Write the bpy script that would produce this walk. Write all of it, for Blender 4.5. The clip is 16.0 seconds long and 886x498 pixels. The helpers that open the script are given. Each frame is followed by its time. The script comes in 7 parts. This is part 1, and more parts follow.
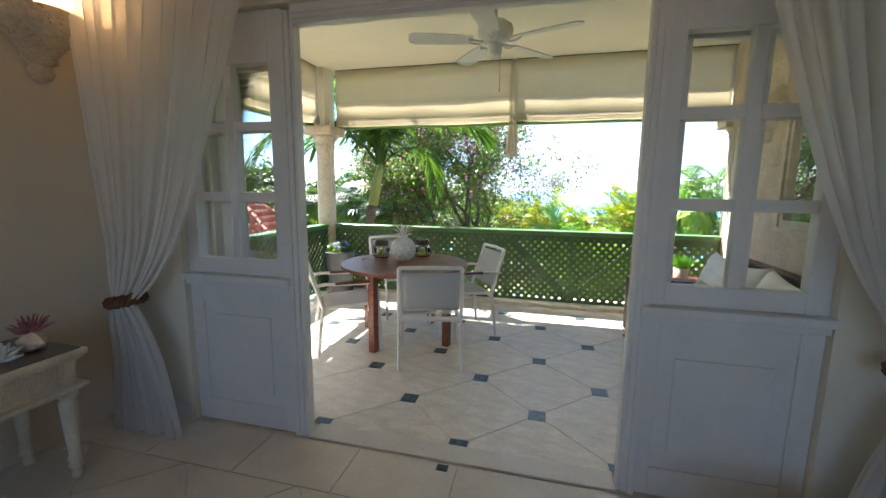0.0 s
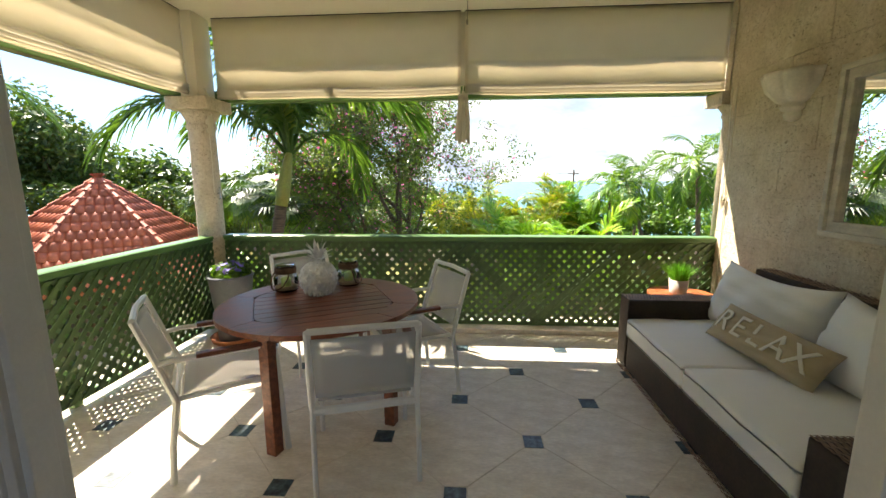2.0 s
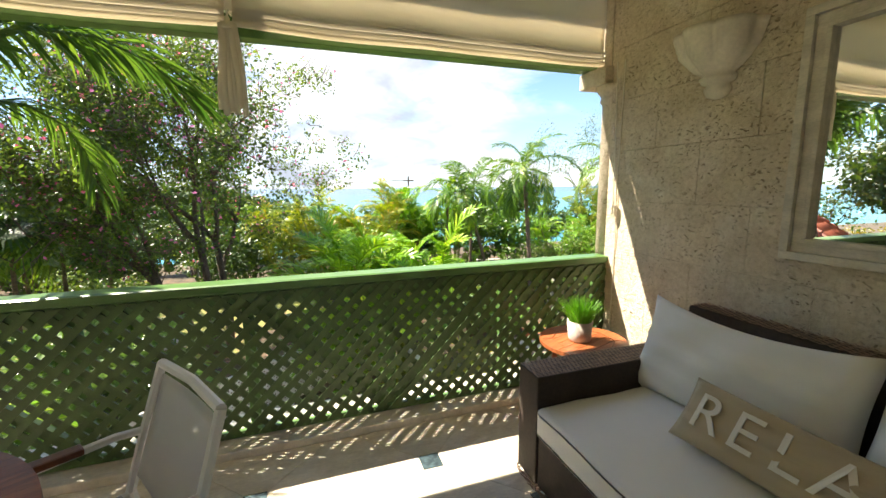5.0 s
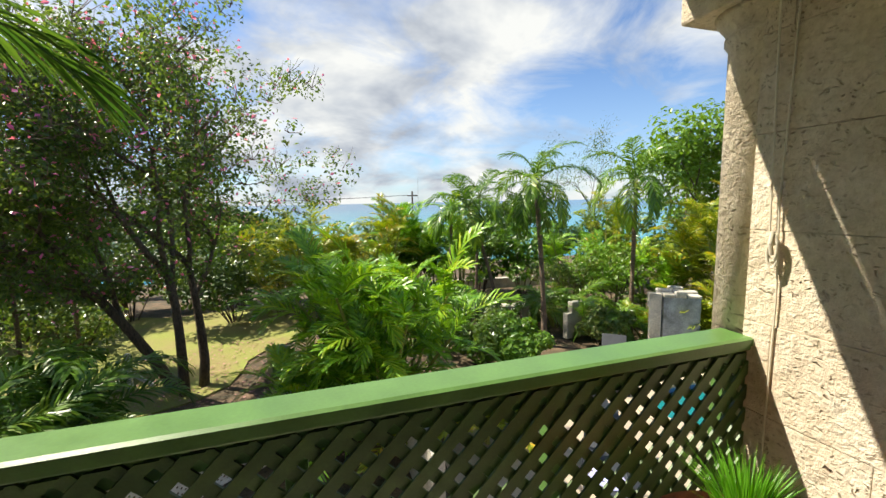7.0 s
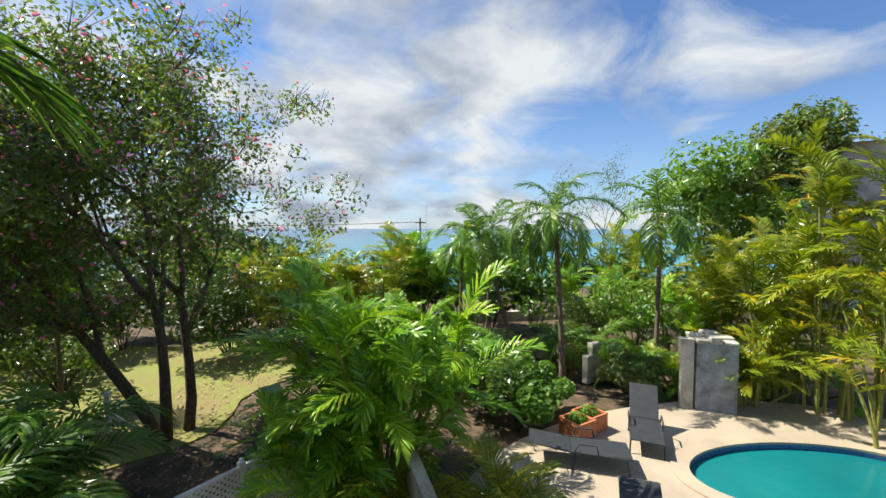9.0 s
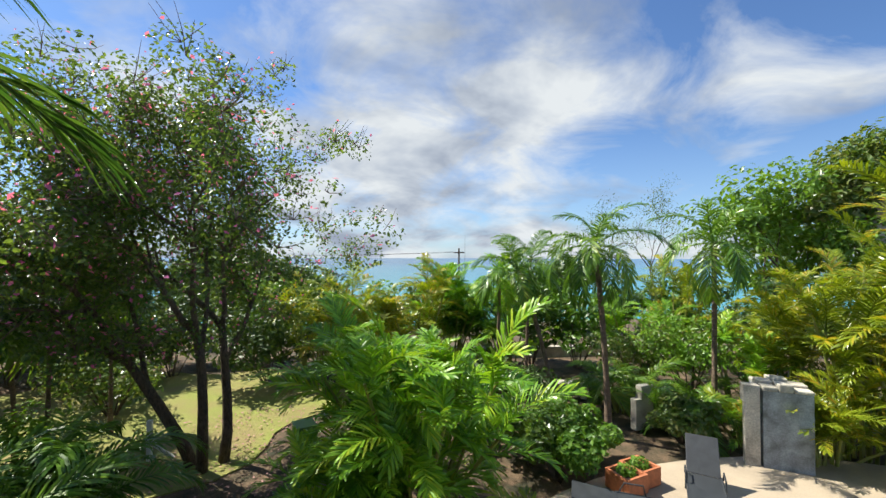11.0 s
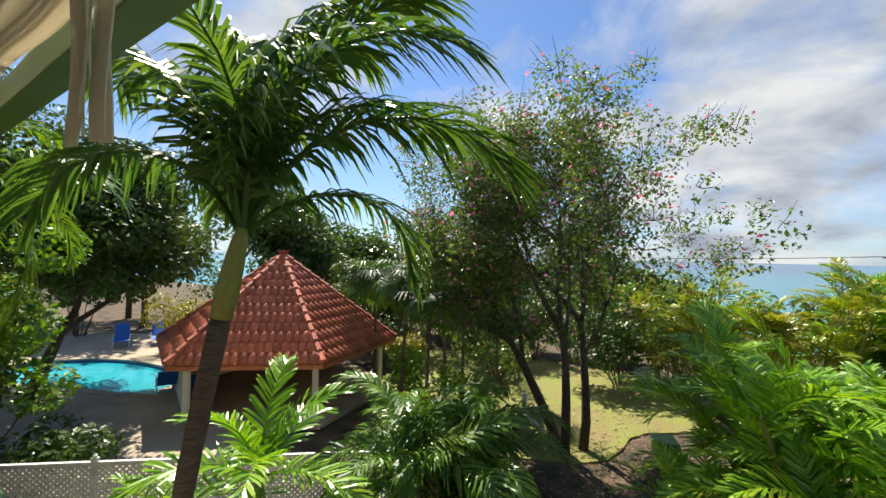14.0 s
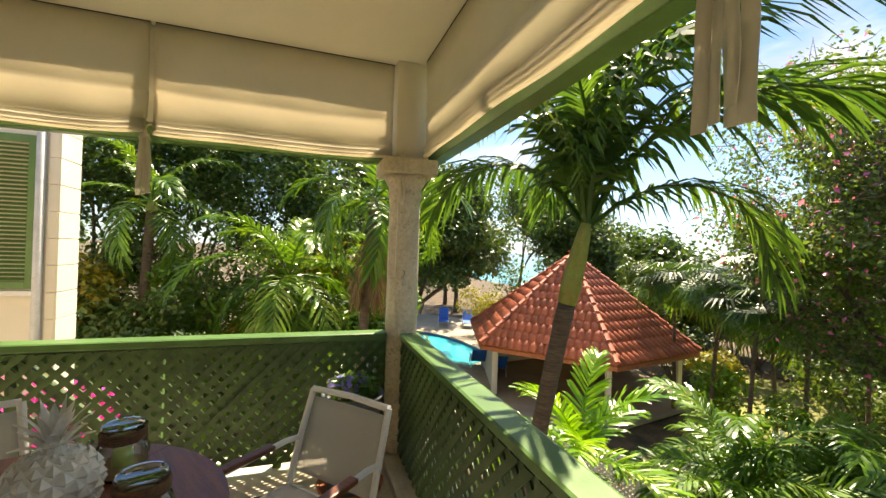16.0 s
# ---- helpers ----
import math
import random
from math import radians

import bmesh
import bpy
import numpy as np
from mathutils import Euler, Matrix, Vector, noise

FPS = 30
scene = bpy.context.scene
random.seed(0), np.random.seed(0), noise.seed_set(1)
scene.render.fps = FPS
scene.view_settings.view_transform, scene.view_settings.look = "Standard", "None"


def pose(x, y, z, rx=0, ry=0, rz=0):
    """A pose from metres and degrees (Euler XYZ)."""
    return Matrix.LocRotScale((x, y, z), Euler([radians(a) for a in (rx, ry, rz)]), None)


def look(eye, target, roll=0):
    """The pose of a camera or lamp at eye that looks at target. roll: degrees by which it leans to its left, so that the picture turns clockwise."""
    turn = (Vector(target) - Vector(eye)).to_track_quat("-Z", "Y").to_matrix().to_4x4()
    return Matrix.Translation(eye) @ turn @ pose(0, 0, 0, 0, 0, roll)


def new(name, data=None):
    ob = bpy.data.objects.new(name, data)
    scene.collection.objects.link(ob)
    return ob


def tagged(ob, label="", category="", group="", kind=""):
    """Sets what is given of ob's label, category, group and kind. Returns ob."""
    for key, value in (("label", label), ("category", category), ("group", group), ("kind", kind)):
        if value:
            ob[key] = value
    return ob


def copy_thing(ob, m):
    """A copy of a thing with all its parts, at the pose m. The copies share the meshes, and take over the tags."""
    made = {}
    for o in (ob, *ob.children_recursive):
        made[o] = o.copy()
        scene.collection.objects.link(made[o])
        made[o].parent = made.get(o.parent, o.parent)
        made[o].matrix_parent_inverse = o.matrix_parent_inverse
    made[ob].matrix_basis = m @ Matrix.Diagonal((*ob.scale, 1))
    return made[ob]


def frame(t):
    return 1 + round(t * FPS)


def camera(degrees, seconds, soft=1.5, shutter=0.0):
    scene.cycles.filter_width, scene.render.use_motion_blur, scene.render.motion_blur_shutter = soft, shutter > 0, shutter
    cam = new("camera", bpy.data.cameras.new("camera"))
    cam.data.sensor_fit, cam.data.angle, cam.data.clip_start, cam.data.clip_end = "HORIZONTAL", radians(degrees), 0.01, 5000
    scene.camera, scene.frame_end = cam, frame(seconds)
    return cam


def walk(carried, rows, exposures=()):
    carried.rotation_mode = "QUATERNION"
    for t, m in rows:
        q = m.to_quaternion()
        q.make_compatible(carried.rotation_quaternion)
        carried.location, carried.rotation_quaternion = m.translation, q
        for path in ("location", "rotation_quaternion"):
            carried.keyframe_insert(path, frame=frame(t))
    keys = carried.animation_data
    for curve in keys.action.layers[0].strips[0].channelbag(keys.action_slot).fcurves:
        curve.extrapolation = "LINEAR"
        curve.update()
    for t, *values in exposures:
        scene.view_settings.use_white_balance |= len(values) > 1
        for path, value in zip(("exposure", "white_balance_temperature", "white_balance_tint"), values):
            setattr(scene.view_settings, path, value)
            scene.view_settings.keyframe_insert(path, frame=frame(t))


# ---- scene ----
cam = camera(95.2, 16.0)
PATH = [
    (0, (0.119, -2.362, 1.442), (-0.361, -0.443, 1.148), 0.6),
    (0.5, (0.019, -2.054, 1.421), (-0.474, -0.138, 1.127), -0.2),
    (1, (-0.125, -1.74, 1.475), (-0.554, 0.184, 1.138), -0.1),
    (1.5, (-0.204, -1.427, 1.485), (-0.515, 0.519, 1.145), -0.1),
    (2, (-0.24, -1.128, 1.478), (-0.373, 0.84, 1.144), -0.2),
    (2.5, (-0.257, -0.842, 1.492), (-0.155, 1.127, 1.16), -0.4),
    (3, (-0.224, -0.604, 1.503), (0.112, 1.339, 1.174), -0.7),
    (3.5, (-0.149, -0.347, 1.509), (0.36, 1.559, 1.18), -0.7),
    (4, (-0.112, -0.143, 1.481), (0.485, 1.737, 1.152), -0.6),
    (4.2, (-0.112, -0.046, 1.448), (0.521, 1.823, 1.121), -0.4),
    (6.3, (0.398, 1.272, 1.453), (1.020, 3.156, 1.200), -0.9),
    (6.5, (0.448, 1.406, 1.455), (1.066, 3.292, 1.208), -1.1),
    (7, (0.535, 1.745, 1.463), (1.146, 3.635, 1.229), -1.1),
    (7.5, (0.575, 2.060, 1.484), (1.184, 3.953, 1.267), -0.9),
    (8, (0.575, 2.380, 1.500), (1.178, 4.277, 1.322), -0.4),
    (8.5, (0.600, 2.500, 1.540), (1.195, 4.404, 1.396), -0.0),
    (10.8, (0.800, 2.700, 1.680), (1.241, 4.651, 1.716), 0.2),
    (11, (0.800, 2.710, 1.680), (1.197, 4.670, 1.721), 0.2),
    (11.5, (0.770, 2.720, 1.680), (1.016, 4.704, 1.731), 0.2),
    (12, (0.710, 2.720, 1.680), (0.733, 4.719, 1.729), 0.9),
    (12.5, (0.620, 2.710, 1.690), (0.379, 4.695, 1.733), 1.1),
    (13, (0.560, 2.690, 1.690), (0.019, 4.615, 1.732), 1.1),
    (13.5, (0.480, 2.660, 1.680), (-0.354, 4.478, 1.718), 1.1),
    (14, (0.425, 2.620, 1.675), (-0.696, 4.276, 1.707), 1.2),
    (14.5, (0.364, 2.573, 1.657), (-1.009, 4.027, 1.688), 1.4),
    (15, (0.295, 2.413, 1.634), (-1.293, 3.628, 1.655), 1.7),
    (15.5, (0.262, 2.226, 1.586), (-1.498, 3.175, 1.613), 1.4),
    (16, (0.244, 2.079, 1.576), (-1.651, 2.718, 1.584), 1.9),
]
walk(cam, [(t, look(e, g, r)) for t, e, g, r in PATH],
     [(0.0, 2.5, 6000, 10), (0.7, 2.4, 6100, 10), (1.3, 2.15, 6700, 10), (1.8, 1.98, 7000, 10), (4.2, 1.96, 7000, 10), (6.3, 1.32, 7200, 10),
      (7.2, 1.0, 6900, 8), (8.0, 0.88, 6600, 8), (13.5, 0.84, 6500, 8), (14.5, 1.0, 7300, 10), (15.3, 1.48, 7800, 10), (16.0, 1.6, 8100, 10)])

# ---- world and sun ----
SUN = Vector((-0.58, 0.44, 1.0)).normalized()


def nodes_of(holder):
    holder.use_nodes = True
    tree = holder.node_tree
    tree.nodes.clear()
    return tree


def link(tree, a, b):
    tree.links.new(a, b)


def node(tree, kind, **inputs):
    n = tree.nodes.new(kind)
    for k, v in inputs.items():
        n.inputs[k.replace("_", " ")].default_value = v
    return n


def math_node(tree, op, a, b=None):
    n = tree.nodes.new("ShaderNodeMath")
    n.operation = op
    for i, v in enumerate((a, b)):
        if v is None:
            continue
        if isinstance(v, (int, float)):
            n.inputs[i].default_value = v
        else:
            link(tree, v, n.inputs[i])
    return n.outputs[0]


def ramp(tree, fac, stops):
    n = tree.nodes.new("ShaderNodeValToRGB")
    els = n.color_ramp.elements
    while len(els) < len(stops):
        els.new(0.5)
    for el, (p, c) in zip(els, stops):
        el.position = p
        el.color = (*c, 1) if len(c) == 3 else c
    link(tree, fac, n.inputs[0])
    return n.outputs[0]


def mix_color(tree, fac, a, b, how="MIX"):
    n = tree.nodes.new("ShaderNodeMix")
    n.data_type = "RGBA"
    n.blend_type = how
    for sock, v in ((n.inputs["Factor"], fac), (n.inputs[6], a), (n.inputs[7], b)):
        if isinstance(v, (int, float)):
            sock.default_value = v
        elif isinstance(v, tuple):
            sock.default_value = (*v, 1)
        else:
            link(tree, v, sock)
    return n.outputs[2]


def noise_tex(tree, vec, scale, detail=4, rough=0.55, distort=0.0):
    n = tree.nodes.new("ShaderNodeTexNoise")
    n.inputs["Scale"].default_value = scale
    n.inputs["Detail"].default_value = detail
    n.inputs["Roughness"].default_value = rough
    n.inputs["Distortion"].default_value = distort
    if vec is not None:
        link(tree, vec, n.inputs["Vector"])
    return n.outputs["Fac"]


def build_world():
    world = bpy.data.worlds.new("world")
    scene.world = world
    t = nodes_of(world)
    sky = t.nodes.new("ShaderNodeTexSky")
    sky.sky_type = "NISHITA"
    sky.sun_disc = False
    sky.sun_elevation = math.asin(SUN.z)
    sky.sun_rotation = math.atan2(SUN.x, SUN.y)
    sky.air_density, sky.dust_density, sky.ozone_density = 1.0, 0.3, 2.5
    coord = t.nodes.new("ShaderNodeTexCoord")
    sep = t.nodes.new("ShaderNodeSeparateXYZ")
    link(t, coord.outputs["Generated"], sep.inputs[0])
    low = math_node(t, "ADD", math_node(t, "MAXIMUM", sep.outputs[2], 0.0), 0.32)
    comb = t.nodes.new("ShaderNodeCombineXYZ")
    link(t, math_node(t, "DIVIDE", sep.outputs[0], low), comb.inputs[0])
    link(t, math_node(t, "DIVIDE", sep.outputs[1], low), comb.inputs[1])
    big = noise_tex(t, comb.outputs[0], 0.85, 2, 0.5)
    fine = noise_tex(t, comb.outputs[0], 2.6, 8, 0.6, 0.5)
    # the weather: a bank of cloud over the sea, clearer to both sides
    dens = math_node(t, "ADD", math_node(t, "MULTIPLY", big, 0.9), math_node(t, "MULTIPLY", fine, 0.55))
    sea_side = math_node(t, "ADD", math_node(t, "MULTIPLY", sep.outputs[0], 0.16), math_node(t, "MULTIPLY", sep.outputs[1], 0.98))
    dens = math_node(t, "ADD", dens, math_node(t, "MULTIPLY", math_node(t, "SUBTRACT", math_node(t, "MAXIMUM", sea_side, 0.66), 0.80), 0.6))
    cover = ramp(t, dens, [(0.66, (0, 0, 0)), (0.84, (1, 1, 1))])
    # haze towards the horizon
    haze = ramp(t, sep.outputs[2], [(0.0, (1, 1, 1)), (0.30, (0, 0, 0))])
    shade = noise_tex(t, comb.outputs[0], 1.9, 5, 0.55, 0.3)
    cloud = ramp(t, shade, [(0.36, (2.0, 2.3, 2.9)), (0.47, (3.1, 3.4, 3.9)), (0.58, (4.5, 4.7, 4.9))])
    base = mix_color(t, math_node(t, "MULTIPLY", haze, 0.40), mix_color(t, 1.0, sky.outputs[0], (0.55, 0.68, 0.86), "MULTIPLY"), (2.9, 3.9, 5.2))
    col = mix_color(t, cover, base, cloud)
    bg = t.nodes.new("ShaderNodeBackground")
    bg.inputs["Strength"].default_value = 0.10
    link(t, col, bg.inputs["Color"])
    out = t.nodes.new("ShaderNodeOutputWorld")
    link(t, bg.outputs[0], out.inputs["Surface"])


build_world()
sun = new("sun", bpy.data.lights.new("sun", "SUN"))
sun.data.energy, sun.data.angle, sun.data.color = 4.8, radians(0.53), (1.0, 0.94, 0.84)
sun.matrix_world = look(SUN * 50, (0, 0, 0))

# ---- materials ----


def surface(name, color, rough=0.6, metal=0.0, vary=0.12, scale=6.0, grain=60.0, bump=0.15, depth=0.004, second=None, blend=0.5,
            per_piece=0.0, spec=0.5, stretch=None):
    """A plain material with colour variation at two scales and fine relief."""
    m = bpy.data.materials.new(name)
    t = nodes_of(m)
    coord = t.nodes.new("ShaderNodeTexCoord")
    vec = coord.outputs["Object"]
    if stretch:
        mp = t.nodes.new("ShaderNodeMapping")
        mp.inputs["Scale"].default_value = stretch
        link(t, vec, mp.inputs["Vector"])
        vec = mp.outputs[0]
    a = noise_tex(t, vec, scale, 5, 0.6, 0.3)
    b = noise_tex(t, vec, grain, 3, 0.6)
    second = second or tuple(c * (1 - vary) for c in color)
    bright = tuple(min(1, c * (1 + vary * 0.6)) for c in color)
    col = ramp(t, a, [(0.5 - 0.28 * blend, second), (0.5 + 0.28 * blend, bright)])
    tone = ramp(t, b, [(0.3, (1 - vary,) * 3), (0.7, (1, 1, 1))])
    col = mix_color(t, 1.0, col, tone, "MULTIPLY")
    if per_piece:
        info = t.nodes.new("ShaderNodeObjectInfo")
        k = ramp(t, info.outputs["Random"], [(0, (1 - per_piece,) * 3), (1, (1 + per_piece * 0.5,) * 3)])
        col = mix_color(t, 1.0, col, k, "MULTIPLY")
    p = node(t, "ShaderNodeBsdfPrincipled", Roughness=rough, Metallic=metal)
    p.inputs["Specular IOR Level"].default_value = spec
    link(t, col, p.inputs["Base Color"])
    link(t, math_node(t, "ADD", math_node(t, "MULTIPLY", a, 0.2), rough - 0.1), p.inputs["Roughness"])
    bp = node(t, "ShaderNodeBump", Strength=bump, Distance=depth)
    link(t, math_node(t, "ADD", b, math_node(t, "MULTIPLY", a, 0.6)), bp.inputs["Height"])
    link(t, bp.outputs[0], p.inputs["Normal"])
    out = t.nodes.new("ShaderNodeOutputMaterial")
    link(t, p.outputs[0], out.inputs["Surface"])
    return m


def coral_stone():
    m = bpy.data.materials.new("coral_stone")
    t = nodes_of(m)
    coord = t.nodes.new("ShaderNodeTexCoord")
    vec = coord.outputs["Object"]
    a = noise_tex(t, vec, 3.0, 6, 0.65, 0.4)
    b = noise_tex(t, vec, 38.0, 4, 0.7)
    pits = t.nodes.new("ShaderNodeTexVoronoi")
    pits.inputs["Scale"].default_value = 46
    mp = t.nodes.new("ShaderNodeMapping")
    mp.inputs["Scale"].default_value = (1, 0.8, 1.25)
    link(t, vec, mp.inputs["Vector"])
    warp = mix_color(t, 0.12, mp.outputs[0], t.nodes.new("ShaderNodeTexNoise").outputs["Color"])
    link(t, warp, pits.inputs["Vector"])
    hole = ramp(t, pits.outputs["Distance"], [(0.10, (0, 0, 0)), (0.32, (1, 1, 1))])
    gate = ramp(t, noise_tex(t, vec, 7.0, 3), [(0.36, (1, 1, 1)), (0.66, (0, 0, 0))])
    hole = math_node(t, "MAXIMUM", hole, gate)
    col = ramp(t, a, [(0.3, (0.60, 0.50, 0.36)), (0.52, (0.74, 0.64, 0.49)), (0.72, (0.82, 0.75, 0.62))])
    tone = ramp(t, b, [(0.3, (0.80, 0.77, 0.72)), (0.6, (1, 1, 1))])
    col = mix_color(t, 1.0, col, tone, "MULTIPLY")
    col = mix_color(t, hole, (0.36, 0.28, 0.18), col)
    info = t.nodes.new("ShaderNodeObjectInfo")
    k = ramp(t, info.outputs["Random"], [(0, (0.97, 0.965, 0.955)), (1, (1.02, 1.02, 1.01))])
    col = mix_color(t, 1.0, col, k, "MULTIPLY")
    p = node(t, "ShaderNodeBsdfPrincipled", Roughness=0.9)
    link(t, col, p.inputs["Base Color"])
    bp = node(t, "ShaderNodeBump", Strength=0.9, Distance=0.014)
    h = math_node(t, "ADD", math_node(t, "MULTIPLY", hole, 0.8), math_node(t, "MULTIPLY", b, 0.7))
    h = math_node(t, "ADD", h, math_node(t, "MULTIPLY", noise_tex(t, vec, 14.0, 5, 0.65), 1.2))
    link(t, h, bp.inputs["Height"])
    link(t, bp.outputs[0], p.inputs["Normal"])
    out = t.nodes.new("ShaderNodeOutputMaterial")
    link(t, p.outputs[0], out.inputs["Surface"])
    return m


def leaf_material(name, dark, light, tip=None, trans=0.35, rough=0.42):
    m = bpy.data.materials.new(name)
    t = nodes_of(m)
    geo = t.nodes.new("ShaderNodeNewGeometry")
    info = t.nodes.new("ShaderNodeObjectInfo")
    r = math_node(t, "ADD", math_node(t, "MULTIPLY", geo.outputs["Random Per Island"], 0.55),
                  math_node(t, "MULTIPLY", info.outputs["Random"], 0.45))
    stops = [(0.1, dark), (0.7, light)] + ([(0.93, tip)] if tip else [])
    col = ramp(t, r, stops)
    p = node(t, "ShaderNodeBsdfPrincipled", Roughness=rough)
    link(t, col, p.inputs["Base Color"])
    tr = t.nodes.new("ShaderNodeBsdfTranslucent")
    link(t, mix_color(t, 1.0, col, (1.5, 1.45, 0.6), "MULTIPLY"), tr.inputs["Color"])
    mx = t.nodes.new("ShaderNodeMixShader")
    mx.inputs[0].default_value = trans
    link(t, p.outputs[0], mx.inputs[1])
    link(t, tr.outputs[0], mx.inputs[2])
    out = t.nodes.new("ShaderNodeOutputMaterial")
    link(t, mx.outputs[0], out.inputs["Surface"])
    return m


def cloth(name, color, trans=0.0, see=0.0, vary=0.05, weave=900.0, bump=0.12):
    m = bpy.data.materials.new(name)
    t = nodes_of(m)
    coord = t.nodes.new("ShaderNodeTexCoord")
    a = noise_tex(t, coord.outputs["Object"], 3.5, 4)
    b = noise_tex(t, coord.outputs["Object"], weave, 2)
    col = ramp(t, a, [(0.3, tuple(c * (1 - vary) for c in color)), (0.7, color)])
    p = node(t, "ShaderNodeBsdfPrincipled", Roughness=0.9)
    p.inputs["Specular IOR Level"].default_value = 0.15
    p.inputs["Sheen Weight"].default_value = 0.15
    link(t, col, p.inputs["Base Color"])
    bp = node(t, "ShaderNodeBump", Strength=bump, Distance=0.002)
    link(t, math_node(t, "ADD", b, math_node(t, "MULTIPLY", a, 3.0)), bp.inputs["Height"])
    link(t, bp.outputs[0], p.inputs["Normal"])
    last = p.outputs[0]
    if trans:
        tr = t.nodes.new("ShaderNodeBsdfTranslucent")
        link(t, col, tr.inputs["Color"])
        mx = t.nodes.new("ShaderNodeMixShader")
        mx.inputs[0].default_value = trans
        link(t, last, mx.inputs[1])
        link(t, tr.outputs[0], mx.inputs[2])
        last = mx.outputs[0]
    if see:
        cl = t.nodes.new("ShaderNodeBsdfTransparent")
        mx = t.nodes.new("ShaderNodeMixShader")
        mx.inputs[0].default_value = see
        link(t, last, mx.inputs[1])
        link(t, cl.outputs[0], mx.inputs[2])
        last = mx.outputs[0]
    out = t.nodes.new("ShaderNodeOutputMaterial")
    link(t, last, out.inputs["Surface"])
    return m


def glass(name, tint=(1, 1, 1), gloss=0.06):
    """Thin pane: clear with a faint sheen."""
    m = bpy.data.materials.new(name)
    t = nodes_of(m)
    cl = t.nodes.new("ShaderNodeBsdfTransparent")
    cl.inputs[0].default_value = (*tint, 1)
    gl = t.nodes.new("ShaderNodeBsdfGlossy")
    gl.inputs["Roughness"].default_value = 0.02
    fr = t.nodes.new("ShaderNodeFresnel")
    fr.inputs[0].default_value = 1.45
    mx = t.nodes.new("ShaderNodeMixShader")
    link(t, math_node(t, "MULTIPLY", fr.outputs[0], gloss / 0.04), mx.inputs[0])
    link(t, cl.outputs[0], mx.inputs[1])
    link(t, gl.outputs[0], mx.inputs[2])
    out = t.nodes.new("ShaderNodeOutputMaterial")
    link(t, mx.outputs[0], out.inputs["Surface"])
    return m


def water(name, color, scale, bump, rough=0.05, deep=None):
    m = bpy.data.materials.new(name)
    t = nodes_of(m)
    coord = t.nodes.new("ShaderNodeTexCoord")
    p = node(t, "ShaderNodeBsdfPrincipled", Roughness=rough)
    if deep:
        sep = t.nodes.new("ShaderNodeSeparateXYZ")
        link(t, coord.outputs["Object"], sep.inputs[0])
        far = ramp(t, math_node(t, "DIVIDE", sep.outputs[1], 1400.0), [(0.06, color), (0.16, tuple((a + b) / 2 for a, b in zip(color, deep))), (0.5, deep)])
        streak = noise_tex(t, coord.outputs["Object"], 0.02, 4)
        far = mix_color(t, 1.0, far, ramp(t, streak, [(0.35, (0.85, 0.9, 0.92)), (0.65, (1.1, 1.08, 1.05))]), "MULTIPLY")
        link(t, far, p.inputs["Base Color"])
    else:
        a = noise_tex(t, coord.outputs["Object"], 0.6, 3)
        link(t, ramp(t, a, [(0.3, tuple(c * 0.8 for c in color)), (0.7, color)]), p.inputs["Base Color"])
    w = noise_tex(t, coord.outputs["Object"], scale, 4, 0.6, 0.6)
    bp = node(t, "ShaderNodeBump", Strength=bump, Distance=0.05)
    link(t, w, bp.inputs["Height"])
    link(t, bp.outputs[0], p.inputs["Normal"])
    out = t.nodes.new("ShaderNodeOutputMaterial")
    link(t, p.outputs[0], out.inputs["Surface"])
    return m


def mirror_material():
    m = bpy.data.materials.new("mirror_glass")
    t = nodes_of(m)
    p = node(t, "ShaderNodeBsdfPrincipled", Roughness=0.01, Metallic=1.0)
    p.inputs["Base Color"].default_value = (0.9, 0.91, 0.9, 1)
    out = t.nodes.new("ShaderNodeOutputMaterial")
    link(t, p.outputs[0], out.inputs["Surface"])
    return m


def glow(name, color, strength):
    m = bpy.data.materials.new(name)
    t = nodes_of(m)
    e = t.nodes.new("ShaderNodeEmission")
    e.inputs[0].default_value = (*color, 1)
    e.inputs[1].default_value = strength
    out = t.nodes.new("ShaderNodeOutputMaterial")
    link(t, e.outputs[0], out.inputs["Surface"])
    return m


STONE = coral_stone()
CARVED = surface("carved_pale_stone", (0.86, 0.79, 0.66), 0.8, vary=0.12, scale=7, grain=60, bump=0.3)
GREEN = surface("green_paint", (0.105, 0.215, 0.055), 0.34, vary=0.16, scale=5, grain=90, bump=0.08)
GREEN_SLAT = surface("green_lattice_paint", (0.075, 0.135, 0.034), 0.45, vary=0.2, scale=8, grain=120, per_piece=0.2)
CREAM = surface("cream_wall_paint", (0.80, 0.74, 0.60), 0.75, vary=0.05, scale=1.5, grain=150, bump=0.1)
CEILING = surface("ceiling_paint", (0.86, 0.80, 0.66), 0.8, vary=0.04, scale=0.8, grain=120, bump=0.06)
ROOM = surface("room_wall_paint", (0.72, 0.62, 0.48), 0.8, vary=0.05, scale=1.2, grain=140, bump=0.08)
WHITE = surface("white_joinery_paint", (0.78, 0.76, 0.72), 0.45, vary=0.05, scale=4, grain=90, bump=0.06)
TILE = surface("marble_tile", (0.84, 0.77, 0.65), 0.42, vary=0.17, scale=6.0, grain=34, bump=0.30, second=(0.76, 0.67, 0.53), per_piece=0.05,
               stretch=(1, 2.2, 1))
TILE_IN = surface("room_tile", (0.72, 0.66, 0.56), 0.35, vary=0.08, scale=3, grain=40, bump=0.05, per_piece=0.05)
DOT = surface("slate_inset", (0.10, 0.16, 0.18), 0.35, vary=0.5, scale=18, grain=70, bump=0.2, second=(0.035, 0.05, 0.06), per_piece=0.4)
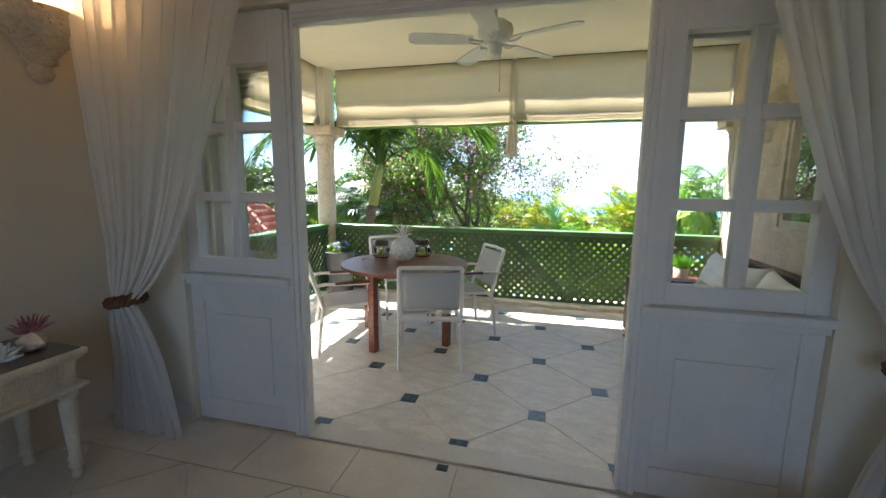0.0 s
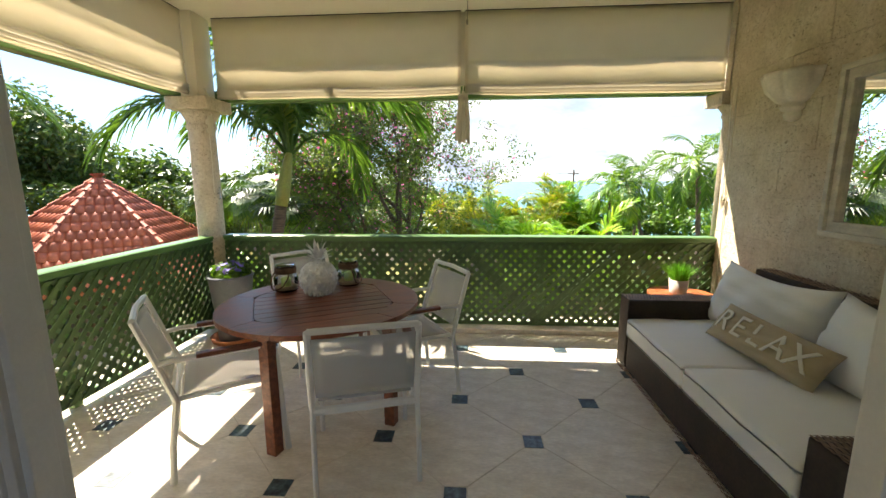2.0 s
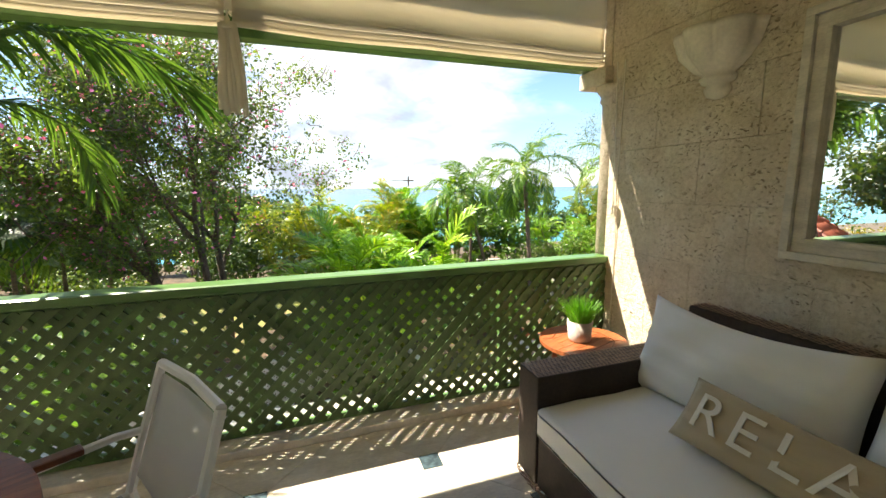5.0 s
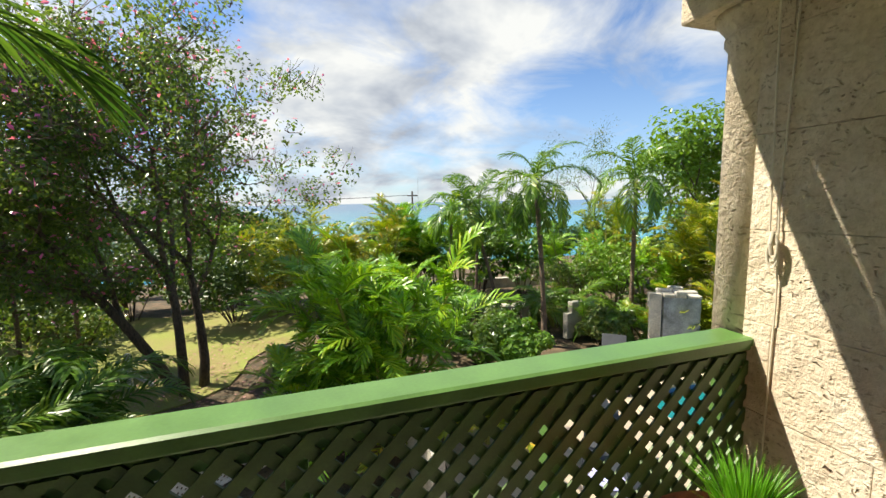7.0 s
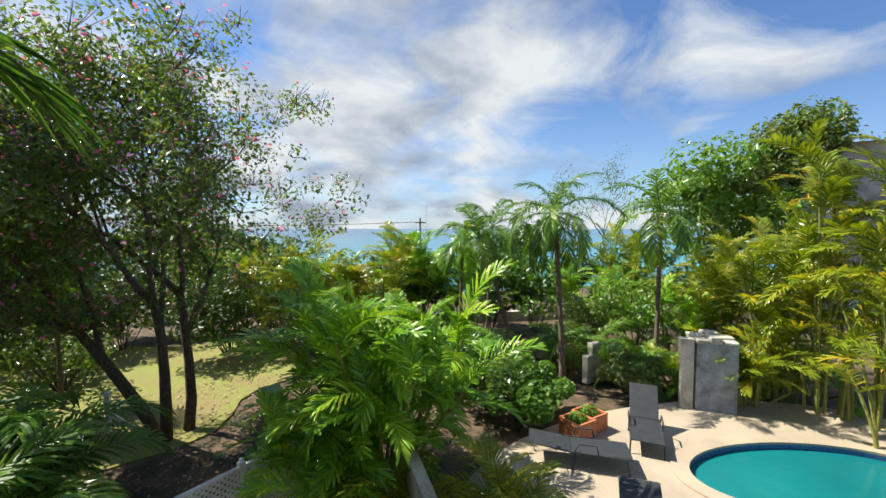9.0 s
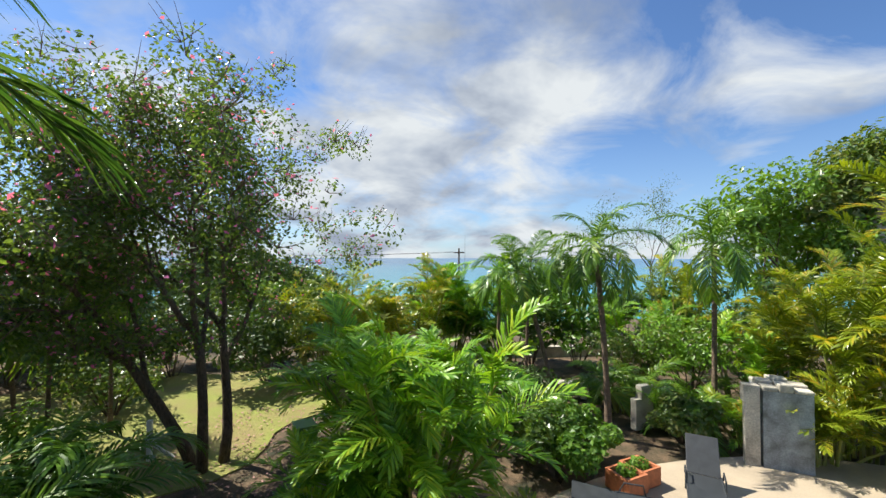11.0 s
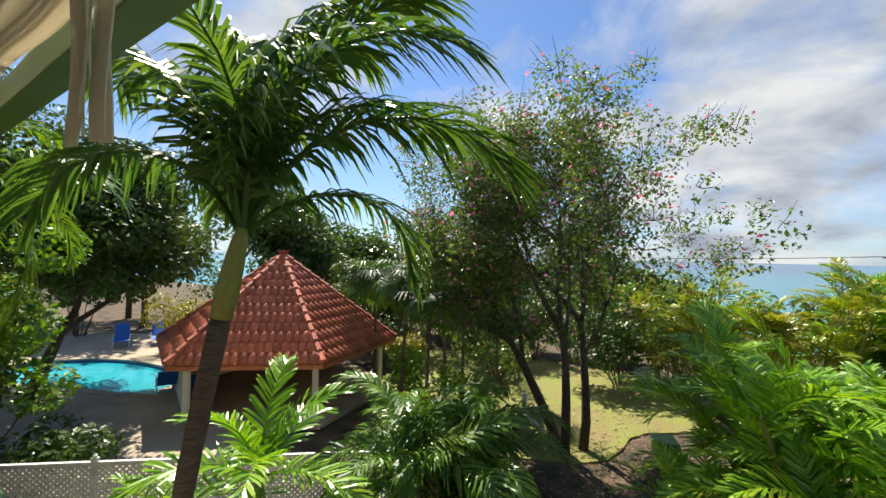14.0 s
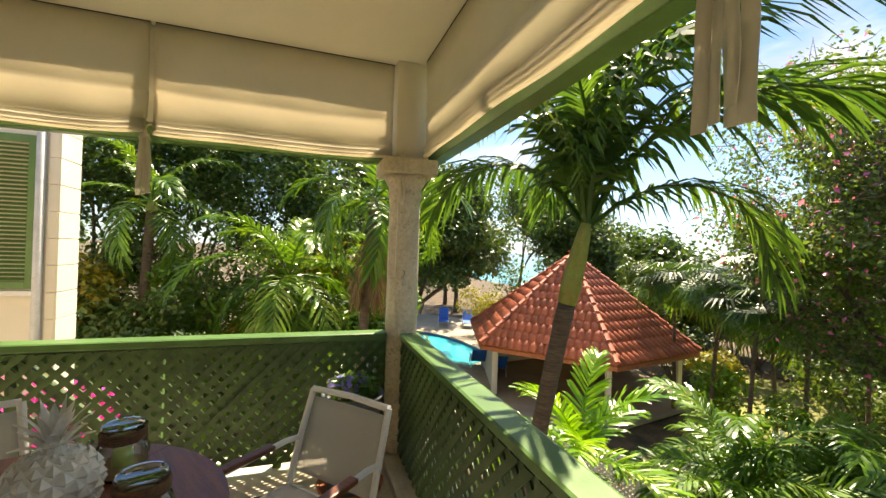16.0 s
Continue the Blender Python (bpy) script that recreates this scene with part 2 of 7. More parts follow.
GROUT = surface("grout", (0.78, 0.69, 0.55), 0.9, vary=0.15, scale=9, grain=80)
TEAK = surface("oiled_teak", (0.27, 0.085, 0.038), 0.36, vary=0.3, scale=5, grain=40, bump=0.12, second=(0.17, 0.048, 0.022), per_piece=0.28,
               stretch=(1, 9, 9))
# lighter copy of the teak, with the sun's orange put into its colour
TEAK_SUN = surface("sunlit_teak", (0.42, 0.13, 0.045), 0.4, vary=0.25, scale=5, grain=40, bump=0.12, second=(0.30, 0.085, 0.03), per_piece=0.2,
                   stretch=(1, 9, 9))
TEAK_ARM = surface("armrest_wood", (0.20, 0.065, 0.03), 0.4, vary=0.3, scale=9, grain=60, stretch=(1, 6, 6))
ALU = surface("white_powder_coat", (0.78, 0.77, 0.73), 0.38, vary=0.04, scale=8, grain=160, bump=0.03)
SLING = cloth("sling_mesh", (0.62, 0.62, 0.60), trans=0.1, see=0.36, weave=500, bump=0.3)
BLIND = cloth("blind_canvas", (0.86, 0.79, 0.64), trans=0.46, weave=700)
CORD = cloth("cord", (0.86, 0.80, 0.66), trans=0.3, weave=300, bump=0.4)
CUSHION = cloth("white_cushion", (0.88, 0.87, 0.83), weave=600, bump=0.25)
BURLAP = cloth("linen_pillow", (0.52, 0.43, 0.29), weave=260, bump=0.5, vary=0.12)
LETTER = cloth("pillow_letters", (0.83, 0.80, 0.72), weave=300)
SHEER = cloth("sheer_voile", (0.86, 0.85, 0.83), trans=0.45, see=0.30, weave=500)
WICKER = surface("brown_wicker", (0.361, 0.247, 0.180), 0.5, vary=0.4, scale=30, grain=160, bump=0.3, per_piece=0.3)
WICKER_IN = surface("wicker_core", (0.06, 0.042, 0.032), 0.8, vary=0.3)
CERAMIC = surface("white_ceramic", (0.80, 0.78, 0.74), 0.22, vary=0.1, scale=20, grain=60, bump=0.04)
MIRROR = mirror_material()
FRAME = surface("limed_frame", (0.74, 0.68, 0.56), 0.7, vary=0.16, scale=6, grain=60, bump=0.3, stretch=(3, 1, 3))
GLASS = glass("window_glass")
JAR = glass("jar_glass", (0.94, 0.96, 0.94), 0.09)
SAND = surface("jar_sand", (0.55, 0.42, 0.25), 0.95, vary=0.2, grain=300)
WAX = surface("green_candle", (0.50, 0.62, 0.16), 0.5, vary=0.08)
ROPE = surface("brown_rope", (0.17, 0.085, 0.04), 0.85, vary=0.4, scale=40, grain=200, bump=0.6)
POT = surface("grey_planter", (0.15, 0.16, 0.17), 0.6, vary=0.12, scale=8, grain=90)
PINK_POT = surface("white_pot", (0.66, 0.58, 0.52), 0.7, vary=0.1, scale=10)
TERRA = surface("terracotta", (0.56, 0.19, 0.08), 0.75, vary=0.2, scale=9, grain=60)
SOIL = surface("soil", (0.05, 0.035, 0.022), 0.95, vary=0.4, scale=20, grain=90, bump=0.6)
STEEL = surface("hinge_steel", (0.42, 0.38, 0.32), 0.35, metal=1.0, vary=0.2, scale=40)
CHROME = surface("knob_metal", (0.60, 0.58, 0.54), 0.25, metal=1.0, vary=0.1, scale=30)
ROOF_TILE = surface("clay_roof_tile", (0.68, 0.19, 0.09), 0.6, vary=0.3, scale=2.2, grain=40, bump=0.25, second=(0.46, 0.11, 0.06), per_piece=0.3)
DARK = surface("dark_gap", (0.03, 0.027, 0.022), 0.9)
LAWN = surface("lawn", (0.23, 0.26, 0.055), 0.95, vary=0.35, scale=0.8, grain=26, bump=0.9, depth=0.03, second=(0.30, 0.25, 0.09))
EARTH = surface("leaf_litter", (0.17, 0.11, 0.065), 0.95, vary=0.5, scale=1.6, grain=24, bump=0.9, depth=0.03, second=(0.045, 0.045, 0.02))
PAVING = surface("pool_paving", (0.44, 0.36, 0.26), 0.85, vary=0.14, scale=0.9, grain=30, bump=0.2)
POOL = water("pool_water", (0.025, 0.42, 0.50), 3.0, 0.25)
PLUNGE = water("plunge_pool_water", (0.008, 0.18, 0.19), 3.0, 0.25)
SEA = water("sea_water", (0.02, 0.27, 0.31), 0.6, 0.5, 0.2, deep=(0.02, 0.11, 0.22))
POOL_TILE = surface("pool_edge_tile", (0.05, 0.13, 0.32), 0.3, vary=0.3, scale=30)
BARK = surface("grey_bark", (0.16, 0.115, 0.08), 0.9, vary=0.4, scale=9, grain=50, bump=0.8, depth=0.02, second=(0.08, 0.055, 0.038), stretch=(3, 3, 1))
PALM_BARK = surface("ringed_palm_bark", (0.24, 0.165, 0.11), 0.85, vary=0.35, scale=7, grain=40, bump=0.9, depth=0.02, second=(0.12, 0.085, 0.06), stretch=(1, 1, 9))
SHAFT = surface("green_crownshaft", (0.24, 0.29, 0.06), 0.45, vary=0.25, scale=5, grain=40, bump=0.1, second=(0.30, 0.27, 0.06))
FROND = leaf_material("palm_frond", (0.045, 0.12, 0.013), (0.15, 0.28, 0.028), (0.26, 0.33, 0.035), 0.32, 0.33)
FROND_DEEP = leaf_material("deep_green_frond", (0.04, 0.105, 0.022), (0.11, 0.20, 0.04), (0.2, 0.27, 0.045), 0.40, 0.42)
# darker copy of palm_frond: shade is put into the leaf colour
FROND_SHADED = leaf_material("shaded_palm_frond", (0.018, 0.05, 0.014), (0.05, 0.11, 0.024), None, 0.28, 0.45)
FROND_GOLD = leaf_material("golden_cane_frond", (0.12, 0.19, 0.012), (0.30, 0.35, 0.022), (0.55, 0.36, 0.03), 0.34, 0.34)
FROND_BRIGHT = leaf_material("bright_palm_frond", (0.08, 0.22, 0.014), (0.26, 0.47, 0.03), (0.44, 0.53, 0.04), 0.30, 0.32)
DRY = leaf_material("dry_frond", (0.16, 0.10, 0.05), (0.30, 0.20, 0.10), None, 0.15, 0.8)
LEAF = leaf_material("broad_leaf", (0.04, 0.085, 0.018), (0.11, 0.185, 0.035), (0.22, 0.24, 0.07), 0.34, 0.32)
LEAF_DARK = leaf_material("dark_leaf", (0.03, 0.068, 0.015), (0.08, 0.14, 0.026), None, 0.28, 0.45)
LEAF_BRIGHT = leaf_material("bright_leaf", (0.06, 0.15, 0.015), (0.16, 0.29, 0.03), None, 0.35, 0.4)
LEAF_GOLD = leaf_material("yellow_leaf", (0.16, 0.17, 0.02), (0.42, 0.34, 0.03), (0.5, 0.2, 0.03), 0.35, 0.4)
PETAL = leaf_material("pink_petal", (0.55, 0.05, 0.30), (0.78, 0.20, 0.52), None, 0.4, 0.7)
ORCHID_LEAF = leaf_material("orchid_tree_leaf", (0.06, 0.11, 0.028), (0.19, 0.27, 0.065), (0.34, 0.35, 0.13), 0.50, 0.32)
TWIG = surface("pale_twig", (0.22, 0.15, 0.12), 0.9, vary=0.3, scale=8)
MAGENTA = leaf_material("magenta_bract", (0.5, 0.015, 0.32), (0.72, 0.04, 0.5), None, 0.3, 0.5)
VIOLET = leaf_material("violet_petal", (0.12, 0.10, 0.5), (0.28, 0.22, 0.75), None, 0.3, 0.5)
GRASS_BLADE = leaf_material("potted_grass", (0.06, 0.22, 0.015), (0.16, 0.42, 0.03), None, 0.35, 0.45)
WHITE_FENCE = surface("white_fence_paint", (0.70, 0.70, 0.66), 0.6, vary=0.15, scale=4, grain=60)
WHITE_WALL = surface("weathered_white_wall", (0.62, 0.57, 0.47), 0.85, vary=0.4, scale=1.4, grain=30, bump=0.3)
GREY_WALL = surface("grey_rendered_wall", (0.40, 0.43, 0.45), 0.9, vary=0.35, scale=2.2, grain=30, bump=0.3, second=(0.20, 0.21, 0.20))
SLING_DARK = surface("charcoal_sling", (0.035, 0.04, 0.045), 0.6, vary=0.2, grain=200)
BLUE_SLING = surface("blue_sling", (0.01, 0.13, 0.55), 0.6, vary=0.15)
TOWEL = cloth("lilac_towel", (0.42, 0.42, 0.66), weave=200, bump=0.5)
SHELL = surface("pale_shell", (0.74, 0.62, 0.52), 0.4, vary=0.2, scale=20)
CORAL = surface("pink_coral", (0.42, 0.16, 0.18), 0.8, vary=0.3, scale=30)
TOP_GLASS = surface("glass_table_top", (0.16, 0.14, 0.12), 0.08, vary=0.05, bump=0.0)
CONSOLE = surface("cream_console_paint", (0.72, 0.63, 0.48), 0.5, vary=0.14, scale=8, grain=50)
BULB = glow("lamp_glow", (1.0, 0.62, 0.28), 9.0)

# ---- building helpers ----


def mesh_object(name, bm, material, parent=None, smooth=False):
    me = bpy.data.meshes.new(name)
    bm.to_mesh(me)
    bm.free()
    me.materials.append(material)
    if smooth:
        me.shade_smooth()
    ob = new(name, me)
    if parent is not None:
        ob.parent = parent
    return ob


def part(name, bm, material, parent, label="", smooth=False):
    ob = mesh_object(name, bm, material, parent, smooth)
    if label:
        tagged(ob, label)
    return ob


def shared(name, me, parent, m):
    """A piece that shares its mesh with its like."""
    ob = new(name, me)
    ob.parent = parent
    ob.matrix_basis = m
    return ob


def thing(name, label, category, group="", at=None, kind=""):
    ob = new(name)
    if at is not None:
        ob.matrix_basis = at
    return tagged(ob, label, category, group, kind)


def structure(name, bm, material, label="", smooth=False):
    return tagged(mesh_object(name, bm, material, None, smooth), label, "", "", "structure")


def add_box(bm, a, b, bevel=0.0, m=None):
    tmp = bmesh.new()
    bmesh.ops.create_cube(tmp, size=1)
    for v in tmp.verts:
        v.co = Vector([(a[i] + b[i]) / 2 + v.co[i] * (b[i] - a[i]) for i in range(3)])
    if bevel:
        bmesh.ops.bevel(tmp, geom=list(tmp.edges), offset=bevel, segments=2, profile=0.6, affect="EDGES")
    if m is not None:
        bmesh.ops.transform(tmp, matrix=m, verts=tmp.verts)
    me = bpy.data.meshes.new("tmp")
    tmp.to_mesh(me)
    tmp.free()
    bm.from_mesh(me)
    bpy.data.meshes.remove(me)
    return bm


def box(a, b, bevel=0.0, m=None):
    return add_box(bmesh.new(), a, b, bevel, m)


def add_tube(bm, pts, radii, sides=8, caps=True, squash=1.0):
    pts = [Vector(p) for p in pts]
    if not isinstance(radii, (list, tuple)):
        radii = [radii] * len(pts)
    rings = []
    ref = Vector((0, 0, 1))
    for i, p in enumerate(pts):
        d = (pts[min(i + 1, len(pts) - 1)] - pts[max(i - 1, 0)]).normalized()
        if abs(d.dot(ref)) > 0.95:
            ref = Vector((1, 0, 0)) if abs(d.x) < 0.9 else Vector((0, 1, 0))
        u = d.cross(ref).normalized()
        w = u.cross(d).normalized()
        ref = w
        rings.append([bm.verts.new(p + (u * math.cos(a) + w * math.sin(a) * squash) * radii[i])
                      for a in (2 * math.pi * k / sides for k in range(sides))])
    for r0, r1 in zip(rings, rings[1:]):
        for k in range(sides):
            bm.faces.new((r0[k], r0[(k + 1) % sides], r1[(k + 1) % sides], r1[k]))
    if caps:
        bm.faces.new(rings[0][::-1])
        bm.faces.new(rings[-1])
    return bm


def tube(pts, radii, sides=8, caps=True, squash=1.0):
    return add_tube(bmesh.new(), pts, radii, sides, caps, squash)


def add_lathe(bm, profile, sides=24, at=(0, 0, 0), wobble=None):
    rings = []
    for r, z in profile:
        rings.append([bm.verts.new((at[0] + math.cos(a) * r * (wobble(a, z) if wobble else 1), at[1] + math.sin(a) * r * (wobble(a, z) if wobble else 1), at[2] + z))
                      for a in (2 * math.pi * k / sides for k in range(sides))])
    for r0, r1 in zip(rings, rings[1:]):
        for k in range(sides):
            bm.faces.new((r0[k], r0[(k + 1) % sides], r1[(k + 1) % sides], r1[k]))
    if profile[0][0] > 0.001:
        bm.faces.new(rings[0][::-1])
    if profile[-1][0] > 0.001:
        bm.faces.new(rings[-1])
    return bm


def lathe(profile, sides=24, at=(0, 0, 0), wobble=None):
    return add_lathe(bmesh.new(), profile, sides, at, wobble)


def add_prism(bm, poly, z0, z1, m=None):
    """A flat polygon (x, y) given thickness from z0 to z1."""
    lo = [bm.verts.new((x, y, z0)) for x, y in poly]
    hi = [bm.verts.new((x, y, z1)) for x, y in poly]
    n = len(poly)
    bm.faces.new(lo[::-1])
    bm.faces.new(hi)
    for k in range(n):
        bm.faces.new((lo[k], lo[(k + 1) % n], hi[(k + 1) % n], hi[k]))
    if m is not None:
        bmesh.ops.transform(bm, matrix=m, verts=lo + hi)
    return bm


def prism(poly, z0, z1, m=None):
    return add_prism(bmesh.new(), poly, z0, z1, m)


def clip_poly(poly, x0, x1, y0, y1):
    """A convex polygon cut to a rectangle."""
    for axis, lim, sign in ((0, x0, 1), (0, x1, -1), (1, y0, 1), (1, y1, -1)):
        out = []
        for i, p in enumerate(poly):
            q = poly[(i + 1) % len(poly)]
            a, b = (p[axis] - lim) * sign, (q[axis] - lim) * sign
            if a >= 0:
                out.append(p)
            if (a > 0) != (b > 0) and a != b:
                f = a / (a - b)
                out.append((p[0] + (q[0] - p[0]) * f, p[1] + (q[1] - p[1]) * f))
        poly = out
        if len(poly) < 3:
            return []
    clean = []
    for p in poly:
        if not clean or abs(p[0] - clean[-1][0]) + abs(p[1] - clean[-1][1]) > 1e-5:
            clean.append(p)
    if len(clean) > 2 and abs(clean[0][0] - clean[-1][0]) + abs(clean[0][1] - clean[-1][1]) < 1e-5:
        clean.pop()
    return clean if len(clean) > 2 else []


def grid_mesh(name, verts, nu, nv, material, parent=None, smooth=True, loop=False, thick=0.0):
    """A sheet of nu by nv points."""
    faces = []
    for i in range(nu - (0 if loop else 1)):
        for j in range(nv - 1):
            faces.append((i * nv + j, ((i + 1) % nu) * nv + j, ((i + 1) % nu) * nv + j + 1, i * nv + j + 1))
    me = bpy.data.meshes.new(name)
    me.from_pydata(verts, [], faces)
    me.materials.append(material)
    if smooth:
        me.shade_smooth()
    ob = new(name, me)
    if parent is not None:
        ob.parent = parent
    if thick:
        mod = ob.modifiers.new("solid", "SOLIDIFY")
        mod.thickness = thick
        mod.offset = 0
    return ob


def pillow_mesh(w, h, d, seed=0, n=18, pinch=0.12, sag=0.0):
    """A stuffed cushion in the xz plane, thick along y, with pointed corners and soft wrinkles."""
    bm = bmesh.new()
    rnd = random.Random(seed)
    ph = [rnd.uniform(0, 6.28) for _ in range(6)]
    sheets = []
    for side in (-1, 1):
        rows = []
        for i in range(n + 1):
            row = []
            for j in range(n + 1):
                u, v = i / n * 2 - 1, j / n * 2 - 1
                e = (1 - abs(u) ** 2.6) * (1 - abs(v) ** 2.6)
                t = d / 2 * max(e, 0) ** 0.42
                x = u * w / 2 * (1 - pinch * (1 - v * v) * abs(u) ** 4 * 0.35)
                z = v * h / 2 * (1 - pinch * (1 - u * u) * abs(v) ** 4)
                wr = 0.006 * math.sin(9 * u + 4 * v + ph[0]) + 0.005 * math.sin(14 * v - 5 * u + ph[1]) + 0.004 * math.sin(23 * u * v + ph[2])
                z -= sag * (1 - u * u) * max(v, 0)
                row.append(bm.verts.new((x, side * (t + wr * min(1, e * 3)), z)))
            rows.append(row)
        sheets.append(rows)
        for i in range(n):
            for j in range(n):
                f = (rows[i][j], rows[i + 1][j], rows[i + 1][j + 1], rows[i][j + 1])
                bm.faces.new(f if side < 0 else f[::-1])
    bmesh.ops.remove_doubles(bm, verts=bm.verts, dist=0.0005)
    return bm


def text_mesh(body, size, depth):
    cu = bpy.data.curves.new("text", "FONT")
    cu.body, cu.size, cu.extrude, cu.align_x, cu.align_y = body, size, depth, "CENTER", "CENTER"
    tmp = bpy.data.objects.new("text", cu)
    scene.collection.objects.link(tmp)
    me = bpy.data.meshes.new_from_object(tmp.evaluated_get(bpy.context.evaluated_depsgraph_get()))
    bpy.data.objects.remove(tmp)
    bm = bmesh.new()
    bm.from_mesh(me)
    bpy.data.meshes.remove(me)
    return bm

# ---- the terrace and the room ----
XL, XR, YF, YD = -2.78, 2.05, 2.77, -0.30      # inner lines of the left rail, right wall, front rail, door threshold
RAIL = 0.945
CEIL = 3.02

structure("slab", box((-3.12, YD - 0.12, -0.35), (2.42, 3.12, -0.02)), CREAM, "cream concrete terrace slab edge")
floor = structure("floor", box((-3.08, YD, -0.02), (2.05, 3.08, -0.0025)), GROUT, "terrace floor of pale marble tiles with slate insets")
structure("floor_room", box((-2.6, -5.6, -0.3), (2.6, YD, -0.008)), GROUT, "pale tiled floor of the sitting room")
structure("ceiling", box((-3.12, YD, CEIL), (2.42, 3.12, CEIL + 0.14)), CEILING, "plain cream painted terrace ceiling")
structure("ceiling_room", box((-2.6, -5.6, 2.72), (2.6, YD - 0.005, 2.86)), CEILING, "plain cream ceiling of the sitting room")
structure("roof", box((-3.2, -6.0, CEIL + 0.15), (2.9, 3.2, CEIL + 0.35)), CREAM, "flat cream roof edge above the terrace")
structure("plinth", box((-3.12, -5.8, -3.3), (2.42, 3.10, -0.352)), CREAM, "cream rendered wall under the terrace")


def room_walls():
    w = -0.46
    structure("wall_west_room", box((-2.75, -5.6, 0), (-2.5, w, 2.72)), ROOM, "warm cream side wall of the sitting room")
    structure("wall_east_room", box((2.4, -5.6, 0), (2.6, w, 2.72)), ROOM, "warm cream side wall of the sitting room")
    for n, a, b in (("wall_back_room", (-2.75, 0), (-1.6, 2.72)), ("wall_back_room_right", (1.6, 0), (2.6, 2.72)), ("wall_back_room_low", (-1.6, 0), (1.6, 0.9)), ("wall_back_room_head", (-1.6, 2.3), (1.6, 2.72))):
        structure(n, box((a[0], -5.75, a[1]), (b[0], -5.602, b[1])), ROOM, "warm cream back wall of the sitting room")
    win = thing("window_3", "unseen white framed window added in the back wall to light the room", "window", kind="structure")
    bm = bmesh.new()
    for x in (-1.56, -0.52, 0.52, 1.56):
        add_box(bm, (x - 0.04, -5.70, 0.9), (x + 0.04, -5.65, 2.3), 0.004)
    add_box(bm, (-1.6, -5.69, 0.9), (1.6, -5.66, 0.97), 0.004)
    add_box(bm, (-1.6, -5.69, 2.23), (1.6, -5.66, 2.3), 0.004)
    part("window_frame", bm, WHITE, win)
    # added lamp in this unseen, added window, to brighten the room from behind
    lamp = bpy.data.lights.new("added_window_light", "AREA")
    lamp.shape, lamp.size, lamp.size_y, lamp.energy, lamp.color = "RECTANGLE", 3.1, 1.3, 1.6, (0.92, 0.96, 1.0)
    new("added_window_light", lamp).matrix_basis = look((0, -5.72, 1.6), (0, 0, 1.5))
    # the wall around the door screen
    structure("wall_door_left", box((-3.1, w, 0), (-1.937, YD - 0.002, CEIL)), CREAM, "cream wall beside the terrace doors")
    structure("wall_door_right", box((1.274, w, 0), (2.6, YD - 0.002, CEIL)), CREAM, "cream wall beside the terrace doors")
    structure("wall_door_head", box((-1.935, w, 2.347), (1.272, YD - 0.002, CEIL)), CREAM, "cream wall above the terrace doors")
    structure("baseboard", box((-2.5, w - 0.02, 0), (-1.94, w - 0.002, 0.11), 0.004), WHITE, "white painted baseboard")


room_walls()


def sheet(p, q):
    """One thin upright pane between two corners."""
    bm = bmesh.new()
    bm.faces.new([bm.verts.new(v) for v in (p, (q[0], q[1], p[2]), q, (p[0], p[1], q[2]))])
    return bm


def screen(x0, x1, name):
    """A fixed glazed panel: timber frame, six panes over a solid fielded panel."""
    th = thing(name, "grey-white painted fixed window over a solid panel beside doors", "window", kind="structure")
    y0, y1 = -0.42, -0.36
    lo, mid, top = 0.0, 0.92, 2.345
    bm = bmesh.new()
    wide = 0.085
    for a, b in (((x0, lo), (x0 + wide, top)), ((x1 - wide, lo), (x1, top)), ((x0 + wide, lo), (x1 - wide, 0.14)),
                 ((x0 + wide, mid + 0.02), (x1 - wide, mid + 0.11)), ((x0 + wide, 2.09), (x1 - wide, top)), ((x0 + wide, 0.76), (x1 - wide, mid - 0.02))):
        add_box(bm, (a[0], y0, a[1]), (b[0], y1, b[1]), 0.004)
    part("window_frame", bm, WHITE, th)
    bm = box((x0 - 0.01, y0 - 0.055, mid - 0.02), (x1 + 0.01, y1, mid + 0.018), 0.006)
    add_box(bm, (x0, y0 - 0.035, mid - 0.055), (x1, y0, mid - 0.022), 0.006)
    part("window_sill", bm, WHITE, th, "moulded white window sill")
    bm = box((x0 + wide, y0 + 0.012, 0.14), (x1 - wide, y1 - 0.01, 0.76))
    add_box(bm, (x0 + wide + 0.07, y0 + 0.002, 0.21), (x1 - wide - 0.07, y0 + 0.014, 0.69), 0.005)
    part("panel", bm, WHITE, th, "fielded lower panel")
    xs = [x0 + wide, (x0 + x1) / 2, x1 - wide]
    zs = [mid + 0.11, 1.385, 1.765, 2.09]
    bar = 0.026
    bm = bmesh.new()
    add_box(bm, (xs[1] - bar, y0 + 0.006, zs[0]), (xs[1] + bar, y1 - 0.006, zs[3]), 0.004)
    part("glazing_bar", bm, WHITE, th)
    for z in zs[1:3]:
        for a, b in ((xs[0], xs[1] - bar), (xs[1] + bar, xs[2])):
            part("glazing_bar", box((a, y0 + 0.006, z - bar), (b, y1 - 0.006, z + bar), 0.004), WHITE, th)
    for i in range(2):
        for j in range(3):
            a = xs[i] + (bar if i else 0)
            b = xs[i + 1] - (0 if i else bar)
            ob = part("pane", sheet((a, -0.39, zs[j]), (b, -0.39, zs[j + 1])), GLASS, th)
            ob.visible_shadow = False
    return th


screen(-1.935, -1.238, "window_1")
screen(0.566, 1.272, "window_2")


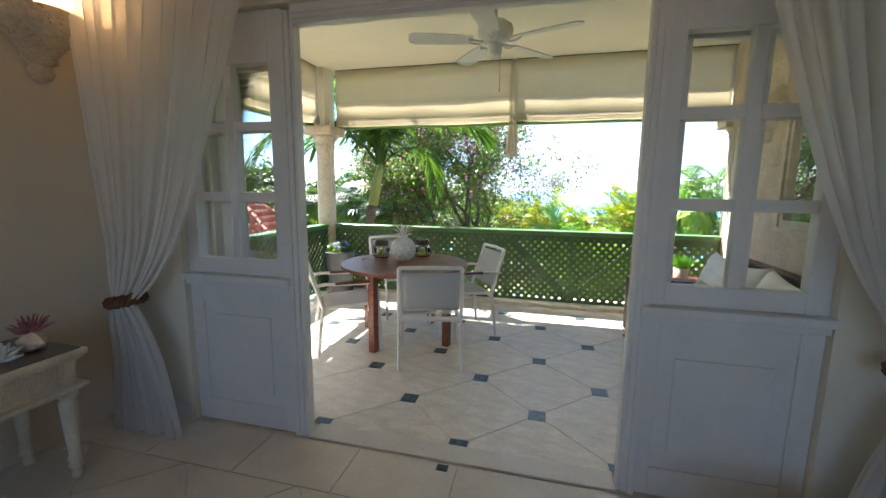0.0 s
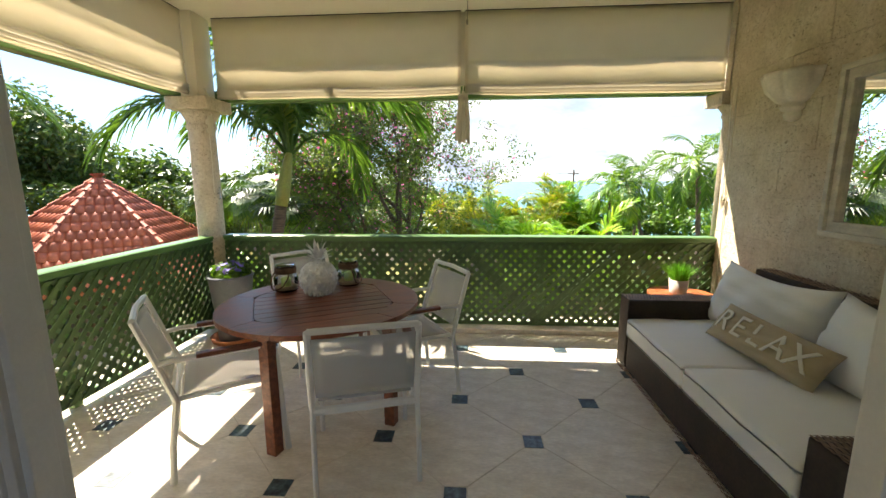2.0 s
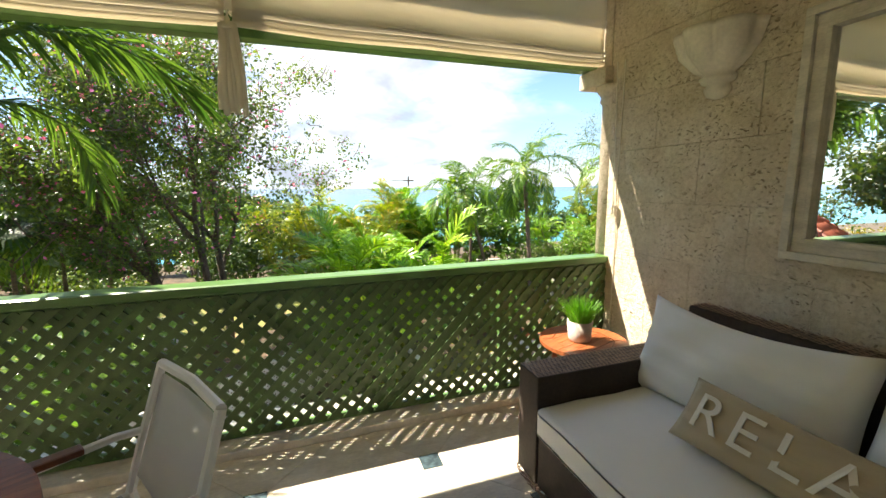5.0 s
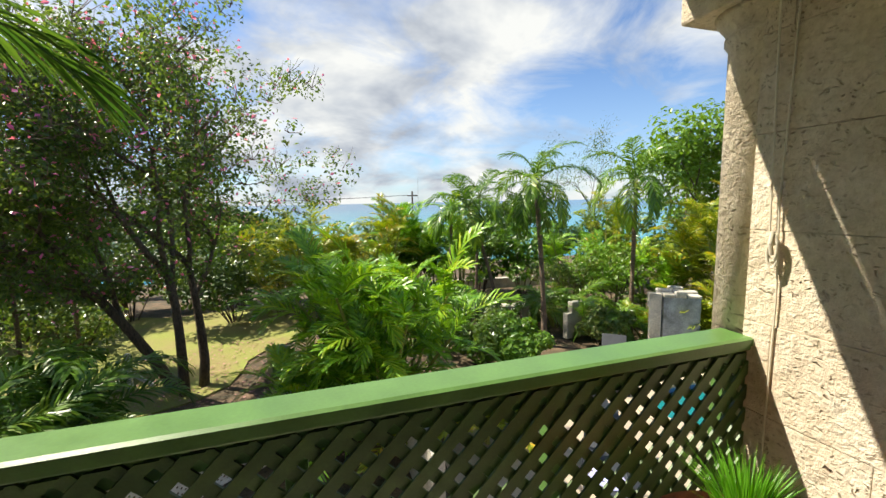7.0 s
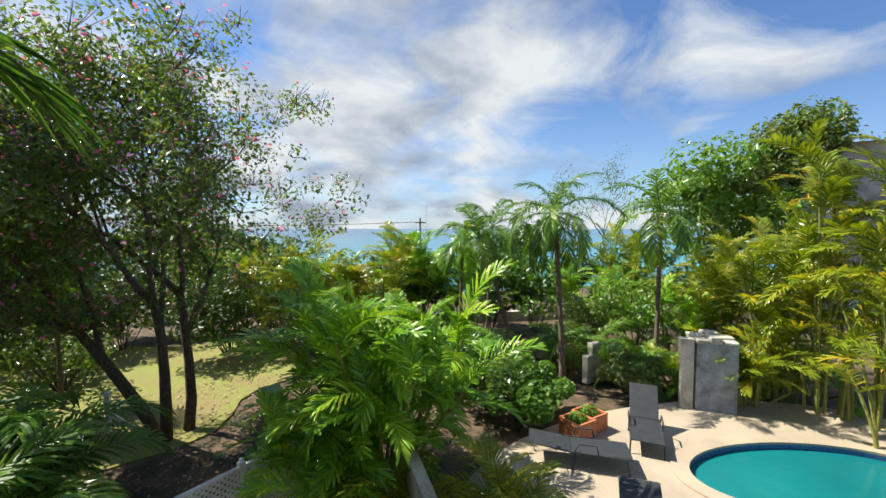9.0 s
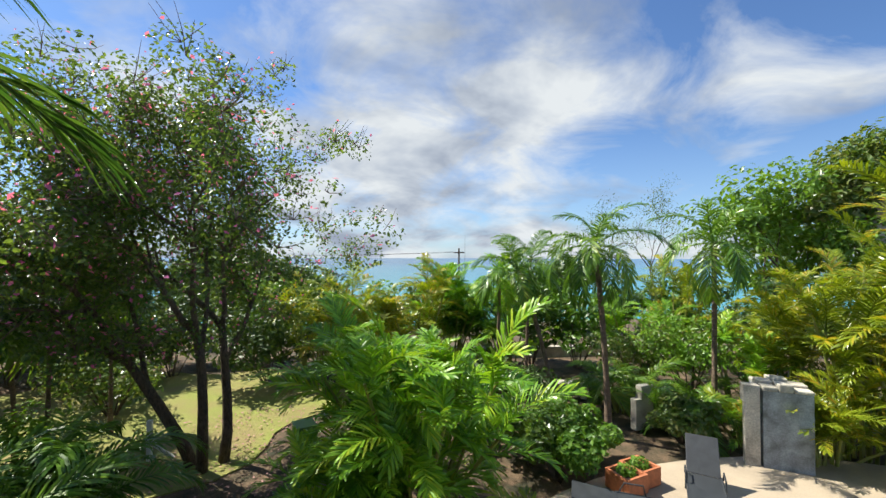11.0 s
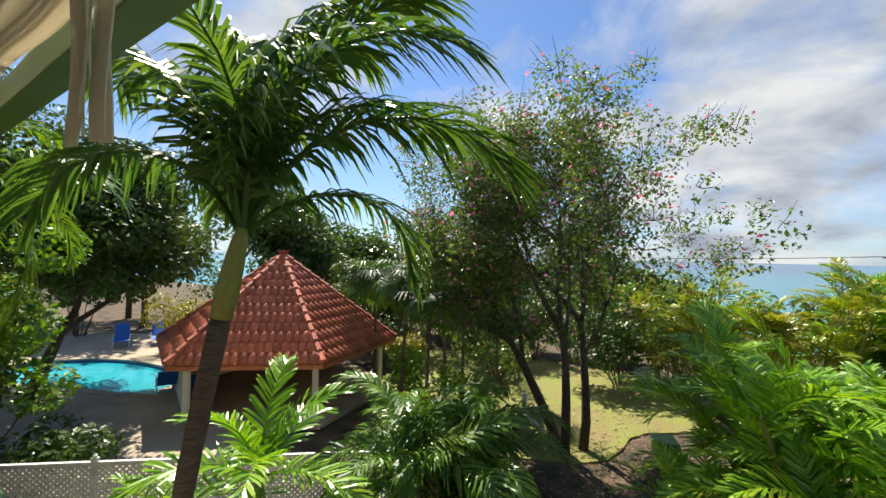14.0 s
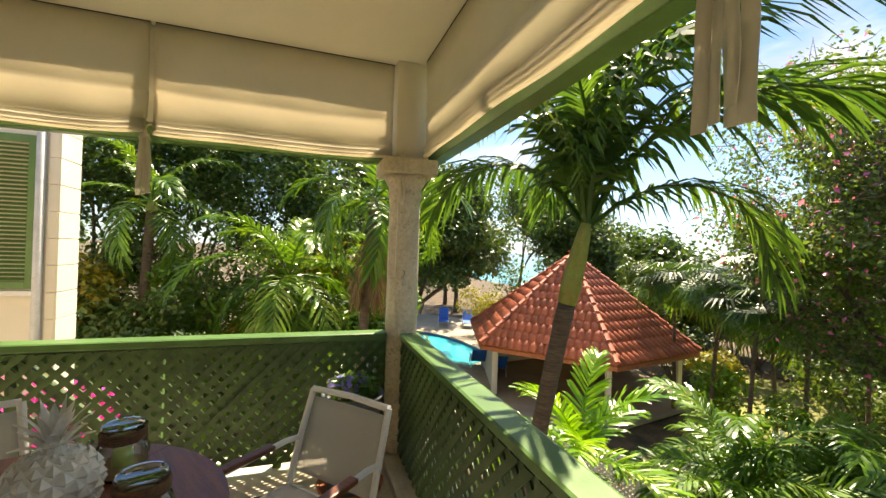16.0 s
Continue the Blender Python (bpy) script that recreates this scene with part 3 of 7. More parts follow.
def door_frame():
    th = thing("door_frame", "white painted moulded frame of the terrace doors", "door frame", kind="structure")
    for sx, x in ((1, -1.240), (-1, 0.590)):
        bm = bmesh.new()
        for k, (w, y) in enumerate(((0.030, -0.445), (0.055, -0.435), (0.075, -0.42))):
            a, b = sorted((x + sx * (w - 0.03), x + sx * w))
            add_box(bm, (a, y, 0), (b, -0.36, 2.325), 0.003)
        part("jamb", bm, WHITE, th, "moulded door jamb")
    bm = bmesh.new()
    for w, y in ((0.0, -0.445), (0.022, -0.435), (0.044, -0.42)):
        add_box(bm, (-1.165, y, 2.325 - w - 0.02), (0.515, -0.36, 2.345 - w), 0.003)
    part("head", bm, WHITE, th)
    part("threshold", box((-1.165, -0.44, -0.006), (0.515, -0.30, 0.006), 0.003), TILE_IN, th, "pale stone threshold strip")


door_frame()


def hinge_mesh():
    bm = box((-0.022, -0.002, -0.05), (0.022, 0.002, 0.05), 0.001)
    add_tube(bm, [(0, -0.005, -0.052), (0, -0.005, 0.052)], 0.006, 8)
    for sx in (-0.012, 0.012):
        for z in (-0.034, 0.0, 0.034):
            add_tube(bm, [(sx, -0.004, z), (sx, -0.001, z)], 0.0045, 8)
    me = bpy.data.meshes.new("hinge")
    bm.to_mesh(me)
    bm.free()
    me.materials.append(STEEL)
    return me


def door_leaf(name, hx, sign, swing):
    """A glazed outer leaf, thrown wide open on its hinges against the terrace wall. Local x runs from the hinge to the lock side."""
    th = thing(name, "white painted glazed door leaf folded open outside", "door", "terrace doors", pose(hx, -0.29, 0, 0, 0, swing))
    s = sign
    W, T = 0.81, 0.022
    bm = bmesh.new()

    def b(x0, z0, x1, z1, t=T):
        a, c = sorted((s * x0, s * x1))
        add_box(bm, (a, -t, z0), (c, t, z1), 0.004)
    wide = 0.105
    for q in ((0, 0.012, wide, 2.25), (W - wide, 0.012, W, 2.25), (wide, 0.012, W - wide, 0.22), (wide, 0.80, W - wide, 1.0), (wide, 2.09, W - wide, 2.25)):
        b(*q)
    part("leaf_frame", bm, WHITE, th)
    bm = bmesh.new()
    b(wide, 0.22, W - wide, 0.80, 0.012)
    b(wide + 0.07, 0.29, W - wide - 0.07, 0.73, 0.017)
    part("panel", bm, WHITE, th)
    for x in (W / 2,):
        bm = bmesh.new()
        b(x - 0.016, 1.0, x + 0.016, 2.09, 0.016)
        part("glazing_bar", bm, WHITE, th)
    for z in (1.385, 1.765):
        for x0, x1 in ((wide, W / 2 - 0.016), (W / 2 + 0.016, W - wide)):
            bm = bmesh.new()
            b(x0, z - 0.016, x1, z + 0.016, 0.015)
            part("glazing_bar", bm, WHITE, th)
    for x0, x1 in ((wide, W / 2 - 0.016), (W / 2 + 0.016, W - wide)):
        for z0, z1 in ((1.0, 1.369), (1.401, 1.749), (1.781, 2.09)):
            part("pane", sheet((s * x0, 0, z0), (s * x1, 0, z1)), GLASS, th).visible_shadow = False
    bm = bmesh.new()
    for sy in (-1, 1):
        prof = [(0.027, 0), (0.027, 0.006), (0.011, 0.01), (0.011, 0.03), (0.024, 0.036), (0.029, 0.05), (0.024, 0.064), (0.0, 0.068)]
        tmp = lathe(prof, 16)
        bmesh.ops.transform(tmp, matrix=pose(s * (W - 0.055), sy * T, 1.165, -90 * sy, 0, 0), verts=tmp.verts)
        me = bpy.data.meshes.new("tmp")
        tmp.to_mesh(me)
        tmp.free()
        bm.from_mesh(me)
        bpy.data.meshes.remove(me)
    part("door_knob", bm, CHROME, th, "brushed metal door knob", True)
    bm = tube([(s * (W - 0.055), -T - 0.008, 1.33), (s * (W - 0.055), T + 0.008, 1.33)], 0.024, 16)
    part("deadbolt", bm, CHROME, th)
    me = hinge_mesh()
    for z in (0.28, 1.12, 2.02):
        shared("hinge", me, th, pose(0.0, -0.03, z, 0, 0, 90))


door_leaf("door_1", -1.250, -1, -3)
door_leaf("door_2", 0.600, 1, 3)


def pilaster(x, y, r, name):
    """Coral stone column with a moulded capital and base."""
    th = thing(name, "weathered coral stone column with a moulded square capital", "column", "terrace columns", pose(x, y, 0))
    prof = [(r * 1.22, 0.0), (r * 1.22, 0.05), (r * 1.12, 0.08), (r, 0.12), (r * 0.99, 0.9), (r * 0.95, 1.92), (r * 0.95, 1.96), (r * 1.08, 1.985),
            (r * 1.08, 2.01), (r * 1.0, 2.02), (r * 1.02, 2.05), (r * 1.25, 2.10), (r * 1.42, 2.14)]
    part("shaft", lathe(prof, 40), STONE, th, "", True)
    part("base", box((-r * 1.3, -r * 1.3, -0.006), (r * 1.3, r * 1.3, 0.045), 0.008), STONE, th)
    part("capital", box((-r * 1.62, -r * 1.62, 2.14), (r * 1.62, r * 1.62, 2.255), 0.012), STONE, th)
    bm = bmesh.new()
    add_tube(bm, [(r * 0.97, -0.03, 1.36), (r * 1.13, -0.03, 1.36)], 0.008, 8)
    for k in (-1, 1):
        add_tube(bm, [(r * 1.12, -0.03, 1.36), (r * 1.18, -0.03 + k * 0.008, 1.36 + k * 0.05), (r * 1.1, -0.03, 1.36 + k * 0.06)], 0.006, 8)
    part("cleat", bm, CHROME, th, "small metal cord cleat")
    return th


pilaster(-2.865, 2.80, 0.125, "column")


def stone_wall():
    wall = structure("wall_right", box((2.075, YD, 0), (2.36, 2.86, CEIL)), STONE, "coral stone block wall, pitted and unpainted")
    end = lathe([(0.15, 0), (0.15, 2.02), (0.165, 2.04), (0.165, 2.06), (0.155, 2.07), (0.19, 2.12), (0.2, 2.14)], 40, (2.215, 2.86, 0))
    structure("wall_end", end, STONE, "rounded coral stone end of the wall", True)
    structure("wall_end_capital", box((1.985, 2.80, 2.14), (2.44, 3.08, 2.255), 0.012), STONE, "moulded coral stone capital")
    structure("wall_end_head", box((2.065, 2.84, 2.257), (2.36, 3.02, CEIL)), STONE, "coral stone above the capital")
    return wall


WALL = stone_wall()


# ---- railings ----


def slat_pieces(th, length, z0, z1, pitch, width, name, material, thick=0.008, to_world=None):
    """Two crossed layers of diagonal slats, cut to the panel."""
    step = pitch * math.sqrt(2)
    h = z1 - z0
    for layer, sgn in enumerate((1, -1)):
        k = -h - 0.02
        while k < length + h:
            w = width / math.sqrt(2)
            if sgn > 0:
                poly = [(k - w, z0), (k + w, z0), (k + h + w, z1), (k + h - w, z1)]
            else:
                poly = [(k + h - w, z0), (k + h + w, z0), (k + w, z1), (k - w, z1)]
            poly = clip_poly(poly, 0, length, z0, z1)
            if poly:
                # laid in the panel's plane: x along, y up, then stood upright
                m = Matrix(((1, 0, 0, 0), (0, 0, 1, 0), (0, 1, 0, 0), (0, 0, 0, 1)))
                y = layer * (thick + 0.001)
                part(name, prism(poly, y, y + thick, m), material, th)
            k += step
    return th


def railing(name, length, m, label, braces):
    th = thing(name, label, "railing", "terrace railings", m)
    bm = box((-0.0, -0.005, RAIL - 0.05), (length, 0.125, RAIL - 0.012), 0.006)
    add_prism(bm, [(-0.012, RAIL - 0.03), (-0.012, RAIL - 0.006), (0.0, RAIL), (0.115, RAIL), (0.135, RAIL - 0.01), (0.135, RAIL - 0.03)], 0, length,
              Matrix(((0, 0, 1, 0), (1, 0, 0, 0), (0, 1, 0, 0), (0, 0, 0, 1))))
    part("handrail", bm, GREEN, th, "glossy green painted handrail")
    part("top_batten", box((0, 0.02, RAIL - 0.12), (length, 0.048, RAIL - 0.052), 0.003), GREEN, th)
    part("bottom_batten", box((0, 0.02, 0.045), (length, 0.048, 0.085), 0.003), GREEN, th)
    slat_pieces(th, length, 0.06, RAIL - 0.06, 0.066, 0.036, "slat", GREEN_SLAT)
    for i in range(braces + 1):
        x = min(max(length * i / braces, 0.03), length - 0.03)
        part("post", box((x - 0.03, 0.05, 0.0), (x + 0.03, 0.10, RAIL - 0.05), 0.003), GREEN, th)
    for i in range(braces):
        a, b = length * i / braces, length * (i + 1) / braces
        if i % 2:
            a, b = b, a
        d = Vector((b - a, 0, 0.78)).normalized()
        up = Vector((-d.z, 0, d.x)) * 0.03
        poly = [(a + up.x, 0.08 + up.z), (a - up.x, 0.08 - up.z), (b - up.x, 0.86 - up.z), (b + up.x, 0.86 + up.z)]
        part("brace", prism(clip_poly(poly, 0.03, length - 0.03, 0.07, RAIL - 0.06), 0.05, 0.075, Matrix(((1, 0, 0, 0), (0, 0, 1, 0), (0, 1, 0, 0), (0, 0, 0, 1)))), GREEN_SLAT, th)
    return th


railing("front_railing", 4.78, pose(-2.725, YF, 0), "green painted lattice railing along the terrace front", 6)
railing("side_railing", 2.96, pose(XL, -0.29, 0, 0, 0, 90), "green painted lattice railing along the terrace side", 4)
structure("curb", box((-2.78, 2.66, -0.004), (2.06, 3.06, 0.045), 0.008), TILE, "pale stone curb under the railing")

# green head beams on the columns
structure("beam_front", box((-3.06, 2.97, 2.257), (2.06, 3.07, 2.37), 0.006), GREEN, "green painted head beam over the front opening")
structure("beam_side", box((-3.06, -0.29, 2.257), (-2.97, 2.965, 2.37), 0.006), GREEN, "green painted head beam over the side opening")



structure("corner_post", box((-2.985, 2.70, 2.257), (-2.80, 2.96, CEIL - 0.002), 0.004), CREAM, "cream post above the column")
structure("mullion_front", box((-0.37, 2.945, 2.372), (-0.26, 2.985, CEIL - 0.002)), CREAM, "cream strip between two blinds")
structure("mullion_side", box((-2.985, 1.03, 2.372), (-2.945, 1.14, CEIL - 0.002)), CREAM, "cream strip between two blinds")


# ---- blinds ----


def roman_blind(width, m, seed, label):
    """Canvas drop with three stacked folds at its hem. Local x along, z up from the ceiling line."""
    th = thing("roman_blind", label, "blind", "roman blinds", m)
    rnd = random.Random(seed)
    prof = [(0.0, 0.0), (0.0, -0.18), (0.002, -0.36), (0.0, -0.43), (-0.012, -0.455), (0.004, -0.468), (0.006, -0.56), (0.002, -0.635), (-0.018, -0.655),
            (0.0, -0.668), (-0.022, -0.684), (0.0, -0.697), (-0.020, -0.715), (-0.008, -0.735), (0.012, -0.735)]
    nu = 60
    verts = []
    ph = [rnd.uniform(0, 6.28) for _ in range(5)]
    for i in range(nu):
        u = i / (nu - 1)
        x = u * width
        for y, z in prof:
            f = -z / 0.735
            sagz = 0.016 * math.sin(math.pi * u) * f + 0.006 * math.sin(9 * u + ph[0]) * f * f
            wy = 0.010 * math.sin(5.0 * u + ph[1] + 4 * f) * f + 0.006 * math.sin(17 * u + ph[2] - 9 * f) * f * (1 if f > 0.5 else 0.4)
            verts.append((x, y + wy, z - sagz))
    grid_mesh("canvas", verts, nu, len(prof), BLIND, th, True, thick=0.004)
    part("headrail", box((0, 0.006, -0.03), (width, 0.035, -0.002)), WHITE, th)
    part("trim", box((0, -0.004, -0.006), (width, 0.006, 0.002)), DARK, th, "thin dark ceiling trim")
    return th


roman_blind(2.40, pose(-2.74, 2.91, CEIL), 1, "cream canvas roman blind, half raised")
roman_blind(2.36, pose(-0.30, 2.91, CEIL), 2, "cream canvas roman blind, half raised")
roman_blind(1.60, pose(-2.90, 1.09, CEIL, 0, 0, 90), 3, "cream canvas roman blind, half raised")
roman_blind(1.33, pose(-2.90, -0.27, CEIL, 0, 0, 90), 4, "cream canvas roman blind, half raised")


def tassel(m, seed, w=0.05, h=0.42):
    th = thing("cord_tassel", "bunch of cream fabric cord strips hanging from the blind", "blind cord", "blind cords", m)
    rnd = random.Random(seed)
    for k in range(6):
        a = (k - 2.5) / 2.5 * w
        L = h * rnd.uniform(0.9, 1.0)
        y = rnd.uniform(-0.02, 0.02)
        verts = []
        for j in range(9):
            f = j / 8
            sp = 0.55 + 0.45 * f
            for e in (-1, 1):
                verts.append((a * sp + e * 0.014 + 0.004 * math.sin(6 * f + k), y + 0.004 * math.sin(8 * f + k * 2) + e * 0.004 * (k % 2 * 2 - 1), -L * f))
        grid_mesh("strip", verts, 9, 2, CORD, th, True, thick=0.003)
    part("cord", tube([(0, 0, 0.02), (0, 0.04, 0.07), (0, 0.165 if seed == 1 else 0.1, 0.09)], 0.006, 6), CORD, th)
    part("knot", lathe([(0.0, 0.03), (0.012, 0.025), (0.016, 0.0), (0.03, -0.015), (0.034, -0.03), (0.0, -0.032)], 12), CORD, th, "", True)
    return th


tassel(pose(-0.315, 2.81, 2.27), 1, 0.06, 0.46)
tassel(pose(-2.87, 1.06, 2.27, 0, 0, 90), 2, 0.035, 0.40)
tassel(pose(-2.74, 2.74, 2.27, 0, 0, 45), 3, 0.02, 0.36)


def cord(pts, label="thin cream pull cord hanging down"):
    tagged(mesh_object("pull_cord", tube(pts, 0.0035, 6), CORD), label, "cord", "blind cords")


cord([(2.04, 2.68, 2.26), (2.045, 2.69, 1.9), (2.04, 2.70, 1.45), (2.045, 2.69, 1.1), (2.045, 2.70, 0.3)])
cord([(2.03, 2.74, 2.26), (2.04, 2.735, 1.8), (2.035, 2.72, 1.34)])
cord([(-2.74, 2.72, 2.25), (-2.735, 2.715, 1.7), (-2.74, 2.71, 1.37)])


def wall_cleat():
    bm = tube([(2.07, 2.70, 1.30), (2.02, 2.70, 1.30)], 0.008, 8)
    add_tube(bm, [(2.02, 2.70, 1.26), (2.012, 2.70, 1.30), (2.02, 2.70, 1.34)], 0.007, 8)
    for k in range(5):
        add_tube(bm, [(2.025 + 0.004 * math.cos(a + k), 2.70 + 0.016 * math.cos(a), 1.285 + 0.05 * math.sin(a) - 0.006 * k) for a in (i * 0.7 for i in range(10))], 0.004, 6)
    tagged(mesh_object("cord_cleat", bm, CORD), "wall cleat wound with cream blind cord", "cleat")


wall_cleat()


# ---- fan ----


def ceiling_fan():
    th = thing("ceiling_fan", "white five-blade ceiling fan hanging from the terrace ceiling", "fan", at=pose(-0.30, 0.86, 0))
    z = 2.56
    part("canopy", lathe([(0.0, CEIL), (0.07, CEIL - 0.001), (0.066, CEIL - 0.03), (0.03, CEIL - 0.065), (0.0, CEIL - 0.066)][::-1], 24), ALU, th, "", True)
    part("rod", tube([(0, 0, z + 0.1), (0, 0, CEIL - 0.06)], 0.013, 12), ALU, th)
    part("motor", lathe([(0.0, z - 0.045), (0.06, z - 0.045), (0.10, z - 0.02), (0.128, z + 0.005), (0.135, z + 0.05), (0.125, z + 0.085), (0.08, z + 0.115), (0.03, z + 0.13), (0.0, z + 0.13)], 32), ALU, th, "", True)
    part("switch_housing", lathe([(0.0, z - 0.13), (0.035, z - 0.128), (0.05, z - 0.11), (0.052, z - 0.06), (0.07, z - 0.046), (0.0, z - 0.045)], 24), ALU, th, "", True)
    for k in range(5):
        a = -20 + 72 * k
        m = pose(0, 0, z - 0.02, 0, 0, a)
        bm = bmesh.new()
        for s in (-1, 1):
            add_tube(bm, [(0.09, s * 0.012, -0.01), (0.13, s * 0.03, -0.014), (0.17, s * 0.035, -0.008), (0.20, s * 0.02, 0.0)], 0.007, 6)
        bmesh.ops.transform(bm, matrix=m, verts=bm.verts)
        part("blade_arm", bm, ALU, th)
        bm = bmesh.new()
        poly = [(0.17, -0.05), (0.30, -0.064), (0.60, -0.074), (0.64, -0.05), (0.65, 0.0), (0.64, 0.05), (0.60, 0.074), (0.30, 0.064), (0.17, 0.05)]
        add_prism(bm, poly, -0.004, 0.004, m @ pose(0, 0, 0.005, 12, 0, 0))
        part("blade", bm, ALU, th)
    bm = tube([(0.04, 0.0, z - 0.12), (0.04, 0.0, z - 0.36)], 0.002, 6)
    add_lathe(bm, [(0.0, 0.0), (0.005, 0.004), (0.005, 0.022), (0.0, 0.026)], 8, (0.04, 0.0, z - 0.385))
    part("pull_chain", bm, STEEL, th, "", False)


ceiling_fan()


# ---- mirror and wall light ----


def mirror():
    y0, y1, z0, z1 = -0.02, 1.63, 1.12, 2.16
    th = thing("wall_mirror", "large mirror in a limed wooden frame on the stone wall", "mirror", at=pose(2.075, 0, 0))
    bm = bmesh.new()
    for t0, t1, d in ((0.0, 0.035, 0.075), (0.035, 0.075, 0.055), (0.075, 0.095, 0.066)):
        for a, b in (((y0 + t0, z0 + t0), (y1 - t0, z0 + t1)), ((y0 + t0, z1 - t1), (y1 - t0, z1 - t0)), ((y0 + t0, z0 + t1), (y0 + t1, z1 - t1)), ((y1 - t1, z0 + t1), (y1 - t0, z1 - t1))):
            add_box(bm, (-d, a[0], a[1]), (-0.004, b[0], b[1]), 0.004)
    part("frame", bm, FRAME, th, "limed wooden mirror frame")
    part("mirror_glass", box((-0.035, y0 + 0.09, z0 + 0.09), (-0.02, y1 - 0.09, z1 - 0.09)), MIRROR, th)


mirror()


def shell_light(m, s=1.0):
    """A half bowl of fluted coral stone fixed to a wall. Local x points out of the wall."""
    th = thing("wall_light", "fluted shell-shaped coral stone uplight on the wall", "wall light", "shell lights", m)
    prof = [(0.012, -0.30), (0.05, -0.285), (0.062, -0.255), (0.05, -0.235), (0.075, -0.225), (0.085, -0.205), (0.07, -0.19), (0.10, -0.17), (0.16, -0.10), (0.185, -0.02), (0.19, 0.0), (0.175, 0.0), (0.14, -0.08), (0.0, -0.14)]
    verts = []
    n = 49
    for i in range(n):
        a = -math.pi / 2 + math.pi * i / (n - 1)
        for r, z in prof:
            fl = 0.93 + (0.16 * abs(math.cos(a * 3.5)) ** 0.7 if z > -0.18 and r > 0.09 else 0.07)
            verts.append((math.cos(a) * r * fl * s, math.sin(a) * r * fl * s, z * s))
    grid_mesh("bowl", verts, n, len(prof), CARVED, th, True)
    return th


shell_light(pose(2.05, 2.02, 2.21, 0, 0, 180), 1.1)

# ---- dining set ----


def dining_table(cx, cy, turn):
    th = thing("round_table", "round oiled teak dining table with slatted top", "table", at=pose(cx, cy, 0, 0, 0, turn))
    R, inner, z0, z1 = 0.60, 0.462, 0.712, 0.74
    # border: a ring of wide and narrow pieces meeting on straight joints
    seg = [(-32, 32), (32, 58), (58, 122), (122, 148), (148, 212), (212, 238), (238, 302), (302, 328)]
    for a0, a1 in seg:
        g = 0.18
        n = 10
        outer = [(R * math.cos(radians(a)), R * math.sin(radians(a))) for a in [a0 + g + (a1 - a0 - 2 * g) * k / n for k in range(n + 1)]]
        i0, i1 = radians(a0 + g), radians(a1 - g)
        inn = [(inner * math.cos(i1), inner * math.sin(i1)), (inner * math.cos(i0), inner * math.sin(i0))]
        bm = prism(outer + inn, z0, z1)
        part("border_board", bm, TEAK, th)
    # slats clipped to the octagon inside the border
    hexa = [(inner * math.cos(radians(a)), inner * math.sin(radians(a))) for a in (-32, 32, 58, 122, 148, 212, 238, 302)]

    def span(y):
        xs = []
        for i in range(8):
            p, q = hexa[i], hexa[(i + 1) % 8]
            if (p[1] - y) * (q[1] - y) <= 0 and p[1] != q[1]:
                xs.append(p[0] + (q[0] - p[0]) * (y - p[1]) / (q[1] - p[1]))
        return (min(xs), max(xs)) if len(xs) > 1 else None
    top = max(p[1] for p in hexa) - 0.003
    k, count = 0, 9
    w = 2 * top / count
    for k in range(count):
        ya, yb = -top + w * k + 0.003, -top + w * (k + 1) - 0.003
        sa, sb = span(ya), span(yb)
        if sa and sb:
            g = 0.003
            part("slat", prism([(sa[0] + g, ya), (sa[1] - g, ya), (sb[1] - g, yb), (sb[0] + g, yb)], z0 + 0.003, z1 - 0.001), TEAK, th)
    part("support", add_box(box((-0.42, -0.03, z0 - 0.03), (0.42, 0.03, z0 + 0.002)), (-0.03, -0.42, z0 - 0.031), (0.03, 0.42, z0 + 0.002)), TEAK, th)
    for k in range(4):
        a = 45 + 90 * k
        m = pose(0.47 * math.cos(radians(a)), 0.47 * math.sin(radians(a)), 0, 0, 0, a)
        part("leg", box((-0.032, -0.032, 0.0), (0.032, 0.032, z0), 0.006, m), TEAK, th)
        m2 = pose(0, 0, 0, 0, 0, a)
        part("apron", box((0.05, -0.012, z0 - 0.075), (0.44, 0.012, z0 - 0.002), 0.003, m2), TEAK, th)
    return th


dining_table(-1.165, 1.27, 28)


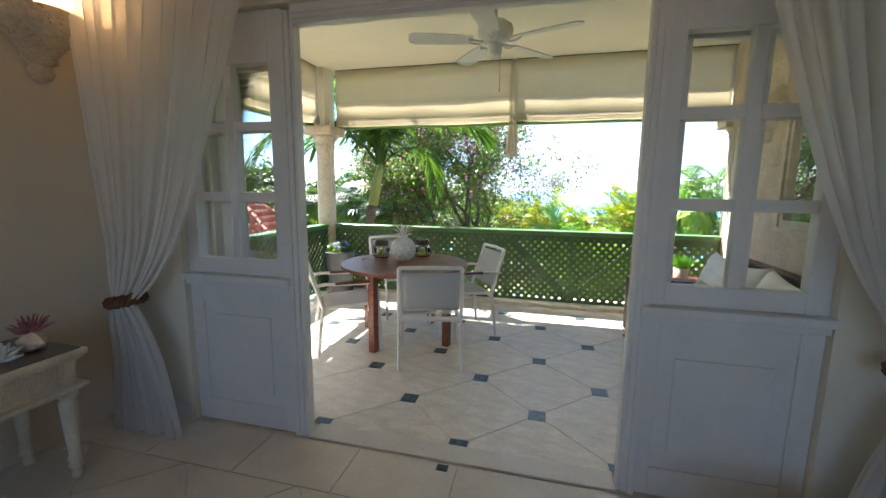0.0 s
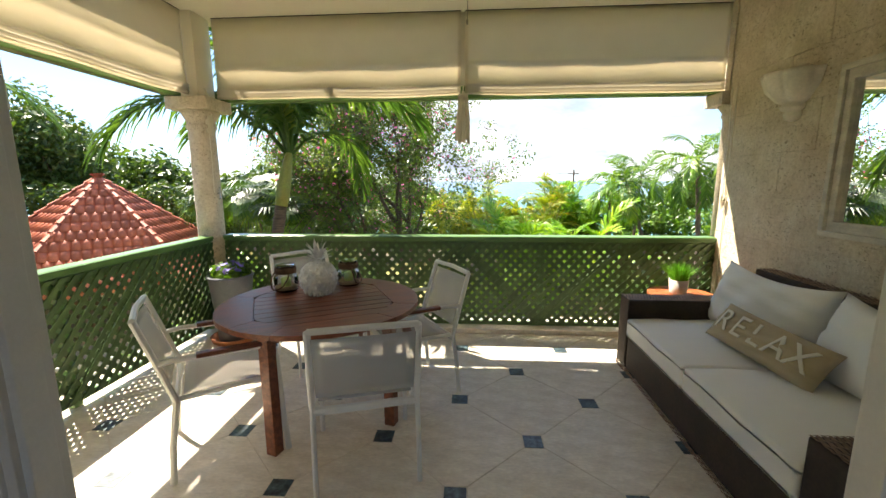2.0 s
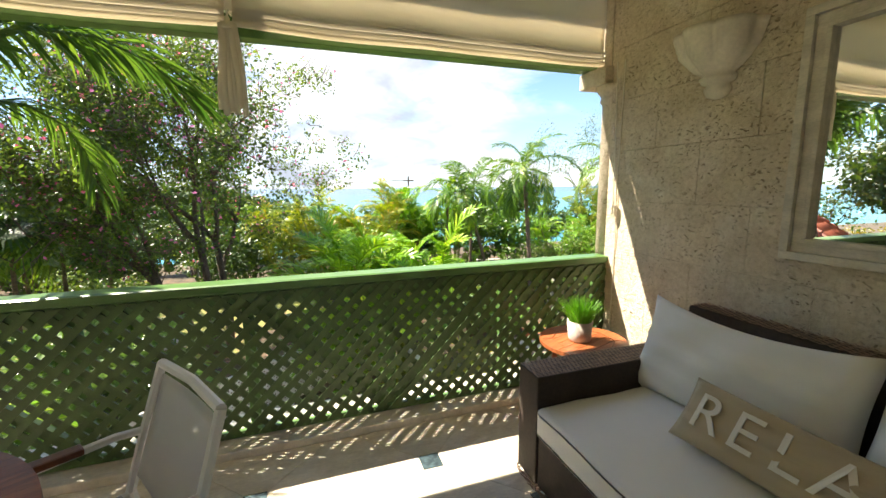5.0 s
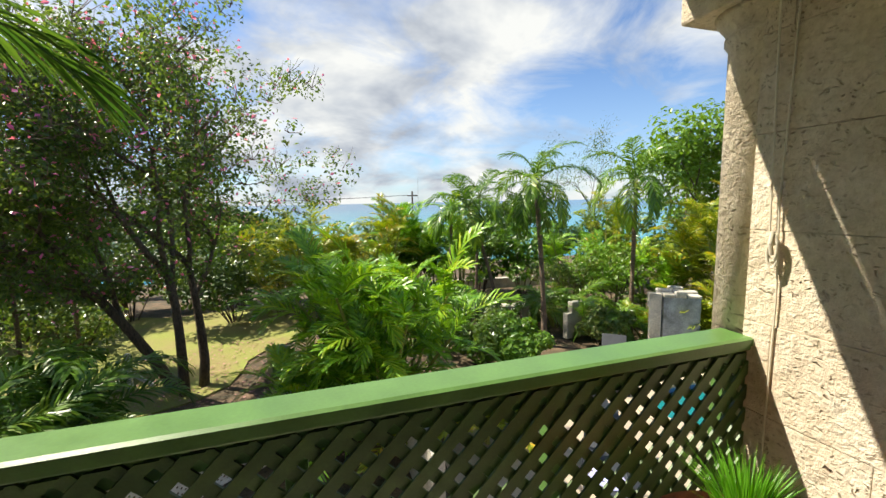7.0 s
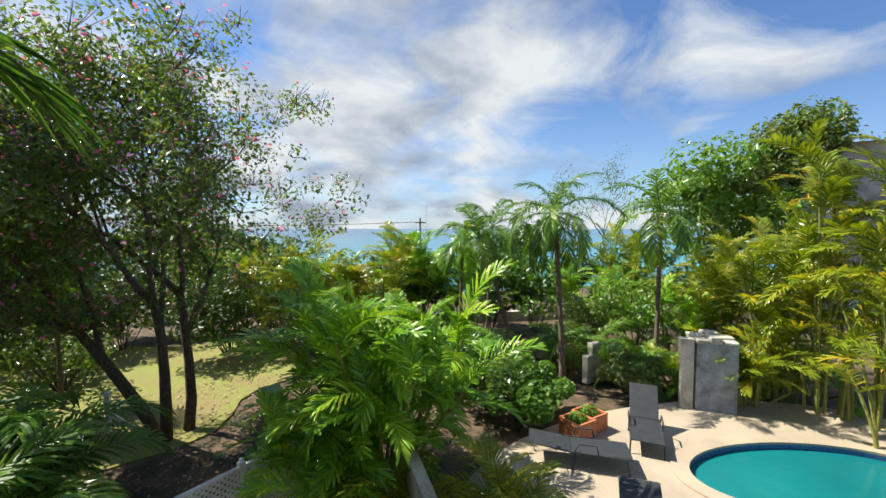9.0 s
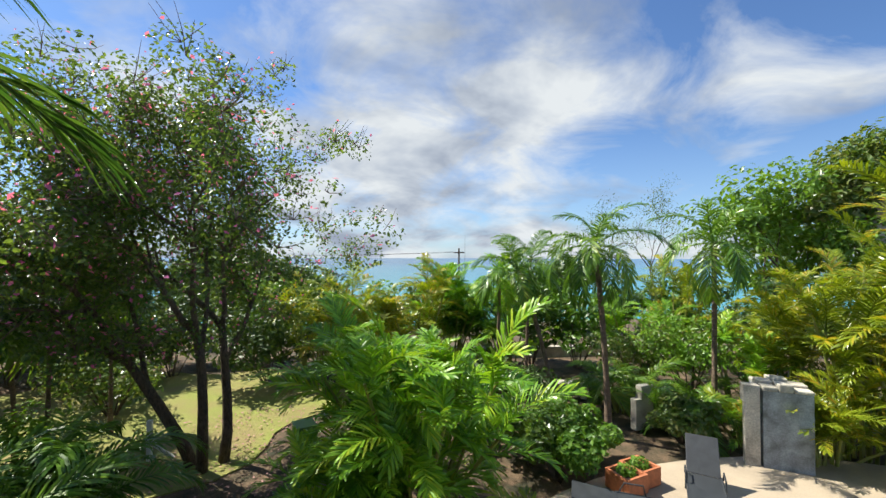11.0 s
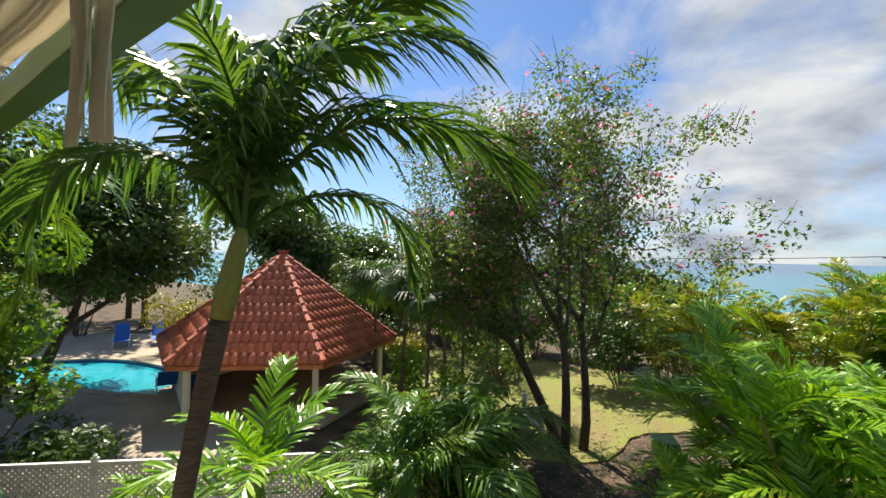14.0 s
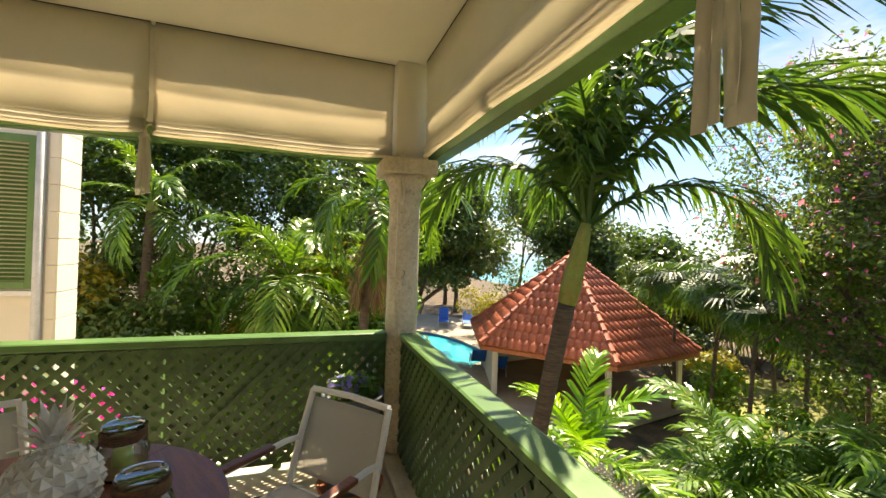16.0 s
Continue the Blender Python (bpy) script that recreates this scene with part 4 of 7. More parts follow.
def dining_chair():
    """Stacking armchair facing +y, seat centre over the origin."""
    th = thing("dining_chair", "white metal armchair with grey sling seat and wooden armrests", "chair", "chairs round the table")
    W, D, sz = 0.248, 0.23, 0.43
    q = 0.013

    def bar(pts, name="frame_bar", mat=ALU, r=q, sides=8, squash=1.0):
        part(name, tube(pts, r, sides, True, squash), mat, th)
    for s in (-1, 1):
        bar([(s * W, -D - 0.05, 0), (s * W, -D - 0.035, 0.2), (s * W, -D, sz)], "leg", r=0.016, squash=0.8)
        bar([(s * W, D + 0.03, 0), (s * W, D + 0.01, 0.3), (s * W, D, 0.55), (s * W, D - 0.02, 0.622)], "leg", r=0.016, squash=0.8)
        bar([(s * W, -D, sz), (s * W * 0.99, -D - 0.05, 0.6), (s * W * 0.96, -D - 0.13, 0.85)], "back_post", r=0.016)
        bar([(s * W, -D - 0.055, 0.63), (s * W, -D + 0.02, 0.64), (s * W, D - 0.02, 0.625)], "arm", r=0.014)
        bm = box((s * W - 0.024, -D + 0.10, 0.632), (s * W + 0.024, D + 0.02, 0.655), 0.008)
        part("armrest", bm, TEAK_ARM, th, "reddish wooden armrest pad")
        bar([(s * (W - 0.02), -D + 0.01, sz), (s * (W - 0.02), D, sz + 0.015)], "seat_rail", r=0.014)
    bar([(-W, D, sz + 0.012), (W, D, sz + 0.012)], "seat_rail", r=0.014)
    bar([(-W, -D, sz - 0.02), (W, -D, sz - 0.02)], "seat_rail", r=0.016, squash=1.4)
    bar([(-W * 0.96, -D - 0.13, 0.85), (0, -D - 0.142, 0.856), (W * 0.96, -D - 0.13, 0.85)], "top_rail", r=0.016)
    n, verts = 11, []
    for i in range(n):
        u = i / (n - 1) * 2 - 1
        for j in range(9):
            v = j / 8
            verts.append((u * (W - 0.025), -D + 0.03 + v * (2 * D - 0.03), sz + 0.016 - 0.014 * (1 - u * u) * math.sin(math.pi * v)))
    grid_mesh("seat", verts, n, 9, SLING, th, thick=0.004)
    verts = []
    for i in range(n):
        u = i / (n - 1) * 2 - 1
        for j in range(9):
            v = j / 8
            z = sz + 0.06 + v * 0.325
            y = -D - 0.02 - 0.108 * v - 0.015 * (1 - u * u) * math.sin(math.pi * v) - 0.01 * v * (1 - u * u)
            verts.append((u * (W * 0.965 - 0.012), y, z))
    grid_mesh("backrest", verts, n, 9, SLING, th, thick=0.004)
    return th


CHAIR = dining_chair()
CHAIR.matrix_basis = pose(-0.80, 0.86, 0, 0, 0, 17)
for x, y, rz in ((-1.60, 0.92, -55.5), (-0.68, 1.60, 122), (-1.505, 2.03, 222)):
    copy_thing(CHAIR, pose(x, y, 0, 0, 0, rz))


def pineapple(x, y):
    th = thing("ceramic_pineapple", "white ceramic pineapple ornament standing on the table", "ornament", at=pose(x, y, 0.741) @ Matrix.Scale(1.1, 4))
    rows, cols = 9, 14
    prof = [(0.045, 0.0), (0.072, 0.02), (0.092, 0.05), (0.102, 0.08), (0.105, 0.105), (0.100, 0.13), (0.088, 0.155), (0.068, 0.176), (0.045, 0.19), (0.03, 0.197)]
    bm = lathe([(0.0, 0.0)] + prof + [(0.0, 0.198)], 28)
    for i in range(rows):
        r = (prof[i][0] + prof[i + 1][0]) / 2
        z = (prof[i][1] + prof[i + 1][1]) / 2
        for k in range(cols):
            a = 2 * math.pi * (k + (i % 2) / 2) / cols
            w = 2 * math.pi * r / cols * 0.5
            h = (prof[i + 1][1] - prof[i][1]) * 0.95
            c, s_ = math.cos(a), math.sin(a)
            def P(du, dz, out):
                rr = r + out
                return (c * rr - s_ * du, s_ * rr + c * du, z + dz)
            q = [bm.verts.new(P(*p)) for p in ((0, h, -0.004), (-w, 0, -0.003), (0, -h, -0.001), (w, 0, -0.003), (0, 0, 0.012))]
            for e in range(4):
                bm.faces.new((q[e], q[(e + 1) % 4], q[4]))
    part("body", bm, CERAMIC, th, "knobbly white ceramic body")
    bm = bmesh.new()
    rnd = random.Random(4)
    for ring, (n, tilt, L) in enumerate(((7, 62, 0.075), (7, 42, 0.09), (6, 24, 0.10), (3, 8, 0.105))):
        for k in range(n):
            a = 2 * math.pi * (k + ring * 0.4) / n
            t = radians(tilt + rnd.uniform(-5, 5))
            rows_ = []
            for j in range(5):
                f = j / 4
                bend = t * (0.55 + 0.75 * f)
                rr = 0.012 + L * f * math.sin(bend)
                zz = 0.195 + ring * 0.012 + L * f * math.cos(bend * 0.8)
                w = 0.017 * (1 - f) ** 0.6 * (0.8 + 0.5 * f)
                c, s_ = math.cos(a), math.sin(a)
                rows_.append([bm.verts.new((c * rr - s_ * w * e, s_ * rr + c * w * e, zz + (0.004 if e == 0 else 0))) for e in (-1, 0, 1)])
            for r0, r1 in zip(rows_, rows_[1:]):
                for e in range(2):
                    bm.faces.new((r0[e], r0[e + 1], r1[e + 1], r1[e]))
    add_lathe(bm, [(0.03, 0.19), (0.024, 0.22), (0.0, 0.235)], 12)
    part("crown", bm, CERAMIC, th, "white ceramic leaf crown")


pineapple(-1.23, 1.40)


def open_lathe(profile, sides):
    bm = lathe(profile, sides)
    top = max(bm.faces, key=lambda f: f.calc_center_median().z)
    bm.faces.remove(top)
    return bm


def candle_jar(x, y, turn):
    th = thing("candle_jar", "glass jar with rope collar holding sand and green candle", "candle jar", "candle jars", pose(x, y, 0.741, 0, 0, turn))
    prof = [(0.0, 0.0), (0.068, 0.0), (0.078, 0.008), (0.08, 0.09), (0.072, 0.108), (0.062, 0.116), (0.060, 0.165), (0.066, 0.172), (0.064, 0.178), (0.060, 0.176)]
    part("jar", open_lathe(prof, 28), JAR, th, "clear glass jar", True).visible_shadow = False
    part("sand", lathe([(0.0, 0.008), (0.072, 0.012), (0.073, 0.03), (0.0, 0.034)], 24), SAND, th)
    part("candle", lathe([(0.0, 0.03), (0.032, 0.03), (0.032, 0.086), (0.026, 0.09), (0.0, 0.084)], 20), WAX, th, "pale green candle", True)
    bm = bmesh.new()
    for k in range(4):
        pts = [(0.066 * math.cos(a), 0.066 * math.sin(a), 0.128 + k * 0.009) for a in (2 * math.pi * i / 20 for i in range(21))]
        add_tube(bm, pts, 0.0055, 6)
    part("rope_collar", bm, ROPE, th, "brown rope wound round the neck")
    bm = tube([(0.068, 0.0, 0.13), (0.088, 0.01, 0.10), (0.094, 0.02, 0.06), (0.09, 0.03, 0.03), (0.078, 0.05, 0.02), (0.05, 0.078, 0.025), (0.01, 0.09, 0.05), (-0.02, 0.075, 0.1), (-0.025, 0.066, 0.125)], 0.005, 6)
    part("rope_handle", bm, ROPE, th)


candle_jar(-1.49, 1.48, 200)
candle_jar(-1.11, 1.66, -60)


# ---- sofa ----


def wicker_sheet(bm, length, height, m, du=0.03, dv=0.011):
    """Basket weave on a flat face: short bowed strands in alternate columns over a dark core."""
    nu, nv = max(2, int(length / du)), max(2, int(height / dv))
    du, dv = length / nu, height / nv
    for i in range(nu):
        for j in range(nv):
            over = (i + j) % 2
            x0, x1 = i * du, (i + 1) * du
            z0, z1 = j * dv + dv * 0.08, (j + 1) * dv - dv * 0.08
            y = 0.006 if over else 0.0015
            a = [bm.verts.new(m @ Vector(p)) for p in ((x0, 0, z0), (x0, 0, z1), ((x0 + x1) / 2, y, z0), ((x0 + x1) / 2, y, z1), (x1, 0, z0), (x1, 0, z1))]
            bm.faces.new((a[0], a[2], a[3], a[1]))
            bm.faces.new((a[2], a[4], a[5], a[3]))


def plane_matrix(o, u, n):
    """Local x along u, local y along the normal n, z up or along u x n."""
    u, n = Vector(u).normalized(), Vector(n).normalized()
    w = u.cross(n)
    return Matrix(((u.x, n.x, w.x, o[0]), (u.y, n.y, w.y, o[1]), (u.z, n.z, w.z, o[2]), (0, 0, 0, 1)))


def sofa():
    x0, x1, y0, y1 = 0.97, 1.98, 0.10, 2.10
    th = thing("wicker_sofa", "dark brown wicker two-seat sofa against the stone wall", "sofa")
    arm, at_, bt = 0.17, 0.575, 0.83

    def woven(name, a, b, faces, label=""):
        bm = box(a, b, 0.01)
        core = part(name, bm, WICKER_IN, th, label)
        bm = bmesh.new()
        e = 0.003
        dx, dy, dz = b[0] - a[0], b[1] - a[1], b[2] - a[2]
        for f in faces:
            if f == "-x":
                wicker_sheet(bm, dy, dz, plane_matrix((a[0] - e, b[1], a[2]), (0, -1, 0), (-1, 0, 0)))
            if f == "-y":
                wicker_sheet(bm, dx, dz, plane_matrix((a[0], a[1] - e, a[2]), (1, 0, 0), (0, -1, 0)))
            if f == "+y":
                wicker_sheet(bm, dx, dz, plane_matrix((b[0], b[1] + e, a[2]), (-1, 0, 0), (0, 1, 0)))
            if f == "+z":
                wicker_sheet(bm, dy, dx, plane_matrix((a[0], a[1], b[2] + e), (0, 1, 0), (0, 0, 1)))
            if f == "+x":
                wicker_sheet(bm, dy, dz, plane_matrix((b[0] + e, a[1], a[2]), (0, 1, 0), (1, 0, 0)))
        ob = part("weave", bm, WICKER, core)
        return core
    woven("base", (x0 + 0.01, y0 + arm, 0.03), (x1, y1 - arm, 0.29), ("-x",))
    woven("arm_panel", (x0, y0, 0.03), (x1, y0 + arm, at_), ("-x", "-y", "+y", "+z"))
    woven("arm_panel", (x0, y1 - arm, 0.03), (x1, y1, at_), ("-x", "-y", "+y", "+z"))
    woven("back_panel", (x1 - 0.12, y0 + arm, 0.29), (x1, y1 - arm, bt), ("-x", "+z"))
    for x in (x0 + 0.04, x1 - 0.05):
        for y in (y0 + 0.04, y1 - 0.04):
            part("foot", tube([(x, y, 0), (x, y, 0.04)], 0.02, 12), STEEL, th)
    mid = (y0 + y1) / 2
    for ya, yb in ((y0 + arm + 0.006, mid - 0.004), (mid + 0.004, y1 - arm - 0.006)):
        bm = box((0, 0, 0), (x1 - 0.15 - x0 + 0.02, yb - ya, 0.15), 0.0)
        bmesh.ops.subdivide_edges(bm, edges=bm.edges, cuts=7, use_grid_fill=True)
        L, Wd = x1 - 0.13 - x0, yb - ya
        for v in bm.verts:
            u, w = v.co.x / L * 2 - 1, v.co.y / Wd * 2 - 1
            if v.co.z > 0.1:
                v.co.z += 0.022 * (1 - abs(u) ** 3) * (1 - abs(w) ** 3) + 0.004 * math.sin(7 * u + 5 * w)
        cut = [e for e in bm.edges if e.calc_face_angle(0) > 0.8]
        bmesh.ops.bevel(bm, geom=cut, offset=0.028, segments=3, profile=0.6, affect="EDGES")
        bmesh.ops.transform(bm, matrix=pose(x0 - 0.01, ya, 0.288), verts=bm.verts)
        tagged(mesh_object("seat_cushion", bm, CUSHION, None, True), "plump white seat cushion on the wicker sofa", "cushion", "sofa cushions")
    # back cushions lean on the backrest
    for k, (yc, lean, tw) in enumerate(((1.56, 17, 4), (0.68, 19, -3))):
        bm = pillow_mesh(0.89, 0.49, 0.23, 3 + k, sag=0.03)
        m = pose(1.69, yc, 0.645, 0, 0, 90 + tw) @ pose(0, 0, 0, lean, 0, 0)
        bmesh.ops.transform(bm, matrix=m, verts=bm.verts)
        tagged(mesh_object("back_cushion", bm, CUSHION, None, True), "loose white back cushion leaning on the wicker sofa", "cushion", "sofa cushions")
    lum = thing("lumbar_pillow", "long beige linen pillow with RELAX in white letters", "pillow",
                at=pose(1.43, 1.16, 0.565, 0, 0, -83) @ pose(0, 0, 0, -36, 3, 0))
    part("cover", pillow_mesh(0.74, 0.25, 0.13, 9, 20, 0.08), BURLAP, lum, "", True)
    for i, ch in enumerate("RELAX"):
        bm = text_mesh(ch, 0.19, 0.003)
        x = (i - 2) * 0.127
        for v in bm.verts:
            # the letters lie on the rounded front of the pillow
            u, w = (v.co.x + x) / 0.37, v.co.y / 0.125
            e = max((1 - abs(u) ** 2.6) * (1 - abs(w) ** 2.6), 0)
            v.co = Vector((-(v.co.x + x) * -1, v.co.z - 0.065 * e ** 0.42 - 0.008, v.co.y))
        part("letter", bm, LETTER, lum, "white letter " + ch)


sofa()


def side_table(cx, cy, R, z1):
    """A small round table: a ring of boards round a slatted middle, on four splayed legs."""
    th = thing("side_table", "small round teak side table in sunlit orange-brown beside the sofa", "table", at=pose(cx, cy, 0, 0, 0, 20))
    z0, inner = z1 - 0.022, R * 0.72
    for k in range(8):
        a0, a1 = 45 * k + 0.4, 45 * k + 44.6
        outer = [(R * math.cos(radians(a)), R * math.sin(radians(a))) for a in [a0 + (a1 - a0) * i / 6 for i in range(7)]]
        inn = [(inner * math.cos(radians(a)), inner * math.sin(radians(a))) for a in (a1, a0)]
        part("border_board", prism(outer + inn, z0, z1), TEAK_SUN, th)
    octagon = [((inner - 0.003) * math.cos(radians(45 * k)), (inner - 0.003) * math.sin(radians(45 * k))) for k in range(8)]
    count = 6
    for k in range(count):
        y0, y1 = inner * (2 * k / count - 1) + 0.002, inner * (2 * (k + 1) / count - 1) - 0.002
        poly = clip_poly(octagon, -R, R, y0, y1)
        if poly:
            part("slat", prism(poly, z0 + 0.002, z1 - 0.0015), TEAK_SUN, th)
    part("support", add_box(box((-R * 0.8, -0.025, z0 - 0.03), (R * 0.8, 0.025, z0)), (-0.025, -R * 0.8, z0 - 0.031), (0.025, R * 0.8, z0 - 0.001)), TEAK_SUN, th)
    for k in range(4):
        c, d = math.cos(radians(45 + 90 * k)), math.sin(radians(45 + 90 * k))
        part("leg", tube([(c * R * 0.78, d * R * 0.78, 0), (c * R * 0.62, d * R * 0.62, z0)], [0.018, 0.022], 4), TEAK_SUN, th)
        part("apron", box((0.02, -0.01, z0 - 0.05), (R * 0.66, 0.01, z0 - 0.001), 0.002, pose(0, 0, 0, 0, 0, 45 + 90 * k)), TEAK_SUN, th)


side_table(1.60, 2.42, 0.265, 0.497)


def grass_pot(x, y, z):
    th = thing("potted_grass", "bright green tufted grass in a white pot", "potted plant", at=pose(x, y, z) @ Matrix.Scale(1.2, 4))
    part("pot", lathe([(0.0, 0.0), (0.052, 0.0), (0.056, 0.01), (0.065, 0.105), (0.060, 0.105), (0.055, 0.09), (0.0, 0.09)], 24), PINK_POT, th, "white ceramic pot", True)
    rnd = random.Random(2)
    verts, faces = [], []
    for k in range(420):
        a, r = rnd.uniform(0, 6.28), 0.045 * math.sqrt(rnd.random())
        lean = r / 0.045 * rnd.uniform(0.3, 1.0)
        L = rnd.uniform(0.11, 0.17)
        d = rnd.uniform(0, 6.28)
        px, py = r * math.cos(a), r * math.sin(a)
        b = len(verts)
        for f in (0, 0.5, 1.0):
            out = lean * L * (0.35 * f + 0.5 * f * f)
            cx, cy, cz = px + out * math.cos(a), py + out * math.sin(a), 0.085 + L * f * (1 - 0.35 * lean * f)
            w = 0.0028 * (1 - f * 0.9)
            verts += [(cx - w * math.cos(d), cy - w * math.sin(d), cz), (cx + w * math.cos(d), cy + w * math.sin(d), cz)]
        faces += [(b, b + 1, b + 3, b + 2), (b + 2, b + 3, b + 5, b + 4)]
    me = bpy.data.meshes.new("grass")
    me.from_pydata(verts, [], faces)
    me.materials.append(GRASS_BLADE)
    ob = new("grass", me)
    ob.parent = th


grass_pot(1.575, 2.425, 0.498)


# ---- room things ----


def curtain(name, sx, top0, top1, tie, bottom0, bottom1, y, group):
    """A sheer drop gathered to one side by a tie-back."""
    th = thing(name, "sheer white floor-length curtain gathered by a rope tie-back", "curtain", group)
    nu, nv = 130, 60
    zt, zk = 2.70, 0.80
    verts = []
    for i in range(nu):
        u = i / (nu - 1)
        for j in range(nv):
            z = 0.015 + (zt - 0.015) * j / (nv - 1)
            if z > zk:
                f = (z - zk) / (zt - zk)
                g = f ** 0.62 if u > 0.5 else f ** 0.8
                x = (tie + (u - 0.5) * 0.10) * (1 - g) + (top0 + (top1 - top0) * u) * g
                amp = 0.012 + 0.030 * f
            else:
                f = (zk - z) / zk
                g = f ** 0.6
                x = (tie + (u - 0.5) * 0.10) * (1 - g) + (bottom0 + (bottom1 - bottom0) * u) * g
                amp = 0.014 + 0.030 * g
            ph = u * 2 * math.pi * 11
            yy = y + amp * math.sin(ph + 0.4 * math.sin(3 * u * 6 + z)) + 0.012 * math.sin(ph * 0.37 + z * 2) - 0.03 * (1 - min(abs(z - zk) * 3, 1))
            verts.append((x + 0.006 * math.sin(ph * 2 + z * 3), yy, z))
    grid_mesh("sheer_cloth", verts, nu, nv, SHEER, th, True)
    bm = bmesh.new()
    for strand in range(3):
        pts = []
        for k in range(33):
            a = 2 * math.pi * k / 32
            w = a * 7 + strand * 2.094
            r = 0.018
            pts.append((tie + 0.088 * math.cos(a) + r * math.cos(w) * math.cos(a), y + 0.062 * math.sin(a) + r * math.cos(w) * math.sin(a), zk + 0.02 * math.cos(a * 1) * -sx + 0.02 * math.sin(w)))
        add_tube(bm, pts, 0.019, 8)
    part("tie_back", bm, ROPE, th, "thick brown twisted rope tie-back", True)
    part("rod", tube([(min(top0, top1) - 0.05, y, zt + 0.004), (max(top0, top1) + 0.05, y, zt + 0.004)], 0.014, 10), ALU, th)


curtain("curtain", -1, -2.40, -1.16, -2.16, -2.36, -1.84, -0.64, "sheer curtains")
curtain("curtain", 1, 1.62, 0.66, 1.44, 1.62, 1.22, -0.66, "sheer curtains")


def console():
    th = thing("console_table", "cream painted console table with reeded apron, against the wall", "table")
    x0, x1, y0, y1, z = -2.49, -2.04, -2.3, -0.97, 0.66
    part("tabletop", add_box(box((x0, y0, z - 0.03), (x1 + 0.02, y1 + 0.02, z), 0.01), (x0, y0 - 0.01, z - 0.045), (x1 + 0.005, y1 + 0.005, z - 0.031), 0.006), CONSOLE, th)
    part("glass_top", box((x0 + 0.01, y0 + 0.01, z + 0.001), (x1, y1, z + 0.008), 0.002), TOP_GLASS, th, "smoked glass table cover")
    bm = box((x0 + 0.02, y0 + 0.02, z - 0.17), (x1 - 0.02, y1 - 0.02, z - 0.046))
    part("apron", bm, CONSOLE, th)
    bm = bmesh.new()
    y = y0 + 0.05
    while y < y1 - 0.06:
        add_tube(bm, [(x1 - 0.02, y, z - 0.16), (x1 - 0.02, y, z - 0.055)], 0.006, 6)
        y += 0.0125
    part("reeding", bm, CONSOLE, th)
    part("moulding", box((x0, y0, z - 0.195), (x1 + 0.015, y1 + 0.015, z - 0.171), 0.009), CONSOLE, th)
    prof = [(0.022, 0), (0.026, 0.02), (0.018, 0.045), (0.03, 0.06), (0.033, 0.075), (0.024, 0.09), (0.032, 0.105), (0.024, 0.12), (0.034, 0.30), (0.038, 0.40), (0.028, 0.415), (0.04, 0.43), (0.036, 0.466)]
    for x in (x0 + 0.06, x1 - 0.05):
        for y in (y0 + 0.06, y1 - 0.05):
            part("leg", lathe(prof, 18, (x, y, 0)), CONSOLE, th, "turned leg", True)


console()


def shells():
    rnd = random.Random(11)
    bm = bmesh.new()
    for k in range(46):
        a, e = rnd.uniform(0, 6.28), rnd.uniform(0.2, 1.5)
        L = rnd.uniform(0.05, 0.09)
        d = Vector((math.cos(a) * math.cos(e), math.sin(a) * math.cos(e), math.sin(e)))
        p = Vector((-2.17, -1.20, 0.668))
        add_tube(bm, [p, p + d * L * 0.6, p + d * L], [0.012, 0.009, 0.004], 5)
    tagged(mesh_object("white_coral", bm, CERAMIC), "branching white coral piece on the console table", "coral")
    bm = bmesh.new()
    verts = []
    for i in range(24):
        a = 2 * math.pi * i / 24
        for j in range(12):
            f = j / 11
            r = 0.05 * math.sin(math.pi * min(f * 1.02, 1)) ** 0.7 * (1 + 0.1 * math.sin(a * 5))
            verts.append((-2.19 + (f - 0.5) * 0.15, -1.07 + r * math.cos(a), 0.711 + r * 0.85 * math.sin(a)))
    tagged(grid_mesh("conch_shell", verts, 24, 12, SHELL, None, True, True), "pale conch shell on the console table", "shell")
    bm = bmesh.new()
    for k in range(26):
        a = radians(-75 + 150 * k / 25)
        base = Vector((-2.20, -1.06, 0.752))
        d = Vector((0.25 * math.cos(k), math.sin(a), math.cos(a)))
        pts = [base, base + d * 0.05, base + d * 0.09 + Vector((0.01 * math.sin(k * 3), 0.008 * math.cos(k * 5), 0))]
        add_tube(bm, pts, [0.006, 0.005, 0.002], 5)
    tagged(mesh_object("fan_coral", bm, CORAL), "small dusky pink fan coral on a shell", "coral")


shells()


def room_light():
    th = thing("wall_light", "carved coral stone uplight glowing warm on the room wall", "wall light", "shell lights", pose(-2.5, -0.70, 2.32))
    prof = [(0.02, -0.34), (0.05, -0.32), (0.06, -0.29), (0.045, -0.26), (0.08, -0.24), (0.075, -0.21), (0.11, -0.17), (0.18, -0.08), (0.21, 0.0), (0.195, 0.0), (0.15, -0.08), (0.0, -0.14)]
    verts = []
    for i in range(33):
        a = -math.pi / 2 + math.pi * i / 32
        for r, z in prof:
            verts.append((math.cos(a) * r, math.sin(a) * r, z))
    grid_mesh("bowl", verts, 33, len(prof), STONE, th, True)
    part("bulb", lathe([(0.0, -0.10), (0.025, -0.09), (0.03, -0.06), (0.018, -0.02), (0.0, -0.015)], 14, (0.08, 0, 0)), BULB, th, "lit bulb", True)
    lamp = bpy.data.lights.new("uplight", "POINT")
    lamp.energy, lamp.color, lamp.shadow_soft_size = 2.0, (1.0, 0.66, 0.36), 0.04
    ob = new("uplight_bulb", lamp)
    ob.matrix_basis = pose(-2.41, -0.70, 2.305)


room_light()


